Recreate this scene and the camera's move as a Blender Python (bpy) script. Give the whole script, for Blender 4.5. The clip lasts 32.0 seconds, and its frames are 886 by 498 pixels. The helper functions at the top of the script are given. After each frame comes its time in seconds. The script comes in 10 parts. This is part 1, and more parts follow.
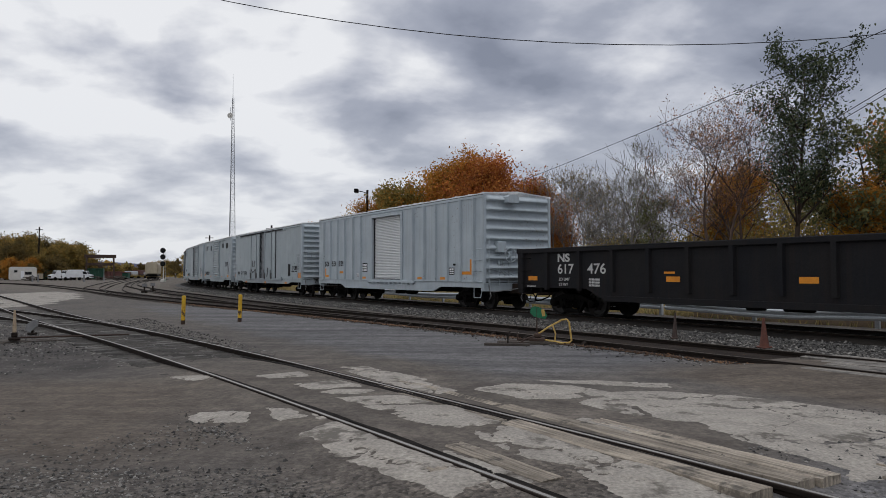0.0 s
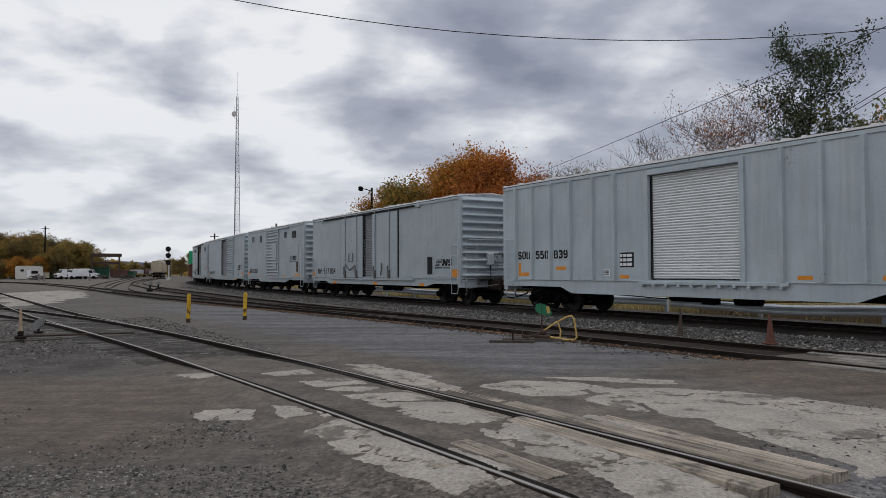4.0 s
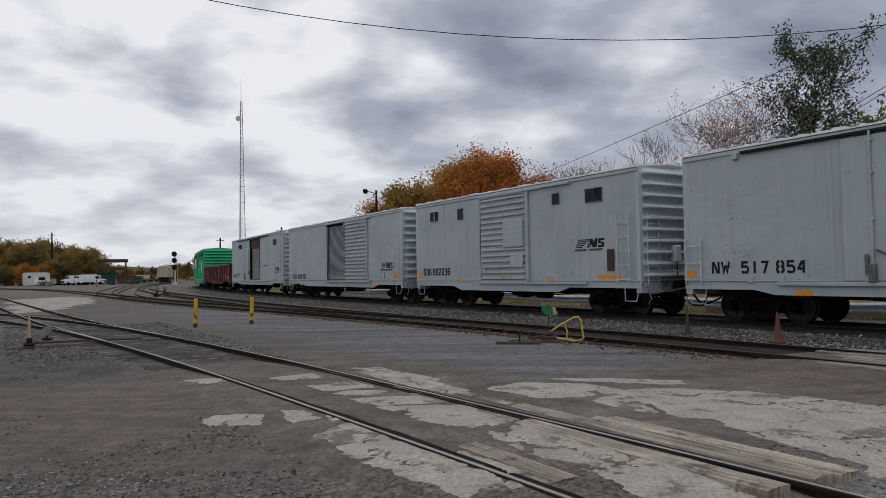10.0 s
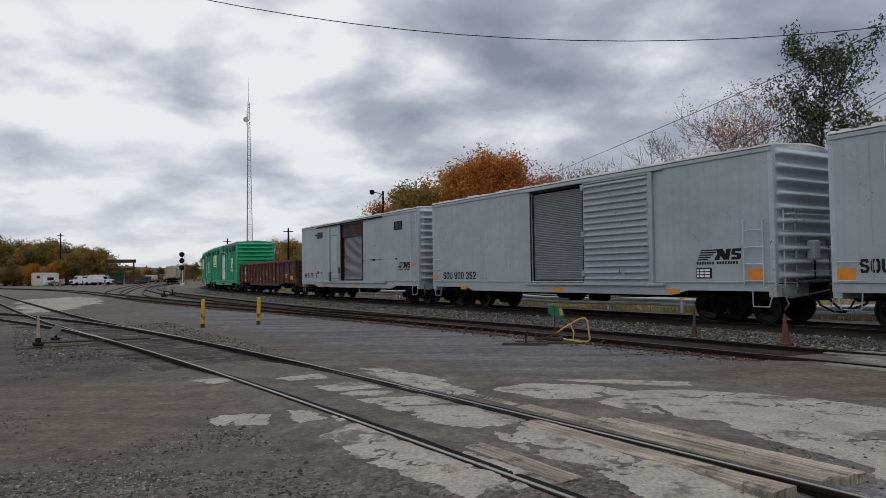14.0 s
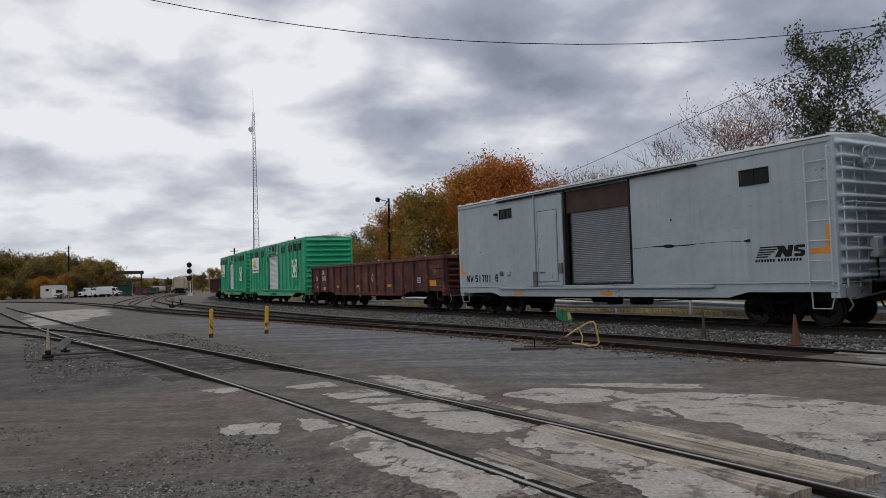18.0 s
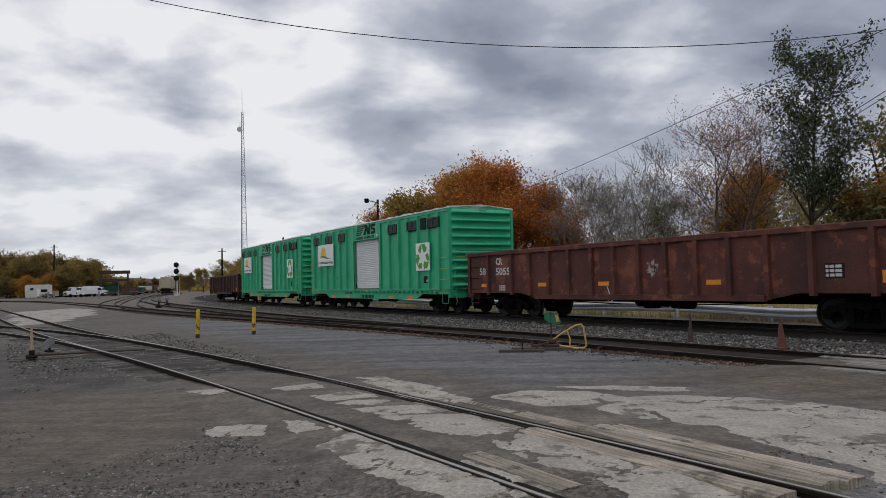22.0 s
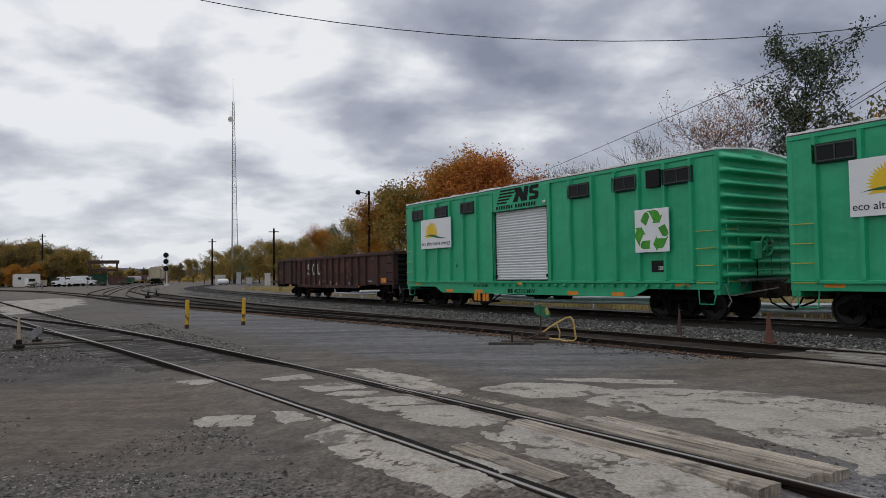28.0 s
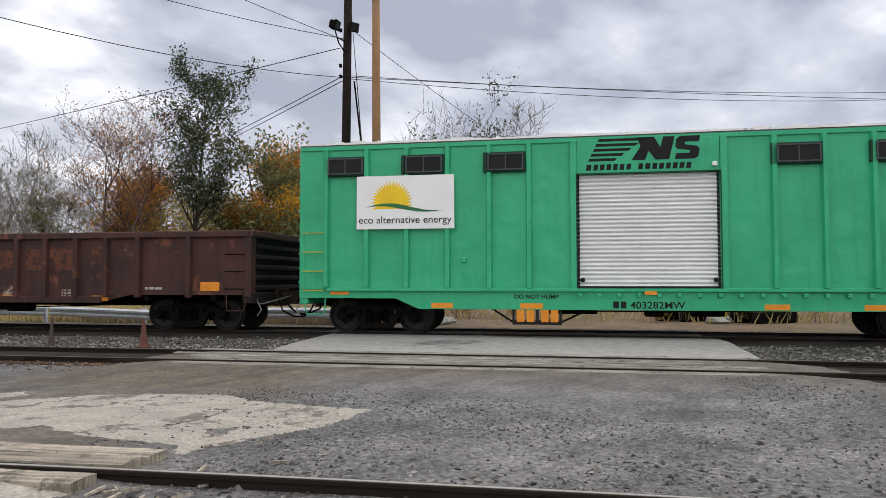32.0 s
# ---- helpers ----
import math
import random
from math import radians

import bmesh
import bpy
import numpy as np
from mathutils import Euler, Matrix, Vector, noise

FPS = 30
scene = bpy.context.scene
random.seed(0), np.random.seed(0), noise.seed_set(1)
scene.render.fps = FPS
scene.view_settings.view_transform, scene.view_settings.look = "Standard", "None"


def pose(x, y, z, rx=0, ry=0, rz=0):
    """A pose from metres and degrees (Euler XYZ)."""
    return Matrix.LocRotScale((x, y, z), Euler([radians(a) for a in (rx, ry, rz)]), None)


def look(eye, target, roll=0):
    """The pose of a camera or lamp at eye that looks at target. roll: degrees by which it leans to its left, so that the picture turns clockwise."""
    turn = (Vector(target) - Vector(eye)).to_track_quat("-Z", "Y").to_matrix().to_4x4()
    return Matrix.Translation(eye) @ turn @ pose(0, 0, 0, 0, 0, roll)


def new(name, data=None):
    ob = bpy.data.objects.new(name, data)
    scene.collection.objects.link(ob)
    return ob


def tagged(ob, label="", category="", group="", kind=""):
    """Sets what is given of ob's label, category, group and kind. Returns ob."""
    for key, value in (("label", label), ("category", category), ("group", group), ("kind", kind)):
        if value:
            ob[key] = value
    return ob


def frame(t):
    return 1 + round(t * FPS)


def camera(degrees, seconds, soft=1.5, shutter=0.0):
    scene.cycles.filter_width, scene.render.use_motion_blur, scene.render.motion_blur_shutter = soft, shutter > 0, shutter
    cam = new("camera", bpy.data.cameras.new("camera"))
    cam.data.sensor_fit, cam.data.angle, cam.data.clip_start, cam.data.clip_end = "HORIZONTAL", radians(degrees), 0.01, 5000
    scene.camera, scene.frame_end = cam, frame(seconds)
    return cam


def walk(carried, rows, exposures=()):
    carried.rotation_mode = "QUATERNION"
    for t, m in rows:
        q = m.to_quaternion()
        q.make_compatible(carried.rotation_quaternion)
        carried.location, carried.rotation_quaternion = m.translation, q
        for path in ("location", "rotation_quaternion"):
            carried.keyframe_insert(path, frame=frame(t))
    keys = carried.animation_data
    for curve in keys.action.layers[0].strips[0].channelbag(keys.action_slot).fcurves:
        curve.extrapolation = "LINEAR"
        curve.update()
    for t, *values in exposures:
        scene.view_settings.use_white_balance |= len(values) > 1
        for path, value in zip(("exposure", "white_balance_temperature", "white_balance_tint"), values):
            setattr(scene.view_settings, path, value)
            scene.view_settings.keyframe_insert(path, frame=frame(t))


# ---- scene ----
cam = camera(65.03, 32.0, soft=0.8)
PATH = [
    (0.0, pose(-0.000, 0.000, 1.550, 92.04, -0.00, 0.00)),
    (0.5, pose(0.002, 0.019, 1.547, 92.12, 0.02, 0.23)),
    (1.0, pose(0.009, 0.017, 1.546, 92.09, 0.05, 0.31)),
    (1.5, pose(0.009, 0.014, 1.551, 92.01, 0.32, 0.39)),
    (2.0, pose(0.000, 0.032, 1.546, 91.99, 0.25, 0.59)),
    (2.5, pose(-0.001, 0.027, 1.545, 91.90, 0.16, 0.68)),
    (3.0, pose(-0.002, 0.025, 1.547, 91.84, 0.11, 0.57)),
    (3.5, pose(0.002, 0.023, 1.544, 91.84, 0.15, 0.47)),
    (5.5, pose(-0.004, 0.020, 1.543, 91.77, 0.33, 0.22)),
    (6.0, pose(-0.006, 0.015, 1.554, 91.74, 0.53, 0.39)),
    (6.5, pose(0.003, 0.010, 1.558, 91.80, 0.74, 0.30)),
    (7.0, pose(0.008, 0.025, 1.552, 91.85, 0.82, 0.30)),
    (7.5, pose(0.002, 0.010, 1.555, 91.91, 0.98, 0.46)),
    (8.0, pose(0.006, 0.021, 1.553, 91.91, 0.90, 0.47)),
    (8.5, pose(0.001, 0.015, 1.558, 91.93, 0.93, 0.54)),
    (9.0, pose(0.003, 0.013, 1.562, 91.89, 1.02, 0.52)),
    (9.5, pose(-0.002, 0.009, 1.564, 91.90, 1.03, 0.66)),
    (10.0, pose(-0.009, 0.010, 1.560, 91.97, 0.90, 0.83)),
    (10.5, pose(-0.016, 0.013, 1.564, 91.90, 0.85, 0.94)),
    (11.0, pose(-0.010, 0.014, 1.560, 91.88, 0.86, 1.09)),
    (11.5, pose(-0.012, 0.003, 1.565, 91.86, 0.92, 1.54)),
    (12.0, pose(-0.018, -0.020, 1.568, 91.94, 1.05, 1.91)),
    (12.5, pose(-0.006, -0.008, 1.564, 91.98, 1.08, 1.75)),
    (13.0, pose(-0.004, -0.003, 1.564, 91.94, 1.01, 1.56)),
    (13.5, pose(-0.005, 0.002, 1.563, 91.98, 0.89, 1.44)),
    (14.0, pose(-0.005, -0.006, 1.560, 92.05, 0.80, 1.37)),
    (14.5, pose(-0.008, -0.000, 1.563, 92.17, 1.16, 1.49)),
    (16.5, pose(-0.002, -0.014, 1.566, 92.40, 1.56, 1.76)),
    (17.0, pose(-0.013, -0.021, 1.569, 92.56, 1.73, 2.02)),
    (17.5, pose(-0.008, 0.002, 1.560, 92.55, 1.76, 1.86)),
    (18.0, pose(-0.015, -0.003, 1.557, 92.57, 1.75, 1.93)),
    (18.5, pose(-0.012, -0.011, 1.563, 92.59, 1.72, 1.84)),
    (19.0, pose(-0.013, -0.004, 1.562, 92.59, 1.72, 1.76)),
    (19.5, pose(-0.010, -0.008, 1.558, 92.58, 1.67, 1.65)),
    (20.0, pose(-0.010, 0.004, 1.549, 92.61, 1.61, 1.50)),
    (20.5, pose(-0.017, 0.007, 1.553, 92.61, 1.43, 1.37)),
    (21.0, pose(-0.013, 0.010, 1.553, 92.62, 1.43, 1.23)),
    (21.5, pose(-0.018, 0.017, 1.559, 92.60, 1.44, 1.12)),
    (22.0, pose(-0.011, 0.012, 1.559, 92.68, 1.40, 0.99)),
    (22.5, pose(-0.008, 0.004, 1.554, 92.70, 1.43, 1.13)),
    (23.0, pose(-0.009, 0.000, 1.550, 92.77, 1.48, 0.99)),
    (23.5, pose(-0.002, 0.000, 1.551, 92.69, 1.47, 0.80)),
    (24.0, pose(-0.010, -0.002, 1.555, 92.65, 1.50, 0.80)),
    (24.5, pose(-0.005, 0.004, 1.554, 92.58, 1.54, 0.62)),
    (25.0, pose(-0.004, -0.001, 1.551, 92.57, 1.53, 0.55)),
    (25.5, pose(-0.001, 0.001, 1.547, 92.58, 1.40, 0.40)),
    (27.5, pose(0.006, 0.019, 1.550, 92.13, 1.13, -0.15)),
    (28.0, pose(-0.001, 0.019, 1.551, 92.04, 0.96, 0.24)),
    (28.5, pose(-0.004, 0.010, 1.551, 91.98, 0.73, -0.12)),
    (29.0, pose(-0.008, 0.002, 1.555, 91.94, 0.65, -0.68)),
    (29.5, pose(-0.018, -0.068, 1.556, 92.01, 0.51, -2.69)),
    (29.7, pose(-0.037, -0.137, 1.553, 91.97, 0.74, -6.31)),
    (30.0, pose(-0.064, -0.241, 1.549, 91.90, 1.08, -13.21)),
    (30.2, pose(-0.063, -0.236, 1.549, 91.89, 0.87, -17.90)),
    (30.5, pose(-0.062, -0.229, 1.548, 91.86, 0.57, -23.63)),
    (30.7, pose(-0.068, -0.187, 1.533, 91.99, 0.54, -26.32)),
    (31.0, pose(-0.078, -0.126, 1.510, 92.17, 0.49, -31.03)),
    (31.3, pose(0.035, -0.184, 1.485, 92.25, 0.05, -35.53)),
    (31.5, pose(0.110, -0.222, 1.472, 92.30, -0.24, -38.34)),
    (31.7, pose(0.212, -0.310, 1.466, 92.36, -0.13, -41.00)),
    (32.0, pose(0.355, -0.424, 1.466, 92.47, 0.06, -46.14)),
]
# the camera opens up as it swings to the darker side
walk(cam, PATH, [(0.0, 0.0, 6500, 10), (29.5, 0.0, 6500, 10), (30.2, 0.05, 6520, 10), (30.7, 0.4, 6650, 10), (31.0, 0.6, 6720, 10), (31.5, 0.75, 6820, 10), (32.0, 0.86, 6880, 10)])

# the train's way along its track, in metres, every two seconds
WAY_T = [2.0 * i for i in range(17)]
WAY_S = [-0.00, 8.43, 16.90, 25.50, 34.23, 43.29, 52.39, 61.55, 70.78, 80.16, 89.83, 99.70, 109.87, 120.06, 130.80, 141.28, 152.07]
# heading of the main track (degrees from the y axis) along its length
HEAD_S = [-260, -220, -180, -150, -135, -120, -105, -90, -75, -60, -45, -30, -15, 0, 160]
HEAD_A = [-4, 0, 4, 9, 12.5, 16.3, 20.0, 23.3, 26.2, 28.8, 31.1, 32.6, 33.4, 33.6, 33.6]
RAIL = 0.16

# ---------------------------------------------------------------- light
world = bpy.data.worlds.new("overcast_sky")
scene.world = world
world.use_nodes = True
wn, wl = world.node_tree.nodes, world.node_tree.links
wn.clear()


def wnode(kind, **values):
    n = wn.new(kind)
    for k, v in values.items():
        n.inputs[k].default_value = v
    return n


w_out = wnode("ShaderNodeOutputWorld")
w_bg = wnode("ShaderNodeBackground", Strength=1.0)
w_sky = wnode("ShaderNodeTexSky")
w_sky.sky_type = "NISHITA"
w_sky.sun_disc = False
w_sky.sun_elevation, w_sky.sun_rotation = radians(60), radians(98)
w_co = wnode("ShaderNodeTexCoord")
w_sep = wnode("ShaderNodeSeparateXYZ")
w_z = wn.new("ShaderNodeMath"); w_z.operation = "MAXIMUM"; w_z.inputs[1].default_value = 0.0
w_add = wn.new("ShaderNodeMath"); w_add.operation = "ADD"; w_add.inputs[1].default_value = 0.30
w_dx = wn.new("ShaderNodeMath"); w_dx.operation = "DIVIDE"
w_dy = wn.new("ShaderNodeMath"); w_dy.operation = "DIVIDE"
w_xy = wnode("ShaderNodeCombineXYZ")
w_map = wn.new("ShaderNodeMapping")
w_map.inputs["Rotation"].default_value = (0, 0, radians(-14))
w_map.inputs["Scale"].default_value = (0.9, 1.0, 1.0)
w_map.inputs["Location"].default_value = (1.4, 7.3, 0.0)
w_n1 = wnode("ShaderNodeTexNoise", Scale=3.0, Detail=8.0, Roughness=0.50, Distortion=0.12)
w_n2 = wnode("ShaderNodeTexNoise", Scale=0.62, Detail=3.0, Roughness=0.5)
w_mixn = wn.new("ShaderNodeMath"); w_mixn.operation = "MULTIPLY_ADD"; w_mixn.inputs[1].default_value = 0.93
w_half = wn.new("ShaderNodeMath"); w_half.operation = "MULTIPLY"; w_half.inputs[1].default_value = 0.07
w_ramp = wnode("ShaderNodeValToRGB")
cr = w_ramp.color_ramp
cr.elements[0].position, cr.elements[0].color = 0.31, (0.235, 0.258, 0.325, 1)
cr.elements[1].position, cr.elements[1].color = 0.65, (0.85, 0.86, 0.885, 1)
e = cr.elements.new(0.38); e.color = (0.31, 0.335, 0.41, 1)
e = cr.elements.new(0.46); e.color = (0.385, 0.41, 0.485, 1)
e = cr.elements.new(0.54); e.color = (0.56, 0.58, 0.645, 1)
# paler towards the horizon
w_hz = wn.new("ShaderNodeMapRange")
w_hz.inputs["From Min"].default_value, w_hz.inputs["From Max"].default_value = 0.0, 0.24
w_hz.inputs["To Min"].default_value, w_hz.inputs["To Max"].default_value = 0.42, 0.0
w_hmix = wn.new("ShaderNodeMix"); w_hmix.data_type = "RGBA"; w_hmix.inputs["B"].default_value = (0.70, 0.73, 0.78, 1)
w_mix = wn.new("ShaderNodeMix"); w_mix.data_type = "RGBA"; w_mix.inputs["Factor"].default_value = 0.94
w_dim = wn.new("ShaderNodeVectorMath"); w_dim.operation = "SCALE"; w_dim.inputs["Scale"].default_value = 0.10
wl.new(w_co.outputs["Generated"], w_sep.inputs[0])
wl.new(w_sep.outputs["Z"], w_z.inputs[0]); wl.new(w_z.outputs[0], w_add.inputs[0])
wl.new(w_sep.outputs["X"], w_dx.inputs[0]); wl.new(w_add.outputs[0], w_dx.inputs[1])
wl.new(w_sep.outputs["Y"], w_dy.inputs[0]); wl.new(w_add.outputs[0], w_dy.inputs[1])
wl.new(w_dx.outputs[0], w_xy.inputs["X"]); wl.new(w_dy.outputs[0], w_xy.inputs["Y"])
wl.new(w_xy.outputs[0], w_map.inputs["Vector"])
wl.new(w_map.outputs[0], w_n1.inputs["Vector"]); wl.new(w_map.outputs[0], w_n2.inputs["Vector"])
wl.new(w_n1.outputs["Fac"], w_mixn.inputs[0]); wl.new(w_n2.outputs["Fac"], w_half.inputs[0]); wl.new(w_half.outputs[0], w_mixn.inputs[2])
# the cloud deck is heaviest ahead on the right and thins all round from there
w_dot = wn.new("ShaderNodeVectorMath"); w_dot.operation = "DOT_PRODUCT"
w_dot.inputs[1].default_value = (math.sin(radians(66)) * math.cos(radians(22)), math.cos(radians(66)) * math.cos(radians(22)), math.sin(radians(22)))
w_thin = wn.new("ShaderNodeMapRange")
w_thin.inputs["From Min"].default_value, w_thin.inputs["From Max"].default_value = 0.1, 0.85
w_thin.inputs["To Min"].default_value, w_thin.inputs["To Max"].default_value = 0.10, -0.12
w_sum = wn.new("ShaderNodeMath"); w_sum.operation = "ADD"
wl.new(w_co.outputs["Generated"], w_dot.inputs[0]); wl.new(w_dot.outputs["Value"], w_thin.inputs["Value"])
wl.new(w_mixn.outputs[0], w_sum.inputs[0]); wl.new(w_thin.outputs["Result"], w_sum.inputs[1])
wl.new(w_sum.outputs[0], w_ramp.inputs["Fac"])
wl.new(w_z.outputs[0], w_hz.inputs["Value"]); wl.new(w_hz.outputs[0], w_hmix.inputs["Factor"]); wl.new(w_ramp.outputs["Color"], w_hmix.inputs["A"])
wl.new(w_sky.outputs["Color"], w_dim.inputs[0]); wl.new(w_dim.outputs["Vector"], w_mix.inputs["A"])
wl.new(w_hmix.outputs["Result"], w_mix.inputs["B"])
wl.new(w_mix.outputs["Result"], w_bg.inputs["Color"]); wl.new(w_bg.outputs[0], w_out.inputs["Surface"])

# an overcast sky is brightest overhead
w_up = wn.new("ShaderNodeMapRange"); w_up.interpolation_type = "SMOOTHSTEP"
w_up.inputs["From Min"].default_value, w_up.inputs["From Max"].default_value = 0.33, 0.95
w_up.inputs["To Min"].default_value, w_up.inputs["To Max"].default_value = 1.0, 1.35
wl.new(w_z.outputs[0], w_up.inputs["Value"]); wl.new(w_up.outputs["Result"], w_bg.inputs["Strength"])

sun = new("sun", bpy.data.lights.new("sun", "SUN"))
sun.data.energy, sun.data.angle, sun.data.color = 0.5, radians(28), (1.0, 0.97, 0.92)
sun.matrix_basis = look((0, 0, 50), (-24.7, 3.5, 50 - 43.2))

# ---------------------------------------------------------------- materials


def mat(name, c1, c2=None, rough=0.7, metal=0.0, scale=1.5, fine=40.0, bump=0.1, grain=0.12, spot=None, spot_at=0.66, spot_scale=2.0,
        streak=0.0, streak_color=(0.05, 0.035, 0.025), space="Object", dent=0.0, random_tint=0.0, spec=0.4, speck=None):
    """A surface with broad and fine variation, spots of another colour, vertical streaks, grain and dents."""
    m = bpy.data.materials.new(name)
    m.use_nodes = True
    n, l = m.node_tree.nodes, m.node_tree.links
    bs = n["Principled BSDF"]
    bs.inputs["Metallic"].default_value, bs.inputs["Roughness"].default_value = metal, rough
    bs.inputs["Specular IOR Level"].default_value = spec
    c2 = c2 or tuple(v * 0.8 for v in c1)
    co = n.new("ShaderNodeTexCoord")
    where = co.outputs[space]
    if space == "Object":
        oi = n.new("ShaderNodeObjectInfo")
        sh = n.new("ShaderNodeVectorMath"); sh.operation = "MULTIPLY_ADD"
        cx = n.new("ShaderNodeCombineXYZ")
        l.new(oi.outputs["Random"], cx.inputs["X"]); l.new(oi.outputs["Random"], cx.inputs["Z"])
        sh.inputs[1].default_value = (37.0, 0, 53.0)
        l.new(cx.outputs[0], sh.inputs[0]); l.new(where, sh.inputs[2])
        where = sh.outputs["Vector"]

    def noise_node(s, detail, rough_=0.55, vec=None):
        t = n.new("ShaderNodeTexNoise")
        t.inputs["Scale"].default_value, t.inputs["Detail"].default_value, t.inputs["Roughness"].default_value = s, detail, rough_
        l.new(vec or where, t.inputs["Vector"])
        return t.outputs["Fac"]

    def ramp(fac, lo, hi):
        r = n.new("ShaderNodeMapRange")
        r.inputs["From Min"].default_value, r.inputs["From Max"].default_value = lo, hi
        l.new(fac, r.inputs["Value"])
        return r.outputs["Result"]

    def mix(fac, a, b, mode="MIX"):
        x = n.new("ShaderNodeMix"); x.data_type = "RGBA"; x.blend_type = mode
        for key, v in (("Factor", fac), ("A", a), ("B", b)):
            sock = x.inputs[key]
            if isinstance(v, (int, float)):
                sock.default_value = v
            elif isinstance(v, tuple):
                sock.default_value = (*v, 1)
            else:
                l.new(v, sock)
        return x.outputs["Result"]

    broad = noise_node(scale, 4)
    col = mix(ramp(broad, 0.32, 0.68), tuple(c1), tuple(c2))
    small = noise_node(fine, 3, 0.65)
    g = ramp(small, 0.25, 0.75)
    gm = n.new("ShaderNodeMapRange"); gm.inputs["To Min"].default_value, gm.inputs["To Max"].default_value = 1 - grain, 1 + grain
    l.new(g, gm.inputs["Value"])
    sc = n.new("ShaderNodeVectorMath"); sc.operation = "SCALE"
    l.new(col, sc.inputs[0]); l.new(gm.outputs["Result"], sc.inputs["Scale"])
    col = sc.outputs["Vector"]
    if spot:
        sp = noise_node(spot_scale, 8, 0.68)
        col = mix(ramp(sp, spot_at, spot_at + 0.07), col, tuple(spot))
    if speck:
        sp2 = noise_node(9.0, 6, 0.7)
        where_spots = noise_node(0.8, 3)
        both = n.new("ShaderNodeMath"); both.operation = "MULTIPLY_ADD"; both.inputs[1].default_value = 0.45
        l.new(where_spots, both.inputs[0]); l.new(sp2, both.inputs[2])
        col = mix(ramp(both.outputs[0], 0.895, 0.94), col, tuple(speck))
    if streak:
        mp = n.new("ShaderNodeMapping"); mp.inputs["Scale"].default_value = (7.0, 7.0, 0.35)
        l.new(where, mp.inputs["Vector"])
        st = noise_node(1.0, 5, 0.6, mp.outputs["Vector"])
        f = n.new("ShaderNodeMath"); f.operation = "MULTIPLY"; f.inputs[1].default_value = streak
        l.new(ramp(st, 0.48, 0.75), f.inputs[0])
        col = mix(f.outputs[0], col, tuple(streak_color))
    if random_tint:
        oi2 = n.new("ShaderNodeObjectInfo")
        rm = n.new("ShaderNodeMapRange"); rm.inputs["To Min"].default_value, rm.inputs["To Max"].default_value = 1 - random_tint, 1 + random_tint
        l.new(oi2.outputs["Random"], rm.inputs["Value"])
        s2 = n.new("ShaderNodeVectorMath"); s2.operation = "SCALE"
        l.new(col, s2.inputs[0]); l.new(rm.outputs["Result"], s2.inputs["Scale"])
        col = s2.outputs["Vector"]
    l.new(col, bs.inputs["Base Color"])
    rr = n.new("ShaderNodeMapRange"); rr.inputs["To Min"].default_value, rr.inputs["To Max"].default_value = max(0.05, rough - 0.1), min(1, rough + 0.1)
    l.new(broad, rr.inputs["Value"]); l.new(rr.outputs["Result"], bs.inputs["Roughness"])
    height = small
    b = n.new("ShaderNodeBump"); b.inputs["Strength"].default_value = bump; b.inputs["Distance"].default_value = 0.01
    l.new(height, b.inputs["Height"])
    if dent:
        dn = noise_node(1.7, 2, 0.4)
        b2 = n.new("ShaderNodeBump"); b2.inputs["Strength"].default_value = dent; b2.inputs["Distance"].default_value = 0.06
        l.new(dn, b2.inputs["Height"]); l.new(b2.outputs["Normal"], b.inputs["Normal"])
    l.new(b.outputs["Normal"], bs.inputs["Normal"])
    return m


GREY_PAINT = mat("pale_grey_paint", (0.372, 0.420, 0.438), (0.305, 0.350, 0.370), 0.5, scale=0.55, fine=25, grain=0.06, bump=0.06, dent=0.55, streak=0.32, speck=(0.10, 0.07, 0.055),
                 streak_color=(0.22, 0.235, 0.24), spot=(0.27, 0.275, 0.27), spot_at=0.70, spot_scale=1.3)
SILVER_PAINT = mat("silver_grey_paint", (0.44, 0.495, 0.525), (0.355, 0.405, 0.44), 0.45, scale=0.7, fine=25, grain=0.06, bump=0.06, dent=0.5, streak=0.38, speck=(0.13, 0.085, 0.06),
                   streak_color=(0.25, 0.255, 0.25))
GREEN_PAINT = mat("bright_green_paint", (0.021, 0.39, 0.19), (0.016, 0.335, 0.16), 0.45, scale=0.8, fine=30, grain=0.05, bump=0.06, dent=1.0, streak=0.25,
                  streak_color=(0.01, 0.19, 0.085), spot=(0.05, 0.38, 0.22), spot_at=0.68)
BLACK_PAINT = mat("weathered_black_paint", (0.013, 0.0135, 0.016), (0.019, 0.018, 0.018), 0.75, scale=0.8, fine=30, grain=0.2, bump=0.15, dent=0.5, streak=0.35,
                  streak_color=(0.032, 0.022, 0.018), spec=0.12)
RED_BROWN = mat("rusty_red_brown_paint", (0.118, 0.033, 0.023), (0.050, 0.019, 0.016), 0.75, scale=0.9, fine=30, grain=0.25, bump=0.2, dent=0.5, streak=0.45,
                streak_color=(0.034, 0.018, 0.015), spot=(0.19, 0.062, 0.034), spot_at=0.55, spot_scale=1.6)
DARK_BROWN = mat("sooty_brown_paint", (0.066, 0.021, 0.016), (0.026, 0.014, 0.0125), 0.78, scale=0.9, fine=30, grain=0.25, bump=0.2, dent=0.5, streak=0.6,
                 streak_color=(0.013, 0.010, 0.0095), spot=(0.15, 0.05, 0.028), spot_at=0.57, spot_scale=1.5)
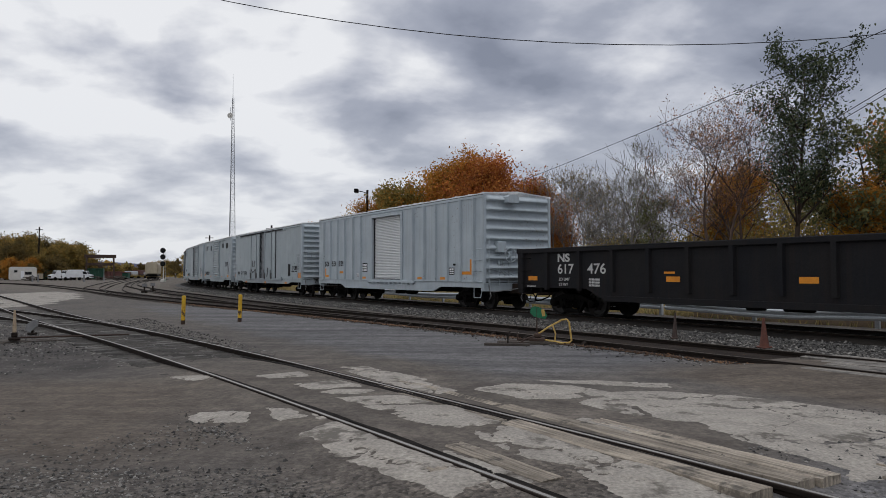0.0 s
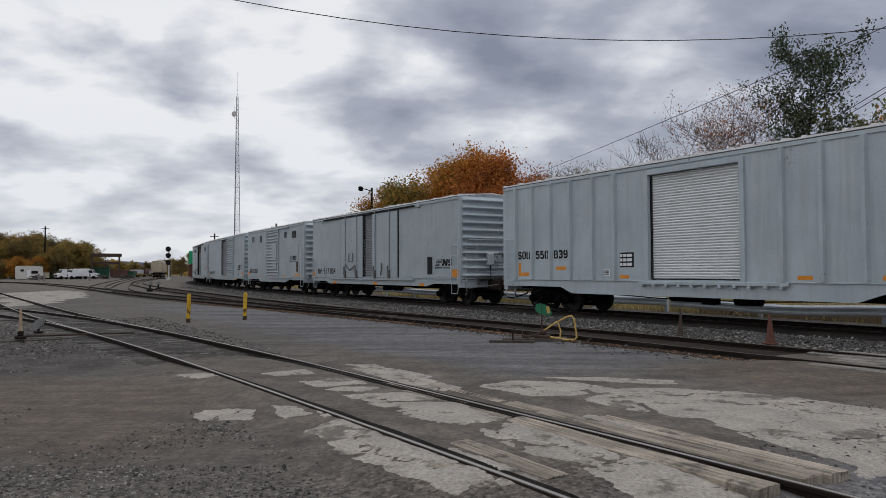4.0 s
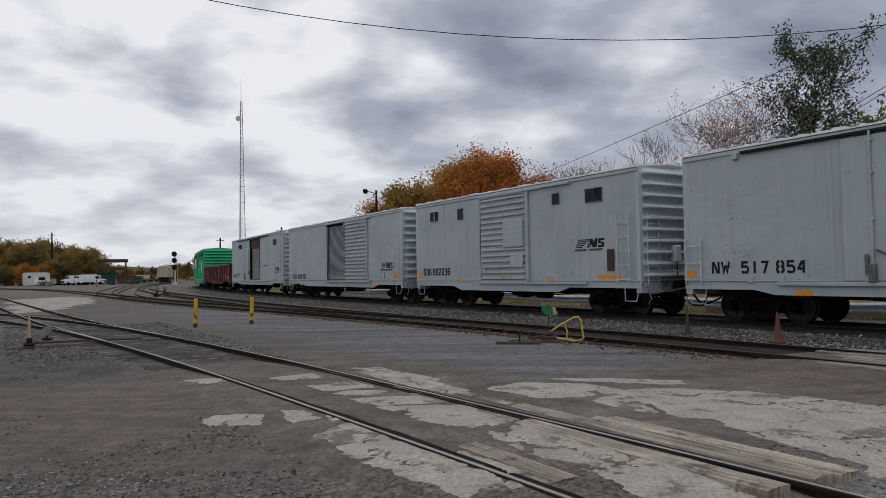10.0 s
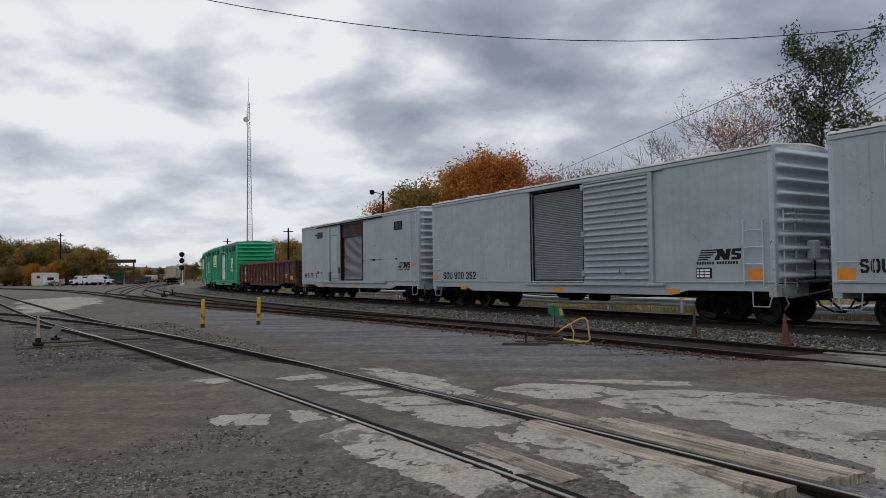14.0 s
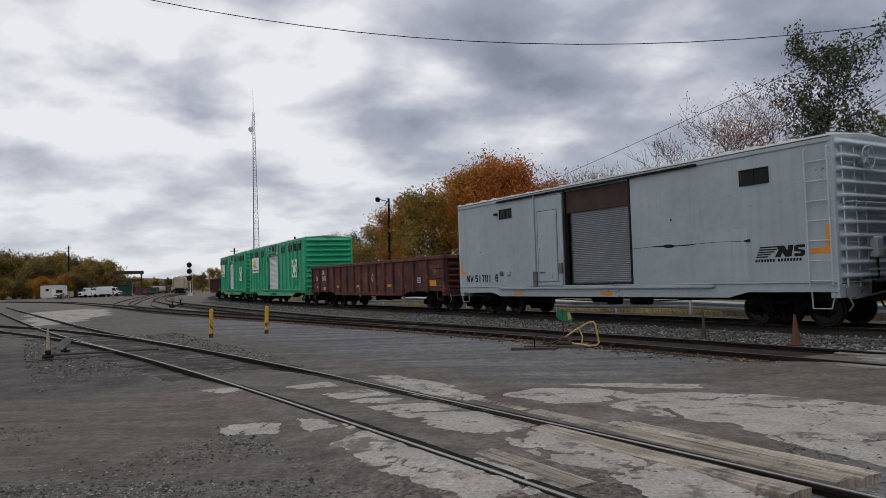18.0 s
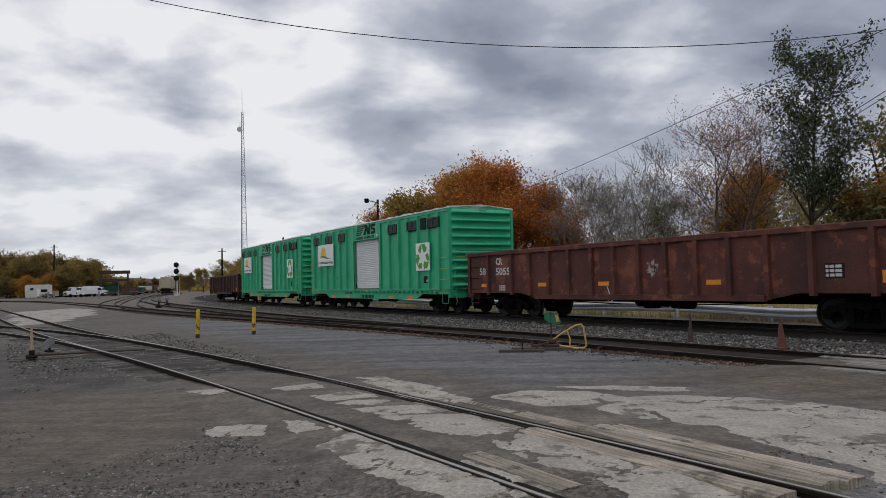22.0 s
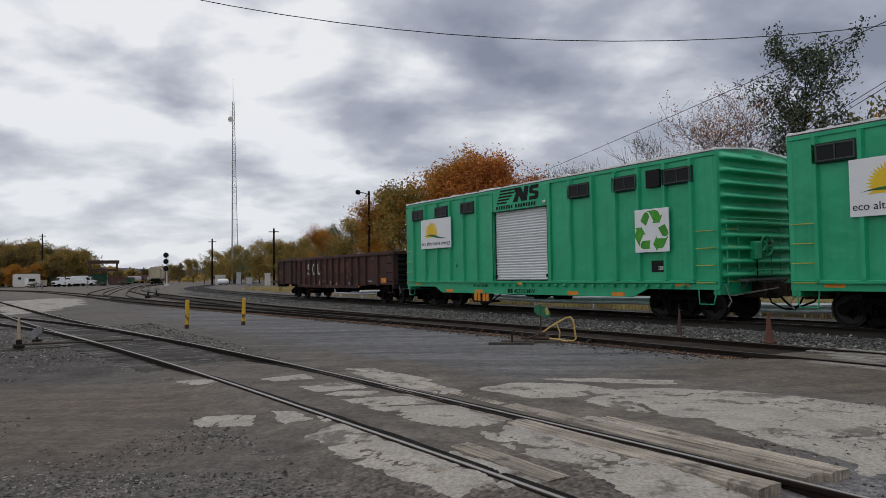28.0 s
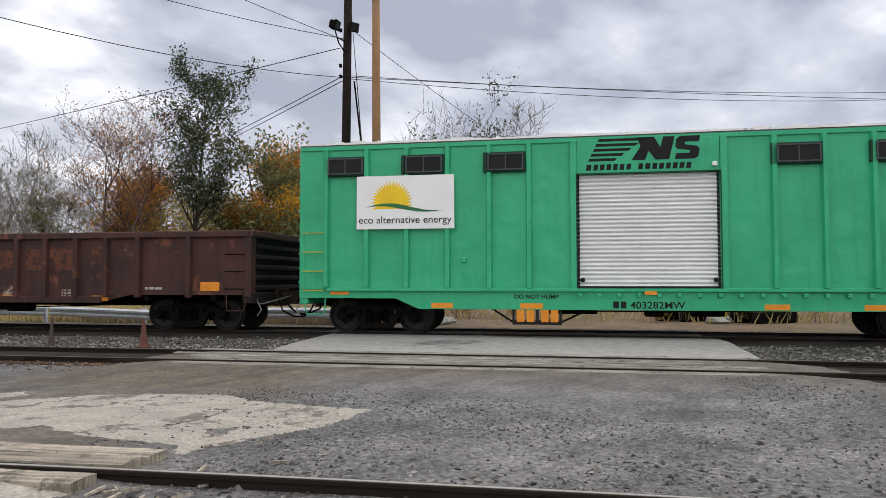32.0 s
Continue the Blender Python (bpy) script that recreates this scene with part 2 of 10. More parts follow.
ROOF_WHITE = mat("chalky_white_roof_coating", (0.80, 0.80, 0.79), (0.68, 0.68, 0.66), 0.8, scale=1.2, fine=30, grain=0.08, bump=0.2, spot=(0.36, 0.35, 0.33), spot_at=0.64)
ROLL_WHITE = mat("white_roll_door", (0.72, 0.73, 0.73), (0.66, 0.67, 0.67), 0.5, scale=1.0, grain=0.04, streak=0.12, streak_color=(0.45, 0.45, 0.44))
ROLL_GREY = mat("grey_galvanised_slats", (0.24, 0.25, 0.265), (0.20, 0.21, 0.225), 0.5, scale=1.0, grain=0.05, streak=0.2, streak_color=(0.14, 0.14, 0.14))
TRUCK_BLACK = mat("greasy_black_steel", (0.0045, 0.0045, 0.0045), (0.009, 0.008, 0.007), 0.75, scale=3, fine=40, grain=0.3, bump=0.2, spot=(0.022, 0.016, 0.012), spot_at=0.68, spec=0.05)
COUPLER_RUST = mat("grimy_rusty_casting", (0.040, 0.026, 0.019), (0.018, 0.014, 0.012), 0.85, scale=5, fine=40, grain=0.35, bump=0.3, spec=0.15)
WHEEL_STEEL = mat("worn_wheel_steel", (0.008, 0.007, 0.0065), (0.016, 0.013, 0.011), 0.6, 0.1, scale=4, grain=0.2)
SOOTY_STEEL = mat("sooty_worn_steel", (0.07, 0.068, 0.066), (0.14, 0.14, 0.14), 0.7, scale=7, grain=0.3, bump=0.2)
DULL_GREY = mat("dull_grey_sheet_metal", (0.22, 0.22, 0.22), (0.15, 0.15, 0.15), 0.6, scale=4, grain=0.2)
RUST = mat("rust_brown_steel", (0.062, 0.036, 0.026), (0.04, 0.026, 0.02), 0.85, scale=2, grain=0.25, bump=0.2, streak=0.3)
GLASS_DARK = mat("dark_window_glass", (0.008, 0.009, 0.010), (0.012, 0.013, 0.014), 0.35, scale=2, grain=0.05, bump=0.0, spec=0.15)
ORANGE = mat("orange_reflective_sheet", (0.72, 0.27, 0.015), (0.62, 0.21, 0.012), 0.5, scale=4, grain=0.1, spot=(0.35, 0.14, 0.03), spot_at=0.68, spot_scale=6)
INK = mat("black_lettering_paint", (0.014, 0.014, 0.015), (0.02, 0.02, 0.02), 0.7, scale=5, spec=0.12)
CHALK = mat("worn_white_lettering_paint", (0.55, 0.55, 0.53), (0.42, 0.41, 0.4), 0.7, scale=6, grain=0.2, spot=(0.12, 0.07, 0.06), spot_at=0.62, spot_scale=9)
WINDOW_BOX = mat("dark_green_window_housing", (0.012, 0.05, 0.03), (0.01, 0.035, 0.022), 0.65, scale=3, grain=0.15, spec=0.2)
WINDOW_ALU = mat("dull_window_frame_metal", (0.075, 0.085, 0.085), (0.05, 0.058, 0.058), 0.6, 0.1, scale=4, spec=0.2)
SIGN_WHITE = mat("white_sign_board", (0.76, 0.77, 0.77), (0.72, 0.73, 0.73), 0.4, scale=1.5, grain=0.03)
YELLOW_INK = mat("sun_yellow_print", (0.80, 0.55, 0.01), (0.72, 0.47, 0.01), 0.45, scale=3, grain=0.04)
GREEN_INK = mat("leaf_green_print", (0.03, 0.24, 0.012), (0.07, 0.36, 0.018), 0.45, scale=2.5, grain=0.04)
DEEP_GREEN_INK = mat("deep_green_print", (0.008, 0.10, 0.03), (0.012, 0.14, 0.04), 0.45, scale=3, grain=0.04)
LADDER_YELLOW = mat("chipped_yellow_rung_paint", (0.45, 0.40, 0.05), (0.3, 0.33, 0.06), 0.6, scale=6)
RAIL_SIDE = mat("rusty_rail_steel", (0.027, 0.020, 0.016), (0.013, 0.0105, 0.009), 0.85, 0.0, scale=3, fine=50, grain=0.3, bump=0.2, space="Generated", spec=0.1)
RAIL_DULL = mat("dull_rusty_rail_head", (0.115, 0.098, 0.083), (0.066, 0.056, 0.047), 0.85, 0.0, scale=3, spec=0.15, grain=0.25, space="Generated")
RAIL_TOP = mat("polished_rail_head", (0.40, 0.38, 0.35), (0.28, 0.265, 0.245), 0.55, 0.3, scale=3, grain=0.15, space="Generated")
TIE_GREY = mat("grey_weathered_timber", (0.150, 0.140, 0.126), (0.055, 0.050, 0.045), 0.9, scale=3, fine=30, grain=0.4, bump=0.5, random_tint=0.35)
TIE_WOOD = mat("weathered_creosoted_timber", (0.06, 0.048, 0.04), (0.10, 0.085, 0.07), 0.9, scale=2, fine=30, grain=0.35, bump=0.4, random_tint=0.3)
FLANGE_SHADE = mat("dark_flangeway_shade", (0.018, 0.015, 0.013), (0.009, 0.008, 0.007), 0.95, scale=5, fine=40, grain=0.4, bump=0.6, space="Object", spec=0.1)
CONE_GREY = mat("grimy_cone_rubber", (0.075, 0.05, 0.042), (0.05, 0.038, 0.033), 0.85, scale=6, grain=0.2)
POLE_DARK = mat("dark_creosoted_pole", (0.012, 0.010, 0.009), (0.022, 0.017, 0.014), 0.95, scale=2, fine=30, grain=0.3, bump=0.4, spec=0.05)
POLE_TAN = mat("new_tan_timber_pole", (0.26, 0.145, 0.065), (0.20, 0.11, 0.05), 0.8, scale=1.5, fine=30, grain=0.25, bump=0.3, streak=0.4, streak_color=(0.10, 0.05, 0.025))
BARK = mat("grey_brown_bark", (0.052, 0.036, 0.026), (0.032, 0.023, 0.017), 0.95, scale=3, fine=25, grain=0.35, bump=0.5, space="Generated")
BARK_BROWN = mat("reddish_brown_bark", (0.085, 0.055, 0.042), (0.05, 0.033, 0.026), 0.95, scale=3, fine=25, grain=0.35, bump=0.5, space="Generated")
BARK_PALE = mat("grey_twig_bark", (0.20, 0.178, 0.16), (0.13, 0.115, 0.102), 0.95, scale=3, fine=25, grain=0.3, bump=0.3, space="Generated")
MAST_STEEL = mat("weathered_mast_steel", (0.32, 0.33, 0.35), (0.25, 0.26, 0.275), 0.6, 0.3, scale=2, fine=30, grain=0.1)
GALV = mat("galvanised_steel", (0.54, 0.57, 0.60), (0.45, 0.48, 0.51), 0.5, 0.2, scale=2, fine=30, grain=0.1, streak=0.15, streak_color=(0.2, 0.19, 0.18))
CONE_ORANGE = mat("faded_orange_cone_rubber", (0.155, 0.055, 0.036), (0.10, 0.042, 0.032), 0.8, scale=6, grain=0.15, spot=(0.06, 0.04, 0.035), spot_at=0.6, spot_scale=8)
POST_YELLOW = mat("yellow_bollard_paint", (0.62, 0.38, 0.02), (0.5, 0.29, 0.02), 0.55, scale=6, grain=0.12, spot=(0.075, 0.04, 0.02), spot_at=0.57, spot_scale=5)
FLAG_GREEN = mat("green_switch_target", (0.01, 0.16, 0.07), (0.012, 0.12, 0.055), 0.5, scale=6, grain=0.1)
HANDLE_YELLOW = mat("worn_yellow_handle_paint", (0.55, 0.38, 0.12), (0.42, 0.26, 0.06), 0.6, scale=8, grain=0.2, spot=(0.12, 0.06, 0.03), spot_at=0.64, spot_scale=12)
OFF_WHITE = mat("off_white_enamel", (0.60, 0.58, 0.53), (0.52, 0.50, 0.46), 0.55, scale=0.8, grain=0.08, streak=0.2, streak_color=(0.3, 0.27, 0.23))
VAN_WHITE = mat("white_vehicle_paint", (0.74, 0.75, 0.76), (0.68, 0.69, 0.70), 0.35, scale=1, grain=0.04)
BIN_GREEN = mat("dark_green_container_paint", (0.014, 0.085, 0.05), (0.012, 0.065, 0.04), 0.6, scale=0.8, grain=0.15, streak=0.3)
WIRE_BLACK = mat("black_cable_sheath", (0.012, 0.012, 0.013), rough=0.6)
TAN_HOPPER = mat("tan_hopper_paint", (0.46, 0.40, 0.29), (0.38, 0.33, 0.24), 0.7, scale=1, grain=0.1, streak=0.4, streak_color=(0.08, 0.06, 0.045))
CONCRETE = mat("worn_pale_concrete", (0.365, 0.332, 0.285), (0.270, 0.246, 0.212), 0.9, scale=2.4, fine=30, grain=0.4, bump=0.5, spot=(0.135, 0.12, 0.10), spot_at=0.545, spot_scale=2.2, space="Object")
RUSTY_RED_BOX = mat("faded_red_brown_container", (0.13, 0.055, 0.045), (0.10, 0.045, 0.04), 0.8, scale=0.6, grain=0.15, streak=0.3)
YELLOW_MACHINE = mat("yellow_machine_paint", (0.52, 0.34, 0.04), (0.42, 0.27, 0.04), 0.6, scale=2, grain=0.15, spot=(0.12, 0.08, 0.04), spot_at=0.62)


def plank_mat(name, pale, dark, soil):
    """Old sawn timber lying along the tracks: long grain, splits and trodden-in dirt."""
    m = mat(name, pale, dark, 0.9, scale=2.2, fine=40, grain=0.2, bump=0.3, random_tint=0.2, spot=soil, spot_at=0.56, spot_scale=2.4)
    n, l = m.node_tree.nodes, m.node_tree.links
    bs = n["Principled BSDF"]
    col = bs.inputs["Base Color"].links[0].from_socket
    co = n.new("ShaderNodeTexCoord")
    turn = n.new("ShaderNodeMapping"); turn.inputs["Rotation"].default_value = (0, 0, radians(56.4))
    wide = n.new("ShaderNodeMapping"); wide.inputs["Scale"].default_value = (0.9, 26.0, 4.0)
    l.new(co.outputs["Object"], turn.inputs["Vector"]); l.new(turn.outputs["Vector"], wide.inputs["Vector"])
    t = n.new("ShaderNodeTexNoise"); t.inputs["Scale"].default_value = 1.0; t.inputs["Detail"].default_value = 6.0; t.inputs["Roughness"].default_value = 0.68
    l.new(wide.outputs["Vector"], t.inputs["Vector"])
    r = n.new("ShaderNodeMapRange")
    for key, v in (("From Min", 0.34), ("From Max", 0.60), ("To Min", 0.38), ("To Max", 1.15)):
        r.inputs[key].default_value = v
    l.new(t.outputs["Fac"], r.inputs["Value"])
    sc = n.new("ShaderNodeVectorMath"); sc.operation = "SCALE"
    l.new(col, sc.inputs[0]); l.new(r.outputs["Result"], sc.inputs["Scale"]); l.new(sc.outputs["Vector"], bs.inputs["Base Color"])
    b = n.new("ShaderNodeBump"); b.inputs["Strength"].default_value = 0.8; b.inputs["Distance"].default_value = 0.008
    l.new(t.outputs["Fac"], b.inputs["Height"]); l.new(b.outputs["Normal"], bs.inputs["Normal"])
    return m


PLANK_WOOD = plank_mat("bleached_crossing_plank", (0.40, 0.345, 0.275), (0.27, 0.23, 0.18), (0.14, 0.122, 0.10))
CROSSING_WOOD = plank_mat("grey_worn_crossing_timber", (0.29, 0.268, 0.235), (0.18, 0.166, 0.147), (0.10, 0.092, 0.082))


def leaf_mat(name, a, b, c=None, shine_through=0.38):
    """Foliage: a thin, slightly translucent leaf whose colour varies from clump to clump."""
    m = bpy.data.materials.new(name)
    m.use_nodes = True
    n, l = m.node_tree.nodes, m.node_tree.links
    bs = n["Principled BSDF"]
    bs.inputs["Roughness"].default_value = 0.7
    bs.inputs["Specular IOR Level"].default_value = 0.25
    geo = n.new("ShaderNodeNewGeometry")
    r = n.new("ShaderNodeValToRGB")
    r.color_ramp.elements[0].color, r.color_ramp.elements[1].color = (*a, 1), (*b, 1)
    if c:
        e2 = r.color_ramp.elements.new(0.55); e2.color = (*c, 1)
    l.new(geo.outputs["Random Per Island"], r.inputs["Fac"])
    co = n.new("ShaderNodeTexCoord")
    t = n.new("ShaderNodeTexNoise"); t.inputs["Scale"].default_value = 0.45
    l.new(co.outputs["Object"], t.inputs["Vector"])
    mr = n.new("ShaderNodeMapRange"); mr.inputs["From Min"].default_value, mr.inputs["From Max"].default_value = 0.3, 0.7
    mr.inputs["To Min"].default_value, mr.inputs["To Max"].default_value = 0.65, 1.3
    l.new(t.outputs["Fac"], mr.inputs["Value"])
    s = n.new("ShaderNodeVectorMath"); s.operation = "SCALE"
    l.new(r.outputs["Color"], s.inputs[0]); l.new(mr.outputs["Result"], s.inputs["Scale"])
    l.new(s.outputs["Vector"], bs.inputs["Base Color"])
    tr = n.new("ShaderNodeBsdfTranslucent"); l.new(s.outputs["Vector"], tr.inputs["Color"])
    mx = n.new("ShaderNodeMixShader"); mx.inputs[0].default_value = shine_through
    l.new(bs.outputs[0], mx.inputs[1]); l.new(tr.outputs[0], mx.inputs[2])
    l.new(mx.outputs[0], n["Material Output"].inputs["Surface"])
    return m


LEAF_RED = leaf_mat("rust_red_oak_leaves", (0.30, 0.085, 0.03), (0.60, 0.27, 0.06), (0.48, 0.165, 0.036))
LEAF_ORANGE = leaf_mat("orange_autumn_leaves", (0.50, 0.18, 0.025), (0.26, 0.16, 0.04), (0.45, 0.22, 0.035))
LEAF_OLIVE = leaf_mat("olive_gold_autumn_leaves", (0.20, 0.175, 0.055), (0.46, 0.27, 0.06), (0.31, 0.225, 0.065))
LEAF_GREEN = leaf_mat("dark_green_poplar_leaves", (0.028, 0.040, 0.024), (0.11, 0.122, 0.068), (0.075, 0.10, 0.05))
LEAF_SPARSE = leaf_mat("sparse_brown_orange_leaves", (0.24, 0.125, 0.08), (0.50, 0.24, 0.10), (0.34, 0.19, 0.13))
LEAF_YELLOW = leaf_mat("golden_yellow_leaves", (0.72, 0.43, 0.04), (0.52, 0.30, 0.04))
LEAF_THICKET = leaf_mat("yellow_olive_thicket_leaves", (0.26, 0.22, 0.06), (0.52, 0.33, 0.07), (0.36, 0.29, 0.09), 0.45)
LEAF_FAR = leaf_mat("dull_olive_brown_far_leaves", (0.14, 0.125, 0.045), (0.44, 0.26, 0.06), (0.26, 0.19, 0.055))
LEAF_FAR_BROWN = leaf_mat("dark_brown_olive_far_leaves", (0.10, 0.085, 0.035), (0.26, 0.165, 0.05), (0.16, 0.115, 0.04))
LEAF_DARK = leaf_mat("dark_green_foliage", (0.10, 0.12, 0.055), (0.23, 0.22, 0.09))
DRY_GRASS = leaf_mat("dry_straw_grass", (0.44, 0.34, 0.15), (0.22, 0.24, 0.08), (0.48, 0.36, 0.17))

# ---------------------------------------------------------------- mesh helpers


class Geo:
    """Collects vertices and faces for one mesh."""

    def __init__(self):
        self.v, self.f = [], []

    def add(self, verts, faces):
        k = len(self.v)
        self.v += [tuple(p) for p in verts]
        self.f += [tuple(i + k for i in q) for q in faces]
        return self

    def box(self, x0, x1, y0, y1, z0, z1, c=0.0, m=None):
        """A block with chamfered edges c."""
        x0, x1, y0, y1, z0, z1 = min(x0, x1), max(x0, x1), min(y0, y1), max(y0, y1), min(z0, z1), max(z0, z1)
        c = min(c, 0.45 * min(x1 - x0, y1 - y0, z1 - z0))
        if c <= 0:
            vs = [(x, y, z) for x in (x0, x1) for y in (y0, y1) for z in (z0, z1)]
            fs = [(0, 1, 3, 2), (4, 6, 7, 5), (0, 4, 5, 1), (2, 3, 7, 6), (0, 2, 6, 4), (1, 5, 7, 3)]
        else:
            vs, fs, idx = [], [], {}
            for i, x in enumerate((x0, x1)):
                for j, y in enumerate((y0, y1)):
                    for k, z in enumerate((z0, z1)):
                        sx, sy, sz = (1 - 2 * i) * c, (1 - 2 * j) * c, (1 - 2 * k) * c
                        for a, p in enumerate(((x, y + sy, z + sz), (x + sx, y, z + sz), (x + sx, y + sy, z))):
                            idx[i, j, k, a] = len(vs)
                            vs.append(p)

            def quad(q, flip):
                fs.append(tuple(reversed(q)) if flip else tuple(q))
            for i in (0, 1):
                quad([idx[i, a, b, 0] for a, b in ((0, 0), (0, 1), (1, 1), (1, 0))], i == 1)
                quad([idx[a, i, b, 1] for a, b in ((0, 0), (1, 0), (1, 1), (0, 1))], i == 1)
                quad([idx[a, b, i, 2] for a, b in ((0, 0), (0, 1), (1, 1), (1, 0))], i == 1)
            for i in (0, 1):
                for j in (0, 1):
                    quad([idx[i, j, 0, 0], idx[i, j, 1, 0], idx[i, j, 1, 1], idx[i, j, 0, 1]], (i + j) % 2 == 1)
                    quad([idx[i, 0, j, 0], idx[i, 1, j, 0], idx[i, 1, j, 2], idx[i, 0, j, 2]], (i + j) % 2 == 0)
                    quad([idx[0, i, j, 1], idx[1, i, j, 1], idx[1, i, j, 2], idx[0, i, j, 2]], (i + j) % 2 == 1)
                    for k in (0, 1):
                        quad([idx[i, j, k, 0], idx[i, j, k, 1], idx[i, j, k, 2]], (i + j + k) % 2 == 0)
        if m is not None:
            vs = [m @ Vector(p) for p in vs]
        return self.add(vs, fs)

    def cyl(self, p0, p1, r0, r1=None, n=10, cap=True):
        r1 = r0 if r1 is None else r1
        a, b = Vector(p0), Vector(p1)
        w = (b - a).normalized()
        u = w.orthogonal().normalized()
        t = w.cross(u)
        vs = []
        for p, r in ((a, r0), (b, r1)):
            vs += [p + (u * math.cos(2 * math.pi * i / n) + t * math.sin(2 * math.pi * i / n)) * r for i in range(n)]
        fs = [(i, (i + 1) % n, n + (i + 1) % n, n + i) for i in range(n)]
        if cap:
            fs += [tuple(range(n - 1, -1, -1)), tuple(range(n, 2 * n))]
        return self.add(vs, fs)

    def tube(self, pts, r, n=6):
        """A round bar along points, with a constant or listed radius."""
        pts = [Vector(p) for p in pts]
        rs = r if isinstance(r, (list, tuple)) else [r] * len(pts)
        vs, fs = [], []
        u = None
        for i, p in enumerate(pts):
            w = (pts[min(i + 1, len(pts) - 1)] - pts[max(i - 1, 0)]).normalized()
            u = w.orthogonal() if u is None else u - w * u.dot(w)
            u = (u if u.length > 1e-6 else w.orthogonal()).normalized()
            t = w.cross(u)
            vs += [p + (u * math.cos(2 * math.pi * k / n) + t * math.sin(2 * math.pi * k / n)) * rs[i] for k in range(n)]
        for i in range(len(pts) - 1):
            fs += [(i * n + k, i * n + (k + 1) % n, (i + 1) * n + (k + 1) % n, (i + 1) * n + k) for k in range(n)]
        fs += [tuple(range(n - 1, -1, -1)), tuple(range((len(pts) - 1) * n, len(pts) * n))]
        return self.add(vs, fs)

    def prism(self, outline, a, b, axis="y"):
        """A flat outline pushed along an axis from a to b. Outline in (x, z) for y, (y, z) for x, (x, y) for z."""
        put = {"y": lambda p, d: (p[0], d, p[1]), "x": lambda p, d: (d, p[0], p[1]), "z": lambda p, d: (p[0], p[1], d)}[axis]
        n = len(outline)
        vs = [put(p, a) for p in outline] + [put(p, b) for p in outline]
        fs = [(i, (i + 1) % n, n + (i + 1) % n, n + i) for i in range(n)] + [tuple(range(n - 1, -1, -1)), tuple(range(n, 2 * n))]
        return self.add(vs, fs)

    def lathe(self, profile, n=16, axis="z", at=(0, 0, 0)):
        """A turned shape from (radius, height) pairs."""
        vs, fs = [], []
        for r, h in profile:
            for k in range(n):
                c, s = r * math.cos(2 * math.pi * k / n), r * math.sin(2 * math.pi * k / n)
                p = {"z": (c, s, h), "y": (c, h, s), "x": (h, c, s)}[axis]
                vs.append((p[0] + at[0], p[1] + at[1], p[2] + at[2]))
        for i in range(len(profile) - 1):
            fs += [(i * n + k, i * n + (k + 1) % n, (i + 1) * n + (k + 1) % n, (i + 1) * n + k) for k in range(n)]
        fs += [tuple(range(n - 1, -1, -1)), tuple(range((len(profile) - 1) * n, len(profile) * n))]
        return self.add(vs, fs)

    def sheet(self, rows):
        """A skin through rows of points."""
        n = len(rows[0])
        return self.add([p for r in rows for p in r], [(i * n + k, i * n + k + 1, (i + 1) * n + k + 1, (i + 1) * n + k) for i in range(len(rows) - 1) for k in range(n - 1)])

    def mesh(self, name, material, smooth=False):
        me = bpy.data.meshes.new(name)
        me.from_pydata(self.v, [], self.f)
        for m in (material if isinstance(material, (list, tuple)) else [material]):
            me.materials.append(m)
        bm = bmesh.new(); bm.from_mesh(me); bmesh.ops.recalc_face_normals(bm, faces=bm.faces); bm.to_mesh(me); bm.free()
        if smooth:
            me.polygons.foreach_set("use_smooth", [True] * len(me.polygons))
        me.update()
        return me


def part(name, geo, material, parent, label="", smooth=False, at=None):
    """One mesh object under a thing or a part."""
    ob = new(name, geo if isinstance(geo, bpy.types.Mesh) else geo.mesh(name, material, smooth))
    ob.parent = parent
    if at is not None:
        ob.matrix_basis = at
    if label:
        ob["label"] = label
    return ob


def thing(name, label, category, at=None, group="", kind="", geo=None, material=None, smooth=False):
    ob = new(name, geo.mesh(name, material, smooth) if geo else None)
    if at is not None:
        ob.matrix_basis = at
    return tagged(ob, label, category, group, kind)


def lettering(name, body, size, material, parent, at, width=None, bold=0.0, label=""):
    """Painted letters as a thin mesh. They stand upright and face along -y of `at`."""
    cu = bpy.data.curves.new(name, "FONT")
    cu.body, cu.size, cu.align_x, cu.align_y, cu.extrude, cu.offset = body, size, "LEFT", "BOTTOM_BASELINE", 0.002, bold
    tmp = bpy.data.objects.new(name, cu)
    scene.collection.objects.link(tmp)
    me = bpy.data.meshes.new_from_object(tmp.evaluated_get(bpy.context.evaluated_depsgraph_get()))
    bpy.data.objects.remove(tmp)
    xs = [v.co.x for v in me.vertices]
    k = width / max(1e-6, max(xs) - min(xs)) if width else 1.0
    x0 = min(xs)
    for v in me.vertices:
        v.co = Vector(((v.co.x - x0) * k, -v.co.z, v.co.y))
    me.materials.clear()
    me.materials.append(material)
    return part(name, me, None, parent, label, at=at)


HALF_O = [(0.42, 0.92), (0.22, 0.92), (0.09, 0.76), (0.09, 0.24), (0.22, 0.08), (0.42, 0.08)]
HALF_8 = [(0.42, 0.92), (0.22, 0.92), (0.11, 0.80), (0.11, 0.64), (0.26, 0.52), (0.09, 0.38), (0.09, 0.22), (0.22, 0.08), (0.42, 0.08)]
SIX = [[(0.88, 0.80), (0.74, 0.92), (0.25, 0.92), (0.09, 0.76), (0.09, 0.24), (0.22, 0.08), (0.42, 0.08)], [(0.58, 0.08), (0.78, 0.08), (0.91, 0.22), (0.91, 0.40), (0.78, 0.54), (0.3, 0.54)]]


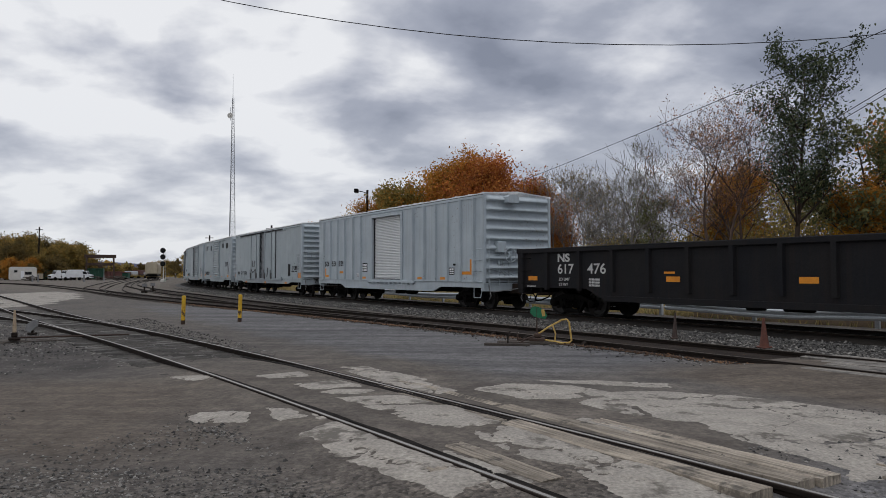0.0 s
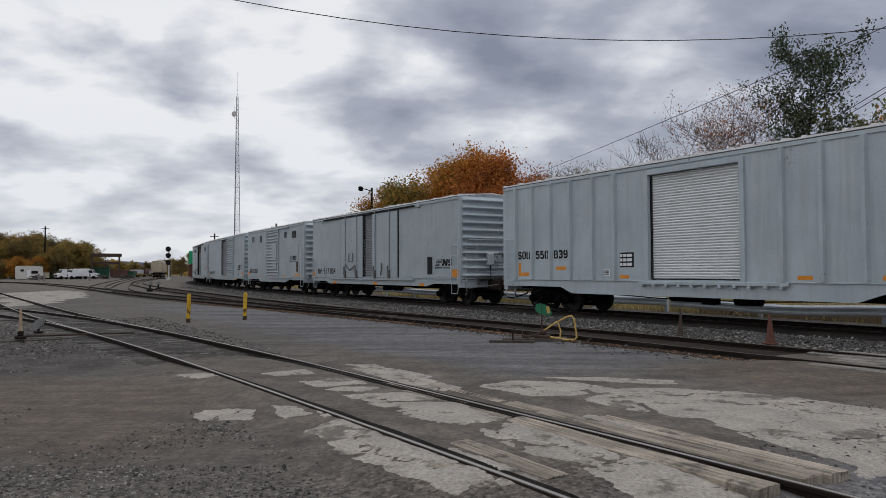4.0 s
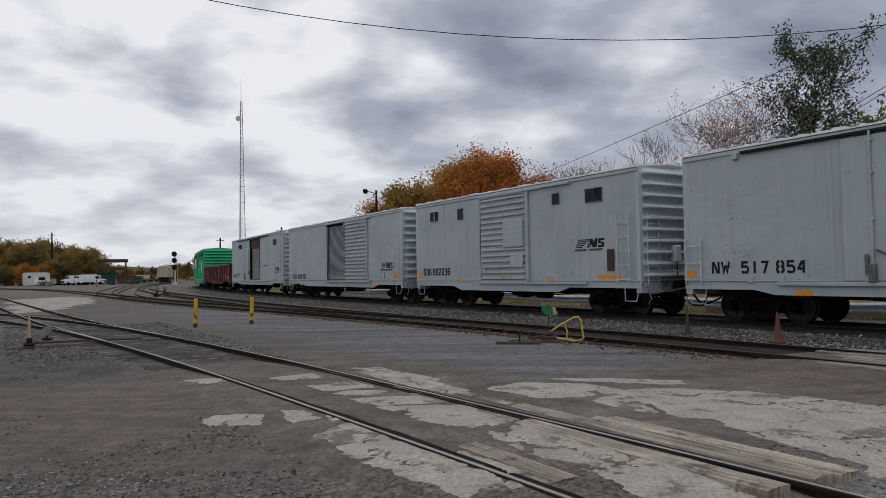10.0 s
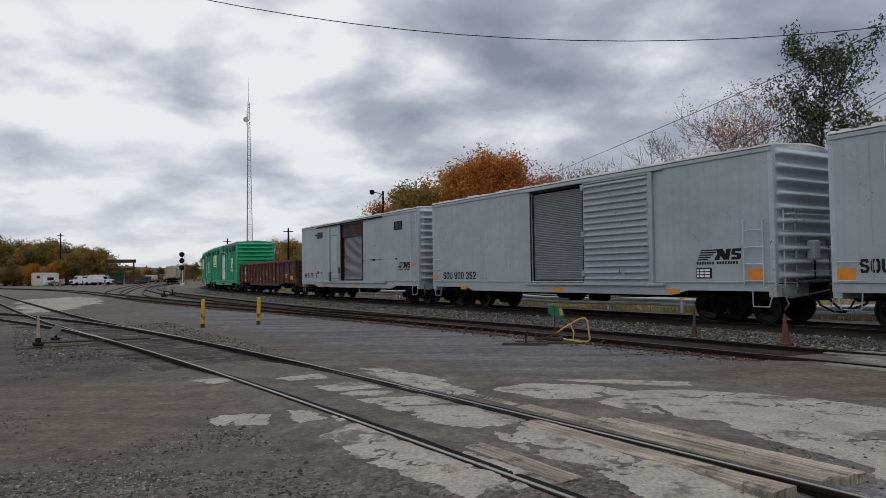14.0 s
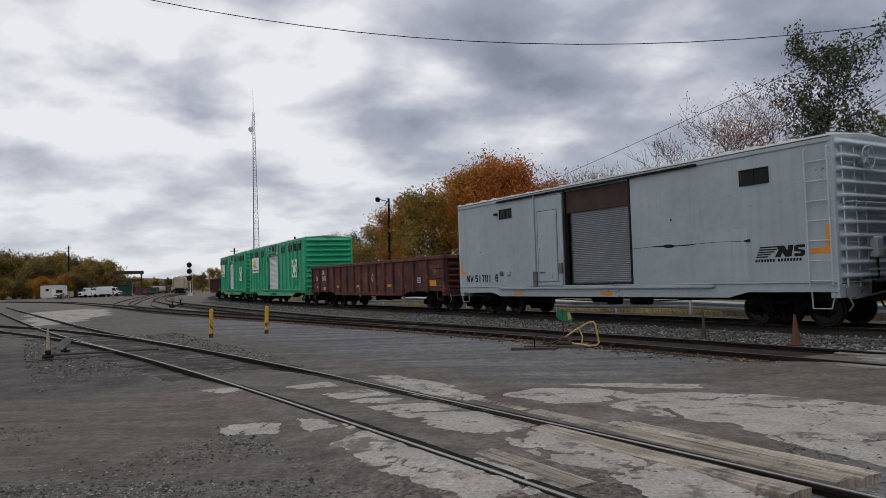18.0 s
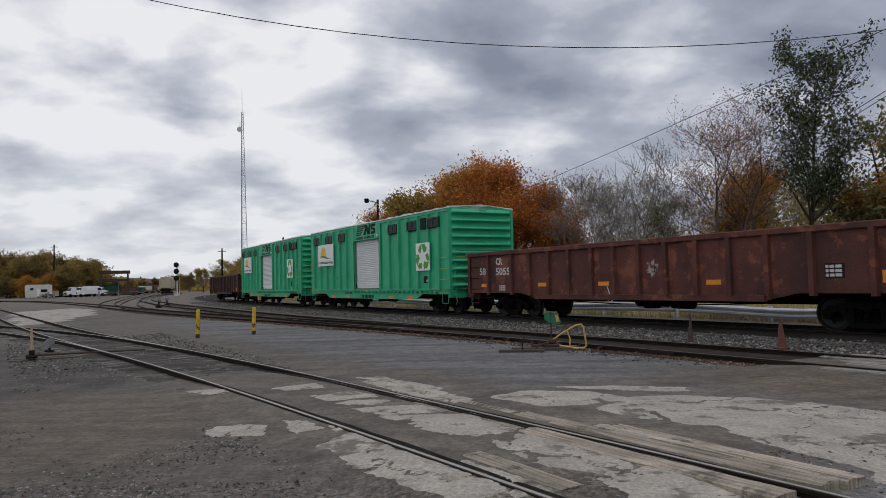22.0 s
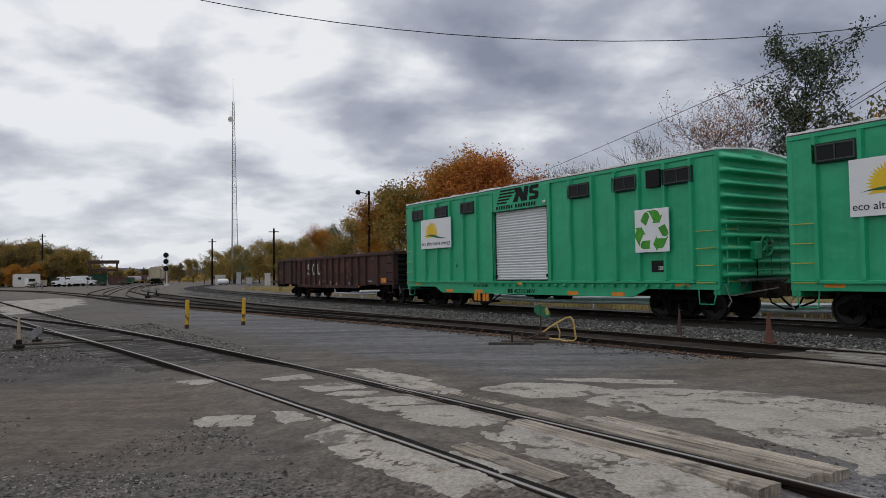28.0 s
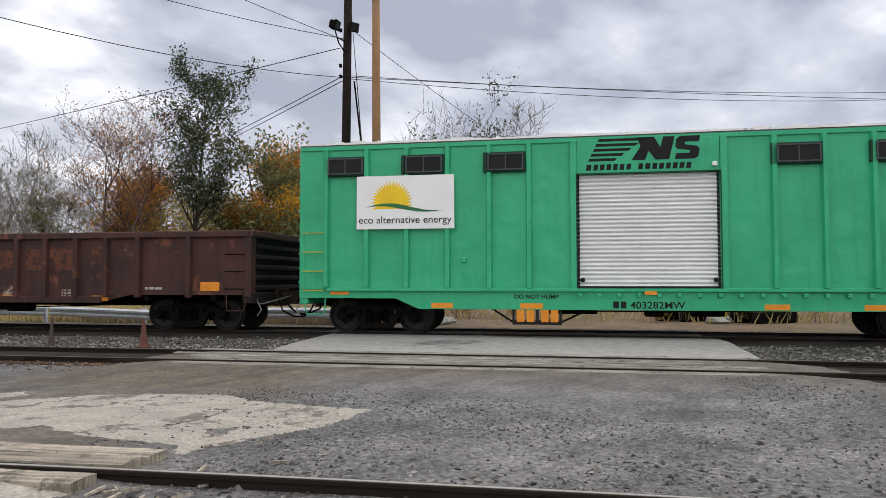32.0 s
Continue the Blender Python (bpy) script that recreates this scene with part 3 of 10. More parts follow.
def mirrored(half):
    return [half, [(1 - x, y) for x, y in half]]


STENCIL = {
    "0": mirrored(HALF_O), "O": mirrored(HALF_O), "8": mirrored(HALF_8), "6": SIX, "9": [[(1 - x, 1 - y) for x, y in stroke] for stroke in SIX],
    "U": mirrored([(0.09, 1.0), (0.09, 0.24), (0.22, 0.08), (0.42, 0.08)]),
    "S": [[(0.90, 0.74), (0.78, 0.92), (0.22, 0.92), (0.09, 0.78), (0.09, 0.64), (0.24, 0.54), (0.76, 0.46), (0.91, 0.36), (0.91, 0.22), (0.78, 0.08), (0.22, 0.08), (0.10, 0.26)]],
    "N": [[(0.09, 0.0), (0.09, 1.0)], [(0.26, 0.96), (0.74, 0.04)], [(0.91, 0.0), (0.91, 1.0)]],
    "W": [[(0.02, 1.0), (0.26, 0.06), (0.44, 0.70)], [(0.56, 0.70), (0.74, 0.06), (0.98, 1.0)]],
    "1": [[(0.5, 0.0), (0.5, 1.0)]],
    "2": [[(0.09, 0.72), (0.22, 0.92), (0.78, 0.92), (0.91, 0.78), (0.91, 0.60), (0.16, 0.22)], [(0.06, 0.08), (0.95, 0.08)]],
    "3": [[(0.10, 0.76), (0.22, 0.92), (0.78, 0.92), (0.90, 0.78), (0.90, 0.62), (0.74, 0.54), (0.40, 0.54)], [(0.62, 0.44), (0.78, 0.44), (0.91, 0.34), (0.91, 0.22), (0.78, 0.08), (0.22, 0.08), (0.10, 0.24)]],
    "4": [[(0.74, 0.0), (0.74, 1.0)], [(0.56, 0.92), (0.10, 0.36), (0.58, 0.30)]],
    "5": [[(0.92, 0.92), (0.14, 0.92), (0.12, 0.56), (0.70, 0.57), (0.91, 0.42), (0.91, 0.22), (0.78, 0.08), (0.22, 0.08), (0.09, 0.22)]],
    "7": [[(0.05, 0.92), (0.90, 0.92), (0.42, 0.0)]],
}


def stencil(body, material, parent, at, width, height, stroke=0.05, label=""):
    """Numbers and letters sprayed through a stencil, with its breaks."""
    pitch = width / (len(body) - 0.26)
    w = pitch * 0.74
    g = Geo()
    for i, ch in enumerate(body):
        for line in STENCIL.get(ch, ()):
            pts = [Vector((i * pitch + x * w, y * height)) for x, y in line]
            left, right = [], []
            for j, p in enumerate(pts):
                a = (p - pts[j - 1]).normalized() if j else (pts[1] - p).normalized()
                b = (pts[j + 1] - p).normalized() if j + 1 < len(pts) else a
                t = (a + b).normalized()
                n = Vector((-t.y, t.x)) * stroke / 2 / max(0.55, t.dot(a))
                left.append(p + n)
                right.append(p - n)
            g.prism([tuple(p) for p in left + right[::-1]], -0.003, 0.0)
    part("car_number", g, material, parent, label, at=at)


def interp(x, xs, ys):
    return float(np.interp(x, xs, ys))


STEP = 0.5
GRID_S = np.arange(-260.0, 160.0, STEP)
GRID_H = np.radians(np.interp(GRID_S, HEAD_S, HEAD_A))
_dx, _dy = np.sin(GRID_H) * STEP, -np.cos(GRID_H) * STEP
_i0 = int(np.argmin(abs(GRID_S)))
_X, _Y = np.concatenate([[0], np.cumsum(_dx[:-1])]), np.concatenate([[0], np.cumsum(_dy[:-1])])
_h0 = radians(33.6)
SIDE = 15.7
GRID_X, GRID_Y = _X - _X[_i0] + math.cos(_h0) * SIDE, _Y - _Y[_i0] + math.sin(_h0) * SIDE
HALF = 1.72


def on_track(s, off=HALF):
    """The point at length s along the main track, off metres beyond the near sides of the cars, and the heading there."""
    h = radians(interp(s, HEAD_S, HEAD_A))
    return interp(s, GRID_S, GRID_X) + math.cos(h) * off, interp(s, GRID_S, GRID_Y) + math.sin(h) * off, h


def ls(l, s, z=0.0):
    """A point of the crossing: l metres out from the camera square to the tracks, s metres along them."""
    return Vector((math.cos(_h0) * l + math.sin(_h0) * s, math.sin(_h0) * l - math.cos(_h0) * s, z))


def polar(bearing, distance, z=0.0):
    """A point by its bearing, degrees to the right of the y axis, and its distance."""
    return Vector((math.sin(radians(bearing)) * distance, math.cos(radians(bearing)) * distance, z))


ALONG = math.degrees(_h0) - 90  # turn that lays a thing's x axis along the tracks

# ---------------------------------------------------------------- ground and tracks


def ground_material():
    m = bpy.data.materials.new("yard_ground")
    m.use_nodes = True
    n, l = m.node_tree.nodes, m.node_tree.links
    bs = n["Principled BSDF"]
    bs.inputs["Roughness"].default_value = 0.92
    bs.inputs["Specular IOR Level"].default_value = 0.3
    co = n.new("ShaderNodeTexCoord")
    where = co.outputs["Object"]

    def noise_node(s, detail, vec=None, rough=0.6):
        t = n.new("ShaderNodeTexNoise")
        t.inputs["Scale"].default_value, t.inputs["Detail"].default_value, t.inputs["Roughness"].default_value = s, detail, rough
        l.new(vec or where, t.inputs["Vector"])
        return t.outputs["Fac"]

    def ranged(v, a, b, c=0.0, d=1.0):
        r = n.new("ShaderNodeMapRange")
        for key, val in (("From Min", a), ("From Max", b), ("To Min", c), ("To Max", d)):
            r.inputs[key].default_value = val
        l.new(v, r.inputs["Value"])
        return r.outputs["Result"]

    def mix(fac, a, b):
        x = n.new("ShaderNodeMix"); x.data_type = "RGBA"
        l.new(fac, x.inputs["Factor"])
        for key, v in (("A", a), ("B", b)):
            if isinstance(v, tuple):
                x.inputs[key].default_value = (*v, 1)
            else:
                l.new(v, x.inputs[key])
        return x.outputs["Result"]

    def op(kind, a, b):
        x = n.new("ShaderNodeMath"); x.operation = kind
        for i, v in enumerate((a, b)):
            if isinstance(v, (int, float)):
                x.inputs[i].default_value = v
            else:
                l.new(v, x.inputs[i])
        return x.outputs[0]

    broad, mid, small = noise_node(0.12, 5), noise_node(0.9, 6), noise_node(14, 6, None, 0.7)
    stones = n.new("ShaderNodeTexVoronoi"); stones.inputs["Scale"].default_value = 30
    l.new(where, stones.inputs["Vector"])
    fine = n.new("ShaderNodeTexVoronoi"); fine.inputs["Scale"].default_value = 60
    l.new(where, fine.inputs["Vector"])
    gravel = mix(ranged(mid, 0.33, 0.67), (0.155, 0.142, 0.127), (0.056, 0.051, 0.046))
    blot = noise_node(0.33, 7, None, 0.62)
    gravel = mix(op("MULTIPLY", ranged(blot, 0.49, 0.58), 0.7), gravel, (0.062, 0.061, 0.061))
    gravel = mix(ranged(broad, 0.45, 0.62), gravel, (0.145, 0.131, 0.114))
    sep = n.new("ShaderNodeSeparateXYZ"); l.new(where, sep.inputs[0])
    gravel = mix(op("MULTIPLY", ranged(op("ADD", sep.outputs["X"], op("MULTIPLY", mid, 2.0)), 1.5, -2.5), 0.55), gravel, (0.097, 0.088, 0.078))
    # packed dirt lanes: the yard road and the way over the crossing
    mp = n.new("ShaderNodeMapping"); mp.inputs["Rotation"].default_value = (0, 0, radians(-6)); mp.inputs["Scale"].default_value = (0.13, 1.0, 1.0)
    l.new(where, mp.inputs["Vector"])
    wob = op("MULTIPLY", op("SUBTRACT", noise_node(0.5, 4), 0.5), 2.2)
    y1 = op("ADD", op("SUBTRACT", sep.outputs["Y"], op("MULTIPLY", sep.outputs["X"], -0.05)), wob)
    lane = op("MULTIPLY", ranged(y1, 5.2, 6.0), ranged(y1, 10.4, 9.4))
    lane = op("MULTIPLY", lane, ranged(op("ADD", sep.outputs["X"], wob), -1.4, -3.2))
    q = op("ADD", op("ADD", op("MULTIPLY", sep.outputs["X"], math.cos(_h0)), op("MULTIPLY", sep.outputs["Y"], math.sin(_h0))), op("MULTIPLY", wob, 0.4))
    r = op("SUBTRACT", op("MULTIPLY", sep.outputs["X"], math.sin(_h0)), op("MULTIPLY", sep.outputs["Y"], math.cos(_h0)))
    lane2 = op("MULTIPLY", op("MULTIPLY", ranged(q, 8.3, 9.0), ranged(q, 12.6, 11.6)), op("MULTIPLY", ranged(r, -8.5, -6.5), ranged(op("ADD", r, wob), 3.0, -0.5)))
    lanes = op("MAXIMUM", lane, lane2)
    dirt = mix(ranged(noise_node(2.6, 8, mp.outputs["Vector"], 0.66), 0.36, 0.66), (0.138, 0.116, 0.093), (0.082, 0.069, 0.056))
    col = mix(lanes, gravel, dirt)
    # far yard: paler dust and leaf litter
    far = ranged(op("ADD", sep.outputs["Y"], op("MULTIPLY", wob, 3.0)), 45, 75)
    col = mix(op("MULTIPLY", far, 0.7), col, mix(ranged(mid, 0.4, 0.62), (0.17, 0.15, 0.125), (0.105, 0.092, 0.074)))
    # loose stones lie before the crossing and beyond the ends of the planks; the rest is rolled smooth
    front = op("MULTIPLY", ranged(op("ADD", sep.outputs["Y"], wob), 6.6, 5.0), ranged(sep.outputs["X"], 3.0, 1.6))
    beyond = op("MULTIPLY", ranged(op("ADD", r, op("MULTIPLY", wob, 0.3)), -3.6, -2.4), ranged(q, 10.6, 9.2))
    loose = op("MAXIMUM", op("MAXIMUM", front, op("MULTIPLY", beyond, 0.8)), 0.16)
    # tarmac dust, trodden brown, round the sunk siding
    worn = op("MULTIPLY", op("MULTIPLY", ranged(op("ADD", q, op("MULTIPLY", wob, 0.5)), 1.7, 2.6), ranged(op("ADD", q, op("MULTIPLY", wob, 0.5)), 6.8, 5.6)), op("MULTIPLY", ranged(r, -13.5, -11.5), ranged(r, -2.4, -3.2)))
    tar = mix(ranged(mid, 0.36, 0.64), (0.142, 0.126, 0.107), (0.090, 0.079, 0.067))
    col = mix(op("MULTIPLY", worn, 0.85), col, tar)
    # trampled black mud about the turnout's lever
    mud = op("MULTIPLY", op("MULTIPLY", ranged(op("ADD", q, wob), 2.6, 1.6), ranged(op("ADD", q, wob), -2.5, -1.5)), op("MULTIPLY", ranged(op("ADD", r, wob), -25, -22), ranged(op("ADD", r, wob), -11.0, -13.0)))
    col = mix(op("MULTIPLY", mud, 0.75), col, mix(ranged(mid, 0.4, 0.6), (0.075, 0.068, 0.062), (0.034, 0.031, 0.029)))
    # bluish rolled fines between the tracks, streaked by wheels
    mp2 = n.new("ShaderNodeMapping"); mp2.inputs["Rotation"].default_value = (0, 0, radians(8)); mp2.inputs["Scale"].default_value = (0.16, 1.5, 1.0)
    l.new(where, mp2.inputs["Vector"])
    fines = op("MULTIPLY", op("MULTIPLY", ranged(op("ADD", q, wob), 5.6, 6.6), ranged(op("ADD", q, wob), 11.4, 10.4)), op("MULTIPLY", ranged(r, -7.0, -8.5), ranged(r, -40, -32)))
    rolled = mix(ranged(noise_node(1.0, 7, mp2.outputs["Vector"], 0.62), 0.38, 0.64), (0.160, 0.162, 0.168), (0.066, 0.068, 0.074))
    col = mix(op("MULTIPLY", fines, 0.8), col, rolled)
    mottle = ranged(noise_node(3.2, 7, None, 0.66), 0.34, 0.66, 0.72, 1.24)
    mv = n.new("ShaderNodeVectorMath"); mv.operation = "SCALE"
    l.new(col, mv.inputs[0]); l.new(mottle, mv.inputs["Scale"])
    col = mv.outputs["Vector"]
    streak = ranged(noise_node(1.6, 6, mp2.outputs["Vector"], 0.6), 0.3, 0.7, 0.88, 1.10)
    # cool crushed stone beyond the ends of the planks
    cool = mix(ranged(noise_node(1.1, 8, None, 0.66), 0.36, 0.64), (0.205, 0.206, 0.212), (0.085, 0.087, 0.092))
    col = mix(op("MULTIPLY", beyond, 0.8), col, cool)
    sv = n.new("ShaderNodeVectorMath"); sv.operation = "SCALE"
    l.new(col, sv.inputs[0]); l.new(streak, sv.inputs["Scale"])
    col = sv.outputs["Vector"]
    g = op("ADD", 1.0, op("MULTIPLY", ranged(small, 0.28, 0.72, -0.62, 0.68), op("MAXIMUM", loose, 0.62)))
    s = n.new("ShaderNodeVectorMath"); s.operation = "SCALE"
    l.new(col, s.inputs[0]); l.new(g, s.inputs["Scale"])
    st = ranged(stones.outputs["Color"], 0.0, 1.0, 0.4, 1.65)
    st2 = n.new("ShaderNodeMix"); st2.data_type = "FLOAT"
    l.new(op("MULTIPLY", loose, op("SUBTRACT", 1.0, lanes)), st2.inputs["Factor"]); l.new(st, st2.inputs["B"]); st2.inputs["A"].default_value = 1.0
    s2 = n.new("ShaderNodeVectorMath"); s2.operation = "SCALE"
    l.new(s.outputs["Vector"], s2.inputs[0]); l.new(st2.outputs["Result"], s2.inputs["Scale"])
    tint = n.new("ShaderNodeVectorMath"); tint.operation = "MULTIPLY"; tint.inputs[1].default_value = (0.98, 0.945, 0.92)
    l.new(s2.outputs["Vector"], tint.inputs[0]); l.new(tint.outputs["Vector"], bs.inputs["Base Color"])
    bump = n.new("ShaderNodeBump"); bump.inputs["Distance"].default_value = 0.02
    l.new(ranged(op("MULTIPLY", loose, op("SUBTRACT", 1.0, lanes)), 0, 1, 0.2, 0.7), bump.inputs["Strength"])
    hsum = op("ADD", op("MULTIPLY", stones.outputs["Distance"], -1.0), op("ADD", op("MULTIPLY", fine.outputs["Distance"], -0.4), small))
    l.new(hsum, bump.inputs["Height"]); l.new(bump.outputs["Normal"], bs.inputs["Normal"])
    return m


def ground_height(x, y):
    d = math.hypot(x, y)
    l, s = x * math.cos(_h0) + y * math.sin(_h0), x * math.sin(_h0) - y * math.cos(_h0)

    def ease(v, a, b):
        v = min(1.0, max(0.0, (v - a) / (b - a)))
        return v * v * (3 - 2 * v)
    # the surface is banked up to the rails of the siding at the crossing
    up = 0.084 * ease(l, 1.9, 3.0) * ease(l, 8.0, 5.4) * ease(s, -13.5, -10.0) * ease(s, -2.3, -3.6)
    # and again up to the planks of the second track
    up += 0.085 * ease(l, 8.7, 10.4) * ease(l, 13.4, 13.0) * ease(s, -7.6, -6.0) * ease(s, 5.2, 3.4)
    if d < 14:
        return up
    return up + 0.02 * (noise.noise((x * 0.12, y * 0.12, 0.0)) + 0.5 * noise.noise((x * 0.4, y * 0.4, 3.0))) * min(1, (d - 14) / 8) - 0.015 * min(1, (d - 14) / 3)


GROUND = ground_material()
g = Geo()
ring = [i * 0.3 for i in range(50)] + [15 + i * 0.75 for i in range(40)] + [45 + 4.0 * i for i in range(1, 60)] + [400, 600, 1000, 2000, 4500]
turns = [i * 2 * math.pi / 300 for i in range(301)]
g.sheet([[(r * math.sin(a), r * math.cos(a), ground_height(r * math.sin(a), r * math.cos(a)) - (0.4 if r > 300 else 0)) for a in turns] for r in ring])
thing("ground", "grey gravel and packed dirt ground of a rail yard", "ground", kind="structure", geo=g, material=GROUND, smooth=True)


def rail_profile(h=0.14):
    return [(-0.065, 0.0), (0.065, 0.0), (0.065, 0.012), (0.012, 0.03), (0.012, h - 0.045), (0.036, h - 0.035), (0.036, h - 0.007), (0.029, h - 0.001), (0.017, h),
            (-0.017, h), (-0.029, h - 0.001), (-0.036, h - 0.007), (-0.036, h - 0.035), (-0.012, h - 0.045), (-0.012, 0.03), (-0.065, 0.012)]


def rail(name, path, parent, base, h=0.14, dull=False):
    """One rail along plan points, with a bright running surface."""
    prof = rail_profile(h)
    me_v, me_f, mats = [], [], []
    n = len(prof)
    for i, p in enumerate(path):
        a, b = path[max(0, i - 1)], path[min(len(path) - 1, i + 1)]
        d = math.hypot(b[0] - a[0], b[1] - a[1])
        ux, uy = (b[1] - a[1]) / d, -(b[0] - a[0]) / d
        me_v += [(p[0] + ux * q[0], p[1] + uy * q[0], base + q[1]) for q in prof]
    for i in range(len(path) - 1):
        for k in range(n):
            me_f.append((i * n + k, i * n + (k + 1) % n, (i + 1) * n + (k + 1) % n, (i + 1) * n + k))
            mats.append(1 if k == 8 else (2 if k in (7, 9) else 0))
    for s0 in (0, (len(path) - 1) * n):
        me_f.append(tuple(range(s0, s0 + n))); mats.append(0)
    me = bpy.data.meshes.new(name)
    me.from_pydata(me_v, [], me_f)
    me.materials.append(RAIL_SIDE); me.materials.append(RAIL_DULL if dull else RAIL_TOP); me.materials.append(RAIL_DULL)
    me.polygons.foreach_set("material_index", mats)
    bm = bmesh.new(); bm.from_mesh(me); bmesh.ops.recalc_face_normals(bm, faces=bm.faces); bm.to_mesh(me); bm.free()
    return part(name, me, None, parent)


def offset_path(path, off):
    out = []
    for i, p in enumerate(path):
        a, b = path[max(0, i - 1)], path[min(len(path) - 1, i + 1)]
        d = math.hypot(b[0] - a[0], b[1] - a[1])
        out.append((p[0] - (b[1] - a[1]) / d * off, p[1] + (b[0] - a[0]) / d * off))
    return out


def smooth_path(points, step=1.0):
    """A smooth way through plan points."""
    pts = [Vector((p[0], p[1])) for p in points]
    out = []
    for i in range(len(pts) - 1):
        p0, p1, p2, p3 = pts[max(0, i - 1)], pts[i], pts[i + 1], pts[min(len(pts) - 1, i + 2)]
        k = max(1, int((p2 - p1).length / step))
        for j in range(k):
            t = j / k
            out.append(0.5 * ((2 * p1) + (p2 - p0) * t + (2 * p0 - 5 * p1 + 4 * p2 - p3) * t * t + (3 * p1 - p0 - 3 * p2 + p3) * t ** 3))
    out.append(pts[-1])
    return [(p.x, p.y) for p in out]


TIE_PALE = Geo().box(-0.10, 0.10, -1.3, 1.3, -0.16, 0, 0.012).mesh("tie", TIE_GREY)
TIE_MESH = Geo().box(-0.11, 0.11, -1.3, 1.3, -0.16, 0, 0.012).mesh("tie", TIE_WOOD)


def lay_track(name, label, path, base, ties=None, h=0.14, tie_gap=0.55, dull=False, tie_z=-0.004, tie_mesh=None):
    """Two rails and their timber ties on a way; ties = (from, to) in metres along it."""
    tr = thing(name, label, "railway track", kind="structure")
    for off in (-0.7535, 0.7535):
        rail("rail", offset_path(path, off), tr, base, h, dull)
    if ties:
        acc, nxt = 0.0, ties[0]
        for (x0, y0), (x1, y1) in zip(path, path[1:]):
            d = math.hypot(x1 - x0, y1 - y0)
            while nxt <= acc + d and nxt <= ties[1]:
                t = (nxt - acc) / d
                a = math.atan2(y1 - y0, x1 - x0) + radians(random.uniform(-1.2, 1.2))
                ob = new("tie", tie_mesh or TIE_MESH)
                ob.parent = tr
                ob.matrix_basis = pose(x0 + (x1 - x0) * t, y0 + (y1 - y0) * t, base + tie_z + random.uniform(-0.016, 0.010), 0, random.uniform(-0.6, 0.6), math.degrees(a))
                nxt += tie_gap
            acc += d
    return tr


# main track, on its ballast bed
main_way = [on_track(s)[:2] for s in np.arange(-250, 110, 2.0)]
bed = Geo()
rows = []
for s in np.arange(-250, 110, 1.0):
    row = []
    for off, z in ((-2.9, -0.03), (-2.2, 0.06), (-1.45, 0.10), (-0.5, 0.09), (0.5, 0.09), (1.45, 0.10), (2.2, 0.06), (3.0, -0.05)):
        x, y, _ = on_track(s, HALF + off)
        row.append((x, y, z + 0.025 * noise.noise((x * 1.7, y * 1.7, 0))))
    rows.append(row)
bed.sheet(rows)
BALLAST = mat("grey_ballast_stone", (0.115, 0.110, 0.102), (0.058, 0.055, 0.051), 0.95, scale=0.8, fine=16, grain=0.6, bump=1.0, space="Object")
# dark ballast sheet, with the shade under the train put into its colour
shaded_bed = Geo()
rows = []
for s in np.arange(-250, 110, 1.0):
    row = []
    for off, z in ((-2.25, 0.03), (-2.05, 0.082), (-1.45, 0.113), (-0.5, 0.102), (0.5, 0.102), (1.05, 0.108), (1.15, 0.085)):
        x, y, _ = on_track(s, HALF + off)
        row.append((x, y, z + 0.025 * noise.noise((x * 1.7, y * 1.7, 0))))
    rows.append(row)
shaded_bed.sheet(rows)
SHADED_BALLAST = mat("shade_black_ballast", (0.030, 0.025, 0.021), (0.012, 0.0105, 0.009), 0.95, scale=0.8, fine=16, grain=0.6, bump=1.0, space="Object", spec=0.15)
thing("oily_ballast", "dark ballast between the rails of the main track, coloured with the train's shade", "ballast", kind="structure", geo=shaded_bed, material=SHADED_BALLAST)
thing("ballast_bed", "grey crushed stone ballast under the main track", "ballast", kind="structure", geo=bed, material=BALLAST)
lay_track("main_track", "rusty steel main track on weathered timber ties in ballast", main_way, RAIL - 0.165, ties=(205, 285), h=0.165)

def fbm_(x, y):
    return noise.noise((x * 1.3, y * 1.3, 2.0)) + 0.6 * noise.noise((x * 4.1, y * 4.1, 6.0)) + 0.3 * noise.noise((x * 9.0, y * 9.0, 1.0))


# near siding with its turnout
A_way = smooth_path([ls(l, s) for l, s in ((3.6, 30), (3.85, 12), (3.92, 3), (3.9, -2), (3.77, -6), (3.45, -12), (2.93, -18), (2.32, -24), (1.75, -31), (1.1, -42), (0.1, -60), (-1.5, -90))], 0.6)
lay_track("siding_track", "worn siding track sunk into the yard surface", A_way, -0.035, ties=(43.5, 66), h=0.135, tie_z=0.042, tie_mesh=TIE_PALE)
A2_way = smooth_path([ls(l, s) for l, s in ((3.0, -17.2), (2.3, -23), (1.15, -29), (-0.6, -36), (-3.2, -44), (-9, -60))], 0.6)
lay_track("diverging_siding", "worn diverging siding track leaving the turnout", A2_way, -0.035, ties=(7, 18), h=0.135, tie_z=0.05, tie_mesh=TIE_PALE)
# dirt and small ballast washed over the ties of the turnout
rows = []
for i in range(150):
    s = -24.0 + i * 0.1
    c = interp(s, (-24, -18, -12, -9), (2.32, 2.93, 3.45, 3.62))
    rows.append([ls(c + d, s, 0.008 + 0.028 * fbm_(c + d, s) - (0.05 if abs(d) > 1.25 or i in (0, 149) else 0.0)) for d in [k * 0.1 - 1.3 for k in range(27)]])
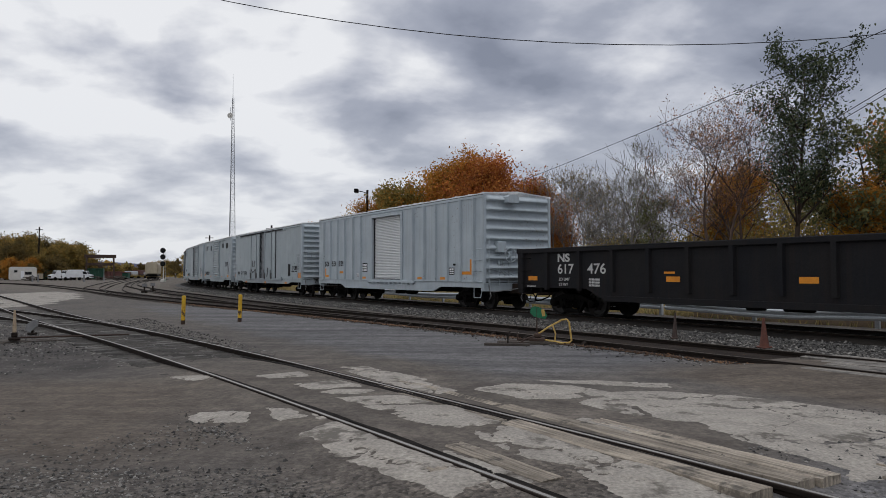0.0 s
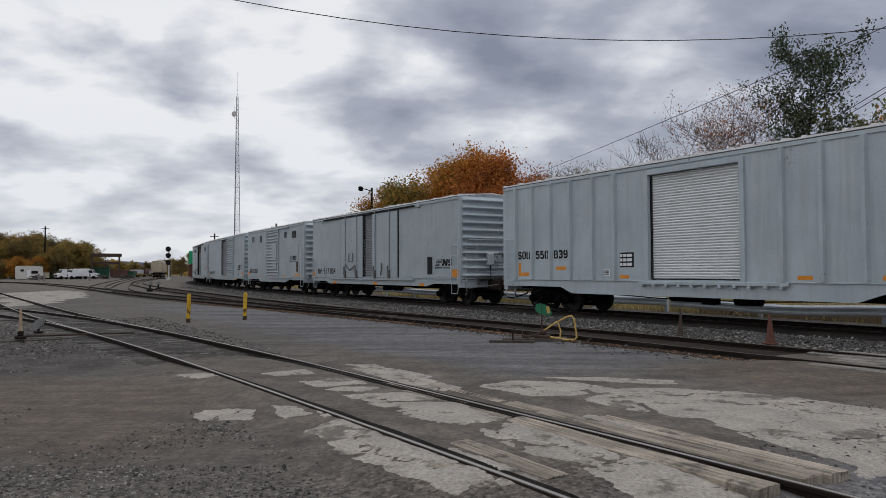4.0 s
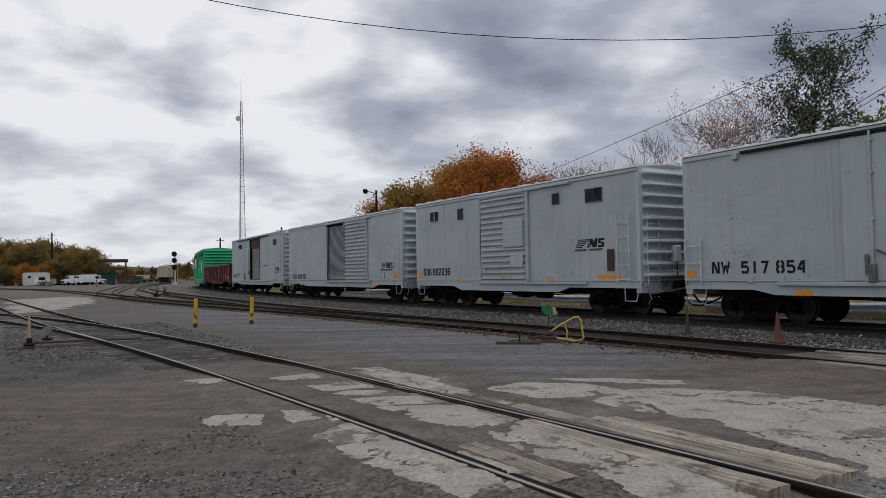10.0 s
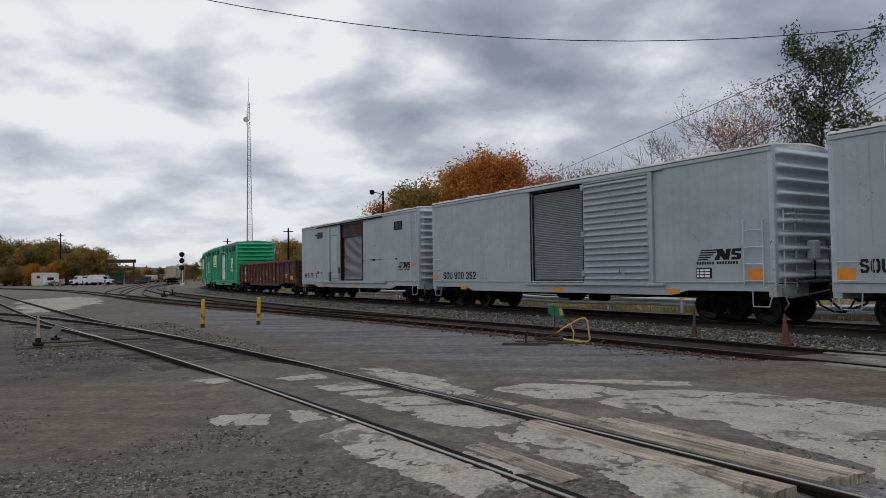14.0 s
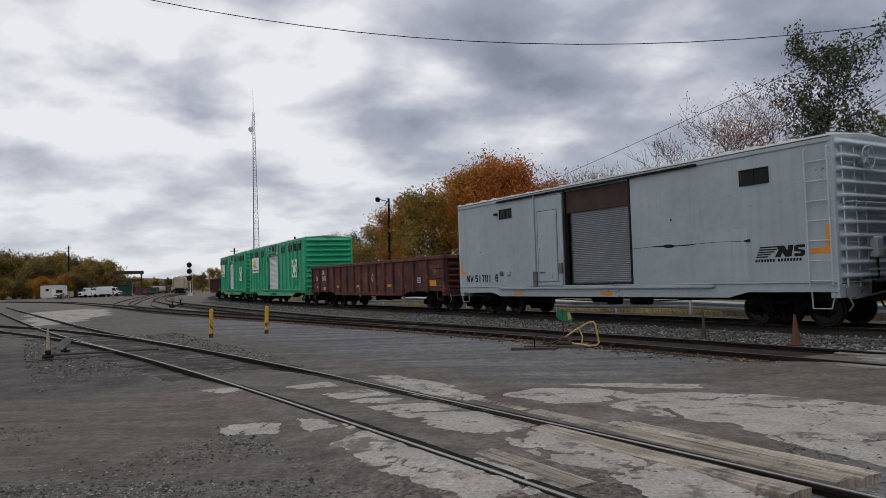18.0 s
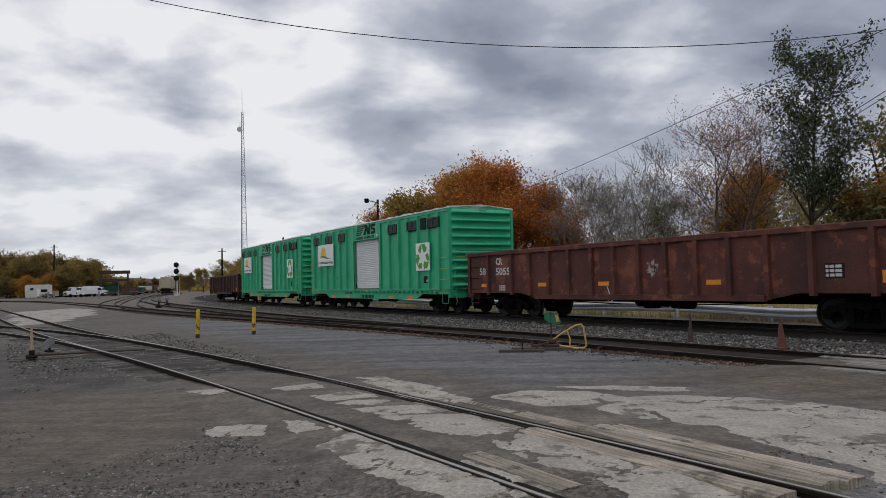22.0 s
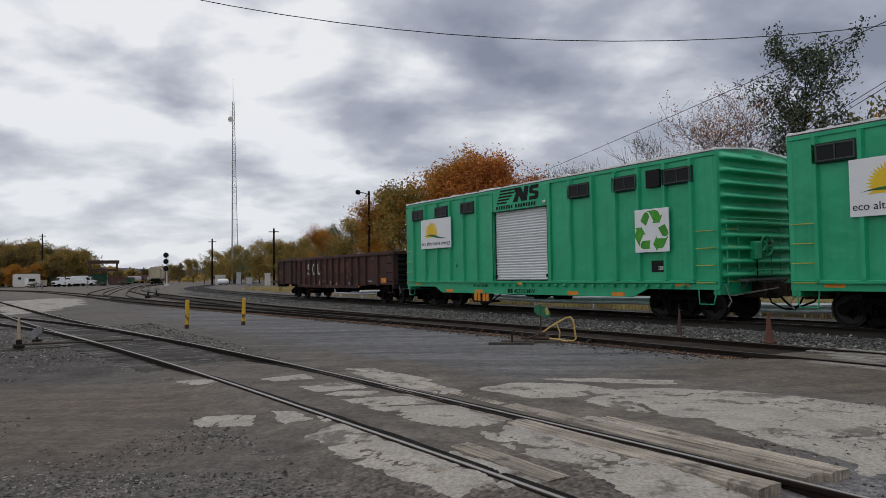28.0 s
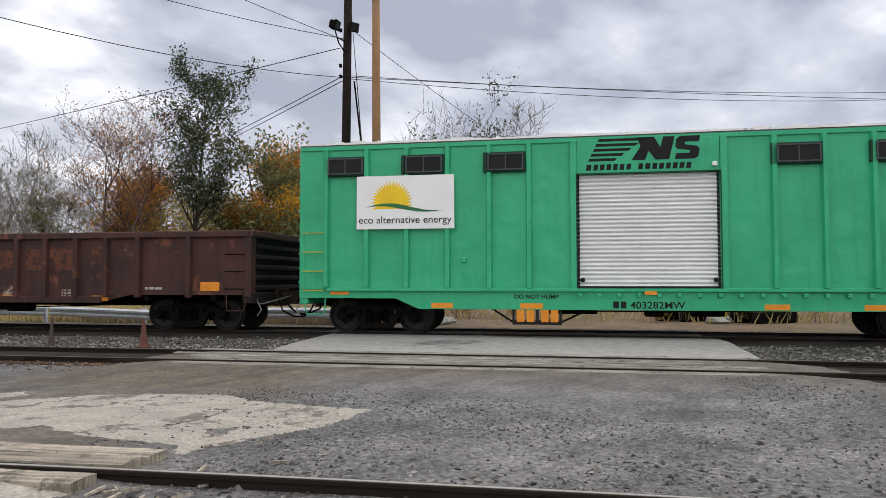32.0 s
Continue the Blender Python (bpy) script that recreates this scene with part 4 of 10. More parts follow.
TURNOUT_DIRT = mat("dirty_turnout_ballast", (0.085, 0.078, 0.069), (0.034, 0.031, 0.028), 0.95, scale=1.6, fine=30, grain=0.6, bump=0.9, spot=(0.13, 0.125, 0.115), spot_at=0.6, spot_scale=4.0, space="Object", spec=0.12)
thing("turnout_bed", "dark dirty fine ballast washed over the turnout ties", "ballast", kind="structure", geo=Geo().sheet(rows), material=TURNOUT_DIRT)
# second track between the siding and the main
B_way = smooth_path([ls(l, s) for l, s in ((11.7, 60), (11.75, 20), (11.75, 0), (11.75, -8), (11.6, -15), (10.9, -24), (9.9, -33), (9.0, -44), (8.3, -62), (7.6, -85), (5.2, -115), (-2, -150))], 0.8)
lay_track("second_track", "rusty running track with timber ties showing", B_way, -0.03, ties=(66, 105), h=0.14, tie_z=0.028, dull=True)
C_way = smooth_path([ls(l, s) for l, s in ((11.65, -12), (11.5, -20), (11.35, -28), (11.6, -38), (12.3, -52), (13.8, -75), (17.5, -105), (27, -150), (42, -200))], 0.8)
lay_track("diverging_track", "rusty track leading off to the yard", C_way, -0.03, ties=(8, 50), h=0.14, tie_z=0.04, dull=True)
for way in (((-20.4, 53.5), (-23.0, 74), (-23.7, 96), (-23.4, 140), (-22.85, 205), (-22.6, 290)), ((-23.4, 50.5), (-25.1, 63), (-25.2, 84), (-24.5, 125), (-23.7, 200), (-23.3, 290)), ((-25.5, 60.5), (-26.8, 76), (-26.4, 98), (-25.4, 140), (-24.4, 210), (-23.9, 290))):
    Y_way = smooth_path([(d * math.sin(radians(b)), d * math.cos(radians(b))) for b, d in way], 2.0)
    lay_track("yard_track", "rusty yard track leading into the distance", Y_way, -0.05, h=0.14, dull=True)

# black dirt, rust and dead leaves packed between the rails of the running tracks
TRACK_DIRT = mat("black_track_dirt", (0.040, 0.031, 0.025), (0.018, 0.015, 0.013), 0.95, scale=1.8, fine=26, grain=0.5, bump=0.8, spot=(0.085, 0.045, 0.024), spot_at=0.60, spot_scale=5.0, space="Object", spec=0.1)
for way_, s0, s1 in ((B_way, -62, -6.6), (B_way, 4.0, 50), (C_way, -70, -14)):
    rows = []
    centre = [p for p in way_ if s0 < p[0] * math.sin(_h0) - p[1] * math.cos(_h0) < s1]
    sides = [offset_path(centre, off) for off in (-1.16, -1.0, -0.6, -0.2, 0.2, 0.6, 1.0, 1.16)]
    for i in range(len(centre)):
        rows.append([(side[i][0] + 0.1 * noise.noise((side[i][0] * 2, side[i][1] * 2, k)), side[i][1], (-0.03 if k in (0, 7) else 0.016) + 0.014 * fbm_(side[i][0], side[i][1])) for k, side in enumerate(sides)])
    thing("track_dirt", "black dirt, rust and dead leaves between running rails", "dirt", kind="structure", geo=Geo().sheet(rows), material=TRACK_DIRT)

# worn concrete around the siding


def fbm(x, y, f, k=0.0):
    return noise.noise((x * f, y * f, k)) + 0.5 * noise.noise((x * f * 2.3, y * f * 2.3, k + 9)) + 0.25 * noise.noise((x * f * 5.1, y * f * 5.1, k + 4))


def slab(points, cell=0.036, raised=True):
    """A worn skin of concrete: it frays out into the ground at its rim, and cracks run through it."""
    pts = np.array(points, float)
    if raised:
        pts = pts * 0.947 + (pts - pts.mean(0)) * 0.05
    nxt = np.roll(pts, -1, 0)
    lo, hi = pts.min(0) - 0.15, pts.max(0) + 0.15
    xs, ys = np.arange(lo[0], hi[0], cell), np.arange(lo[1], hi[1], cell)
    X, Y = np.meshgrid(xs, ys)
    best = np.full(X.shape, 1e9)
    inside = np.zeros(X.shape, bool)
    for a, b in zip(pts, nxt):
        e_ = b - a
        t = np.clip(((X - a[0]) * e_[0] + (Y - a[1]) * e_[1]) / (e_ @ e_), 0, 1)
        best = np.minimum(best, np.hypot(X - a[0] - t * e_[0], Y - a[1] - t * e_[1]))
        cross = ((a[1] > Y) != (b[1] > Y)) & (X < e_[0] * (Y - a[1]) / (e_[1] if abs(e_[1]) > 1e-9 else 1e-9) + a[0])
        inside ^= cross
    D = np.where(inside, best, -best)
    scale = cell / 0.05
    index, vs, fs = {}, [], []
    for r in range(X.shape[0]):
        for c in range(X.shape[1]):
            d = D[r, c]
            if d < -0.12 * scale:
                continue
            x, y = float(X[r, c]), float(Y[r, c])
            d += 0.075 * scale * fbm(x, y, 2.4 / scale, 3.0) + 0.045 * scale * noise.noise((x * 11 / scale, y * 11 / scale, 2.0)) + 0.02 * scale
            h = max(-0.03, min(0.010, d * 0.14)) + 0.0042 * fbm(x, y, 3.0 / scale, 7.0) + 0.004 * noise.noise((x * 9 / scale, y * 9 / scale, 5.0))
            gap = noise.voronoi((x * 0.75 + 0.16 * fbm(x, y, 2.2, 1), y * 0.75 + 0.16 * fbm(x, y, 2.2, 5), 0.4))[0]
            split = 0.036
            if gap[1] - gap[0] < split:
                h -= 0.026 * (1 - (gap[1] - gap[0]) / split) * (0.6 + 0.8 * abs(noise.noise((x * 1.1, y * 1.1, 8.0))))
            index[r, c] = len(vs)
            vs.append((x, y, ground_height(x, y) + h))
    for (r, c), k in index.items():
        q = (index.get((r, c + 1)), index.get((r + 1, c + 1)), index.get((r + 1, c)))
        if None not in q:
            fs.append((k, *q))
    return thing("concrete_slab", "worn and cracked pale concrete let into the yard surface", "concrete slab", kind="structure", geo=Geo().add(vs, fs), material=CONCRETE)


def plank(l0, l1, s0, s1, z, name="crossing_plank", sag=0.0, wood=None):
    """A worn timber with ragged edges, split ends and a hollowed top."""
    a, b = ls((l0 + l1) / 2, s0), ls((l0 + l1) / 2 + sag, s1)
    g = Geo()
    w = (l1 - l0) / 2
    n = max(8, int((b - a).length / 0.12))
    rows = []
    d = (b - a).normalized()
    u = Vector((-d.y, d.x, 0))
    for i in range(n + 1):
        p = a.lerp(b, i / n)
        e1, e2 = w * (1 + 0.12 * fbm(p.x, p.y, 1.6, 1)), w * (1 + 0.12 * fbm(p.x, p.y, 1.6, 7))
        zz = z + 0.008 * fbm(p.x, p.y, 1.4, 5)
        row = [p - u * e1 + Vector((0, 0, zz - 0.12)), p - u * e1 + Vector((0, 0, zz - 0.014))]
        for k in range(1, 6):
            f = -1 + 2 * k / 6
            off = u * (e1 if f < 0 else e2) * f * 0.97
            rag = d * 0.05 * noise.noise((f * 5, l0 * 9, i)) if i in (0, n) else Vector((0, 0, 0))
            row.append(p + off + rag + Vector((0, 0, zz - (0.006 if k in (2, 4) else 0.0) + 0.004 * noise.noise((p.x * 6, p.y * 6, k)))))
        row += [p + u * e2 + Vector((0, 0, zz - 0.014)), p + u * e2 + Vector((0, 0, zz - 0.12))]
        rows.append(row)
    g.sheet(rows)
    m = len(g.v)
    g.f += [tuple(range(9)), tuple(range(m - 1, m - 10, -1))]
    return thing(name, "bleached and splintered timber plank beside a rail", "crossing plank", group="crossing planks", kind="structure", geo=g, material=wood or PLANK_WOOD)


slab([(1.74, 8.40), (2.40, 9.39), (3.06, 9.57), (3.87, 9.30), (4.41, 8.87), (5.09, 8.05), (5.01, 7.52), (5.65, 5.99), (4.79, 5.69), (3.71, 5.70), (3.25, 5.61), (3.37, 5.85), (3.06, 6.17), (2.79, 6.70), (2.76, 7.34), (2.13, 7.63)])
slab([(0.46, 9.39), (0.92, 9.87), (1.81, 9.92), (2.30, 9.30), (1.53, 8.75), (1.03, 8.71)])
slab([(1.31, 10.41), (2.37, 10.64), (3.29, 10.41), (3.27, 10.08), (2.27, 10.18)])
slab([(-2.09, 9.82), (-1.51, 10.18), (-1.13, 9.67), (-1.70, 9.39)])
slab([(-1.62, 9.16), (-1.40, 9.39), (-0.93, 9.30), (-1.05, 8.99)])
slab([(-1.30, 8.75), (-0.61, 8.95), (-0.16, 8.48), (-0.86, 8.29)])
slab([(-0.89, 8.22), (0.04, 8.26), (0.57, 7.32), (0.09, 7.07), (-0.26, 7.34)])
slab([(0.34, 6.90), (0.67, 7.15), (0.90, 6.75), (0.63, 6.41), (0.40, 6.52)])
slab([(0.49, 6.33), (0.96, 6.75), (1.15, 6.31), (1.40, 5.89), (1.03, 5.68), (0.70, 5.98)])
slab([(1.08, 5.71), (1.51, 5.92), (1.81, 5.42), (2.16, 5.00), (1.41, 4.79), (1.16, 5.25)])
slab([(-2.88, 7.95), (-2.84, 8.29), (-2.23, 8.05), (-2.18, 7.63), (-2.71, 7.73)])
slab([(-2.07, 8.19), (-1.78, 8.05), (-1.50, 7.63), (-1.73, 7.54)])
slab([(-1.55, 8.05), (-1.09, 7.54), (-1.30, 7.52)])
slab([(-1.01, 6.80), (-0.49, 6.48), (0.03, 5.75), (0.27, 5.14), (0.07, 5.22), (-0.39, 5.80), (-0.67, 6.17)])
slab([(-4.17, 10.88), (-3.60, 10.76), (-3.36, 10.29), (-3.84, 10.46)])
slab([(-2.83, 10.64), (-2.27, 11.07), (-2.04, 10.58), (-2.56, 10.41)])
slab([(-1.58, 11.20), (-0.83, 10.88), (0.12, 9.30), (-0.10, 9.08), (-0.75, 9.87)])
slab([(0.03, 6.11), (0.31, 5.80), (0.62, 5.25), (0.39, 5.08), (0.16, 5.47)])
slab([(1.33, 7.63), (1.65, 7.43), (2.03, 6.90), (1.84, 6.80), (1.49, 7.21)])
slab([(-34.28, 53.87), (-33.74, 60.76), (-26.96, 52.39), (-21.82, 40.20), (-19.73, 31.02)], 0.5, False)
slab([ls(*q)[:2] for q in ((2.55, -6.2), (2.98, -6.4), (3.0, -4.1), (2.66, -3.9), (2.5, -5.2))], 0.04, False)
slab([ls(*q)[:2] for q in ((4.78, -10.0), (5.1, -9.8), (5.2, -8.2), (4.8, -7.9))], 0.045, False)
slab([ls(*q)[:2] for q in ((3.75, -4.6), (4.25, -4.7), (4.2, -3.3), (3.8, -3.5))], 0.04, False)

# timber planks beside the rails of the siding and at the crossing
for l0, l1, s0, s1, z in ((4.27, 4.52, -5.4, -2.75, 0.104), (4.77, 5.00, -6.1, -2.72, 0.100), (5.03, 5.28, -5.0, -2.68, 0.097), (3.30, 3.52, -4.95, -3.72, 0.102),
                          (4.30, 4.50, -8.4, -5.5, 0.091), (4.77, 4.93, -9.6, -6.2, 0.091), (2.82, 3.0, -5.3, -3.9, 0.085)):
    plank(l0, l1, s0, s1, z)
# dark strips paint shade into the siding's flangeways and along one rail's far side
for off, w in ((-0.67, 0.085), (0.67, 0.085), (0.825, 0.045)):
    rows_ = []
    for i in range(66):
        s = -13.0 + i * 0.15
        c = interp(s, (-13, -6, -2, 3), (3.38, 3.77, 3.9, 3.92))
        e_ = w * (0.5 + 0.35 * fbm(off * 9, s, 1.7, 2))
        rows_.append([ls(c + off + d, s, ground_height(*ls(c + off, s)[:2]) + z) for d, z in ((-e_, -0.002), (-e_ * 0.6, 0.012), (e_ * 0.6, 0.012), (e_, -0.002))])
    thing("flangeway", "dark strip painting the shade in the gap beside a rail", "flangeway", kind="structure", geo=Geo().sheet(rows_), material=FLANGE_SHADE)
for l0, l1 in ((10.62, 10.84), (11.18, 11.38), (11.46, 11.66), (11.76, 11.96), (12.06, 12.26), (12.68, 12.9)):
    plank(l0, l1, -6.3 + random.uniform(-0.5, 0.4), 3.4 + random.uniform(-0.4, 0.3), 0.098, wood=CROSSING_WOOD)
pad = Geo()
rows = []
for i in range(19):
    s = -5.2 + i * 0.5
    rows.append([ls(l, s + 0.15 * noise.noise((l, s, 2)), z) for l, z in ((12.95, 0.05), (13.05, 0.095), (14.5, 0.115), (15.6, 0.135), (16.35, 0.14), (16.36, 0.0))])
pad.sheet(rows)
PAD = mat("pale_grey_packed_crossing", (0.33, 0.318, 0.30), (0.25, 0.242, 0.23), 0.92, scale=0.7, fine=45, grain=0.25, bump=0.4, spot=(0.10, 0.1, 0.1), spot_at=0.6, space="Generated")
thing("crossing_pad", "pale packed grey crossing surface beside the main track", "crossing", kind="structure", geo=pad, material=PAD)
# rail braces and joint bars on the second track near its switch
BRACE = Geo().prism([(0.0, 0.0), (0.16, 0.0), (0.14, 0.02), (0.03, 0.09), (0.0, 0.09)], -0.05, 0.05).mesh("rail_brace", RAIL_SIDE)
JOINT = Geo().box(-0.45, 0.45, -0.02, 0.0, 0.02, 0.09, 0.006).mesh("joint_bar", RAIL_SIDE)
track_ob = bpy.data.objects["second_track"]
for i in range(15):
    s = -19.5 + i * 0.62
    l = 11.75 - 0.7535 - 0.05 + interp(s, (-24, -15, -8, 0), (-0.85, -0.15, 0.0, 0.0))
    part("rail_brace", BRACE, None, track_ob, at=Matrix.Translation(ls(l, s, 0.0)) @ Matrix.Rotation(_h0 + math.pi, 4, "Z"))
for s, l in ((-9.4, 11.0), (-6.8, 11.0), (3.9, 11.0), (-13.0, 10.85)):
    part("joint_bar", JOINT, None, track_ob, at=Matrix.Translation(ls(l - 0.045, s, 0.0)) @ Matrix.Rotation(radians(ALONG), 4, "Z"))
for l0, l1 in ((16.72, 17.2), (17.25, 17.75), (18.25, 18.9)):
    plank(l0, l1, -5.5, 3.6, 0.14, wood=CROSSING_WOOD)


def stone_field(name, label, count, where_at, size):
    """Loose stones scattered on the ground, far too many to count."""
    base = np.array([(1, 0, 0), (-1, 0, 0), (0, 1, 0), (0, -1, 0), (0, 0, 1), (0, 0, -1)], float)
    tri = np.array([(0, 2, 4), (2, 1, 4), (1, 3, 4), (3, 0, 4), (2, 0, 5), (1, 2, 5), (3, 1, 5), (0, 3, 5)])
    rng = np.random.default_rng(len(name) * 7 + count)
    vs, fs = np.zeros((count * 6, 3)), np.zeros((count * 8, 3), int)
    for i in range(count):
        x, y, z = where_at(rng)
        r = size * min(2.0, rng.lognormal(0, 0.4))
        q = base * rng.uniform(0.6, 1.3, (6, 1)) * (r * rng.uniform(0.7, 1.3), r * rng.uniform(0.6, 1.2), r * rng.uniform(0.4, 0.8))
        a = rng.uniform(0, 6.28)
        c, s_ = math.cos(a), math.sin(a)
        q = q + rng.normal(0, r * 0.15, (6, 3))
        q = np.stack([q[:, 0] * c - q[:, 1] * s_, q[:, 0] * s_ + q[:, 1] * c, q[:, 2]], 1)
        vs[i * 6:i * 6 + 6] = q + (x, y, z + r * 0.2)
        fs[i * 8:i * 8 + 8] = tri + i * 6
    me = bpy.data.meshes.new(name)
    me.from_pydata(vs.tolist(), [], fs.tolist())
    me.materials.append(STONE_VARIED)
    return tagged(new(name, me), label, "gravel", kind="stuff")


STONE_VARIED = leaf_mat("crushed_stone_mix", (0.034, 0.032, 0.030), (0.27, 0.255, 0.23), (0.09, 0.086, 0.08), 0.0)


def yard_stone(rng):
    while True:
        y, x = rng.uniform(3.6, 8.0), rng.uniform(-6, 7)
        l, s = x * math.cos(_h0) + y * math.sin(_h0), x * math.sin(_h0) - y * math.cos(_h0)
        near = 1.0 if y < 5.6 and x < 1 else (0.02 if x < -1 and y < 10 else 0.2)
        if 3.0 < l < 5.8 and -12 < s < -3.5:
            near = 0.05
        if noise.noise((x * 0.6, y * 0.6, 2.0)) * 0.8 + rng.uniform(0, 1) < near * 0.9:
            return x, y, 0.0


def rubble(rng):
    p = ls(rng.normal(4.3, 0.75), rng.uniform(-3.9, 4.5), 0)
    return p.x, p.y, 0.0


def right_gravel(rng):
    while True:
        l, s = rng.uniform(4.8, 10.5), rng.uniform(-3.5, 8)
        if not (8.2 < l and s < 2.5) and noise.noise((l * 0.8, s * 0.8, 3)) + rng.uniform(-0.6, 0.5) > 0:
            p = ls(l, s, 0)
            return p.x, p.y, ground_height(p.x, p.y)


def ballast_stone(rng):
    while True:
        s = rng.uniform(-75, 14)
        if -5.4 < s < 3.9:
            continue
        off = rng.uniform(-4.0, -1.95)
        x, y, _ = on_track(s, HALF + off)
        return x, y, interp(off, (-4.0, -2.9, -2.2, -1.45, 0, 1.45, 2.4), (0.0, 0.0, 0.06, 0.10, 0.09, 0.1, 0.05))


def bank_stone(rng):
    s = rng.uniform(-26, -6.4)
    p = ls(rng.normal(10.7, 0.35), s, 0)
    return p.x, p.y, 0.0


stone_field("yard_gravel", "loose grey gravel strewn over the yard", 15000, yard_stone, 0.0105)
def rut_stone(rng):
    t = rng.uniform(0, 1)
    p = ls(interp(t, (0, 0.4, 0.7, 1), (2.0, 2.3, 2.4, 2.42)) + rng.normal(0, 0.13), -7.2 + t * 3.2, 0)
    return p.x, p.y, 0.0


stone_field("rut_gravel", "dark loose gravel in a rut beside the siding", 1500, rut_stone, 0.014)
def turnout_stone(rng):
    p = ls(rng.uniform(0.2, 4.9), rng.uniform(-26, -12.6), 0)
    return p.x, p.y, -0.01


stone_field("turnout_ballast", "dark dirty ballast and debris about the turnout", 7000, turnout_stone, 0.017)
stone_field("rubble", "broken grey rubble by the end of the planks", 1700, rubble, 0.019)
stone_field("crossing_gravel", "loose grey gravel beside the crossing", 9000, right_gravel, 0.0115)
stone_field("ballast_stones", "loose grey ballast stones along the main track", 34000, ballast_stone, 0.024)
def litter(rng):
    s = rng.uniform(-40, -6.2)
    b = interp(s, (-44, -33, -24, -15, -8, 0), (9.0, 9.9, 10.9, 11.6, 11.75, 11.75))
    p = ls(b - 0.98 + rng.normal(0, 0.10), s, 0)
    return p.x, p.y, 0.01


LITTER = leaf_mat("dead_leaves_and_rust_scale", (0.05, 0.03, 0.02), (0.20, 0.11, 0.055), (0.10, 0.055, 0.03), 0.0)
stone_field("dead_leaves", "rust-brown dead leaves blown against the second track", 5000, litter, 0.02)
bpy.data.objects["dead_leaves"].data.materials[0] = LITTER
tagged(bpy.data.objects["dead_leaves"], category="leaf litter")
stone_field("trackside_stones", "rusty grey stones along the second track", 2500, bank_stone, 0.02)

# ---------------------------------------------------------------- rolling stock
# Car space: x along the track (forwards), -y the near side, z up from the top of the rails.
Y0 = 1.67


def wheel_mesh():
    g = Geo()
    for sy in (-1, 1):
        prof = [(0.08, 0.655), (0.36, 0.668), (0.40, 0.66), (0.455, 0.655), (0.455, 0.68), (0.425, 0.69), (0.419, 0.785), (0.38, 0.79), (0.34, 0.745), (0.2, 0.735), (0.13, 0.80), (0.08, 0.80)]
        g.lathe([(r, h * sy) for r, h in prof], 24, "y")
    g.cyl((0, -1.0, 0), (0, 1.0, 0), 0.075, n=10)
    for a in range(6):
        g.box(0.2, 0.24, 0.70, 0.79, -0.02, 0.02, 0, Matrix.Rotation(a * math.pi / 3, 4, "Y"))
        g.box(0.2, 0.24, -0.79, -0.70, -0.02, 0.02, 0, Matrix.Rotation(a * math.pi / 3, 4, "Y"))
    return g.mesh("wheelset", WHEEL_STEEL)


def side_frame_mesh():
    g = Geo()
    for sy in (-1, 1):
        y0, y1 = sy * 0.93, sy * 1.07
        g.prism([(-1.02, 0.50), (-0.72, 0.60), (-0.42, 0.70), (0.42, 0.70), (0.72, 0.60), (1.02, 0.50), (1.02, 0.38), (0.78, 0.38), (0.74, 0.46), (0.40, 0.56), (-0.40, 0.56), (-0.74, 0.46), (-0.78, 0.38), (-1.02, 0.38)], y0, y1)
        g.prism([(-0.62, 0.52), (-0.48, 0.54), (-0.26, 0.24), (0.26, 0.24), (0.48, 0.54), (0.62, 0.52), (0.36, 0.12), (-0.36, 0.12)], y0, y1)
        for x in (-0.34, 0.34):
            g.box(x - 0.06, x + 0.06, y0, y1, 0.2, 0.6, 0.01)
        for x in (-0.89, 0.89):
            g.lathe([(0.13, sy * 0.90), (0.14, sy * 1.02), (0.12, sy * 1.10), (0.05, sy * 1.13)], 12, "y", (x, 0, 0.42))
    return g.mesh("side_frame", TRUCK_BLACK)


def spring_mesh():
    pts = [(0.075 * math.cos(t * 1.05), 0.075 * math.sin(t * 1.05), 0.25 + 0.0085 * t) for t in range(0, 31)]
    return Geo().tube(pts, 0.018, 5).mesh("spring", TRUCK_BLACK)


def bolster_mesh():
    g = Geo()
    g.box(-0.16, 0.16, -1.12, 1.12, 0.52, 0.68, 0.02).box(-0.05, 0.05, -0.85, 0.85, 0.28, 0.40, 0.01)
    g.cyl((0, 0, 0.66), (0, 0, 0.80), 0.2, n=14)
    for x in (-0.44, 0.44):
        for sy in (-1, 1):
            g.box(x - 0.04, x + 0.04, sy * 0.66, sy * 0.80, 0.25, 0.6, 0.01)
    return g.mesh("bolster", TRUCK_BLACK)


WHEELSET, FRAME, SPRING, BOLSTER = wheel_mesh(), side_frame_mesh(), spring_mesh(), bolster_mesh()
WHEELS = []


def add_truck(car, x):
    """A four-wheel truck: frames, springs, bolster and two turning wheelsets."""
    tr = part("truck", BOLSTER, None, car, "greasy black four-wheel railway truck", at=pose(x, 0, 0))
    part("side_frame", FRAME, None, tr)
    for sx in (-0.19, 0.0, 0.19):
        for sy in (-1.0, 1.0):
            part("spring", SPRING, None, tr, at=pose(sx, sy, 0))
    for dx in (-0.89, 0.89):
        WHEELS.append((part("wheelset", WHEELSET, None, tr, at=pose(dx, 0, 0.42)), dx))


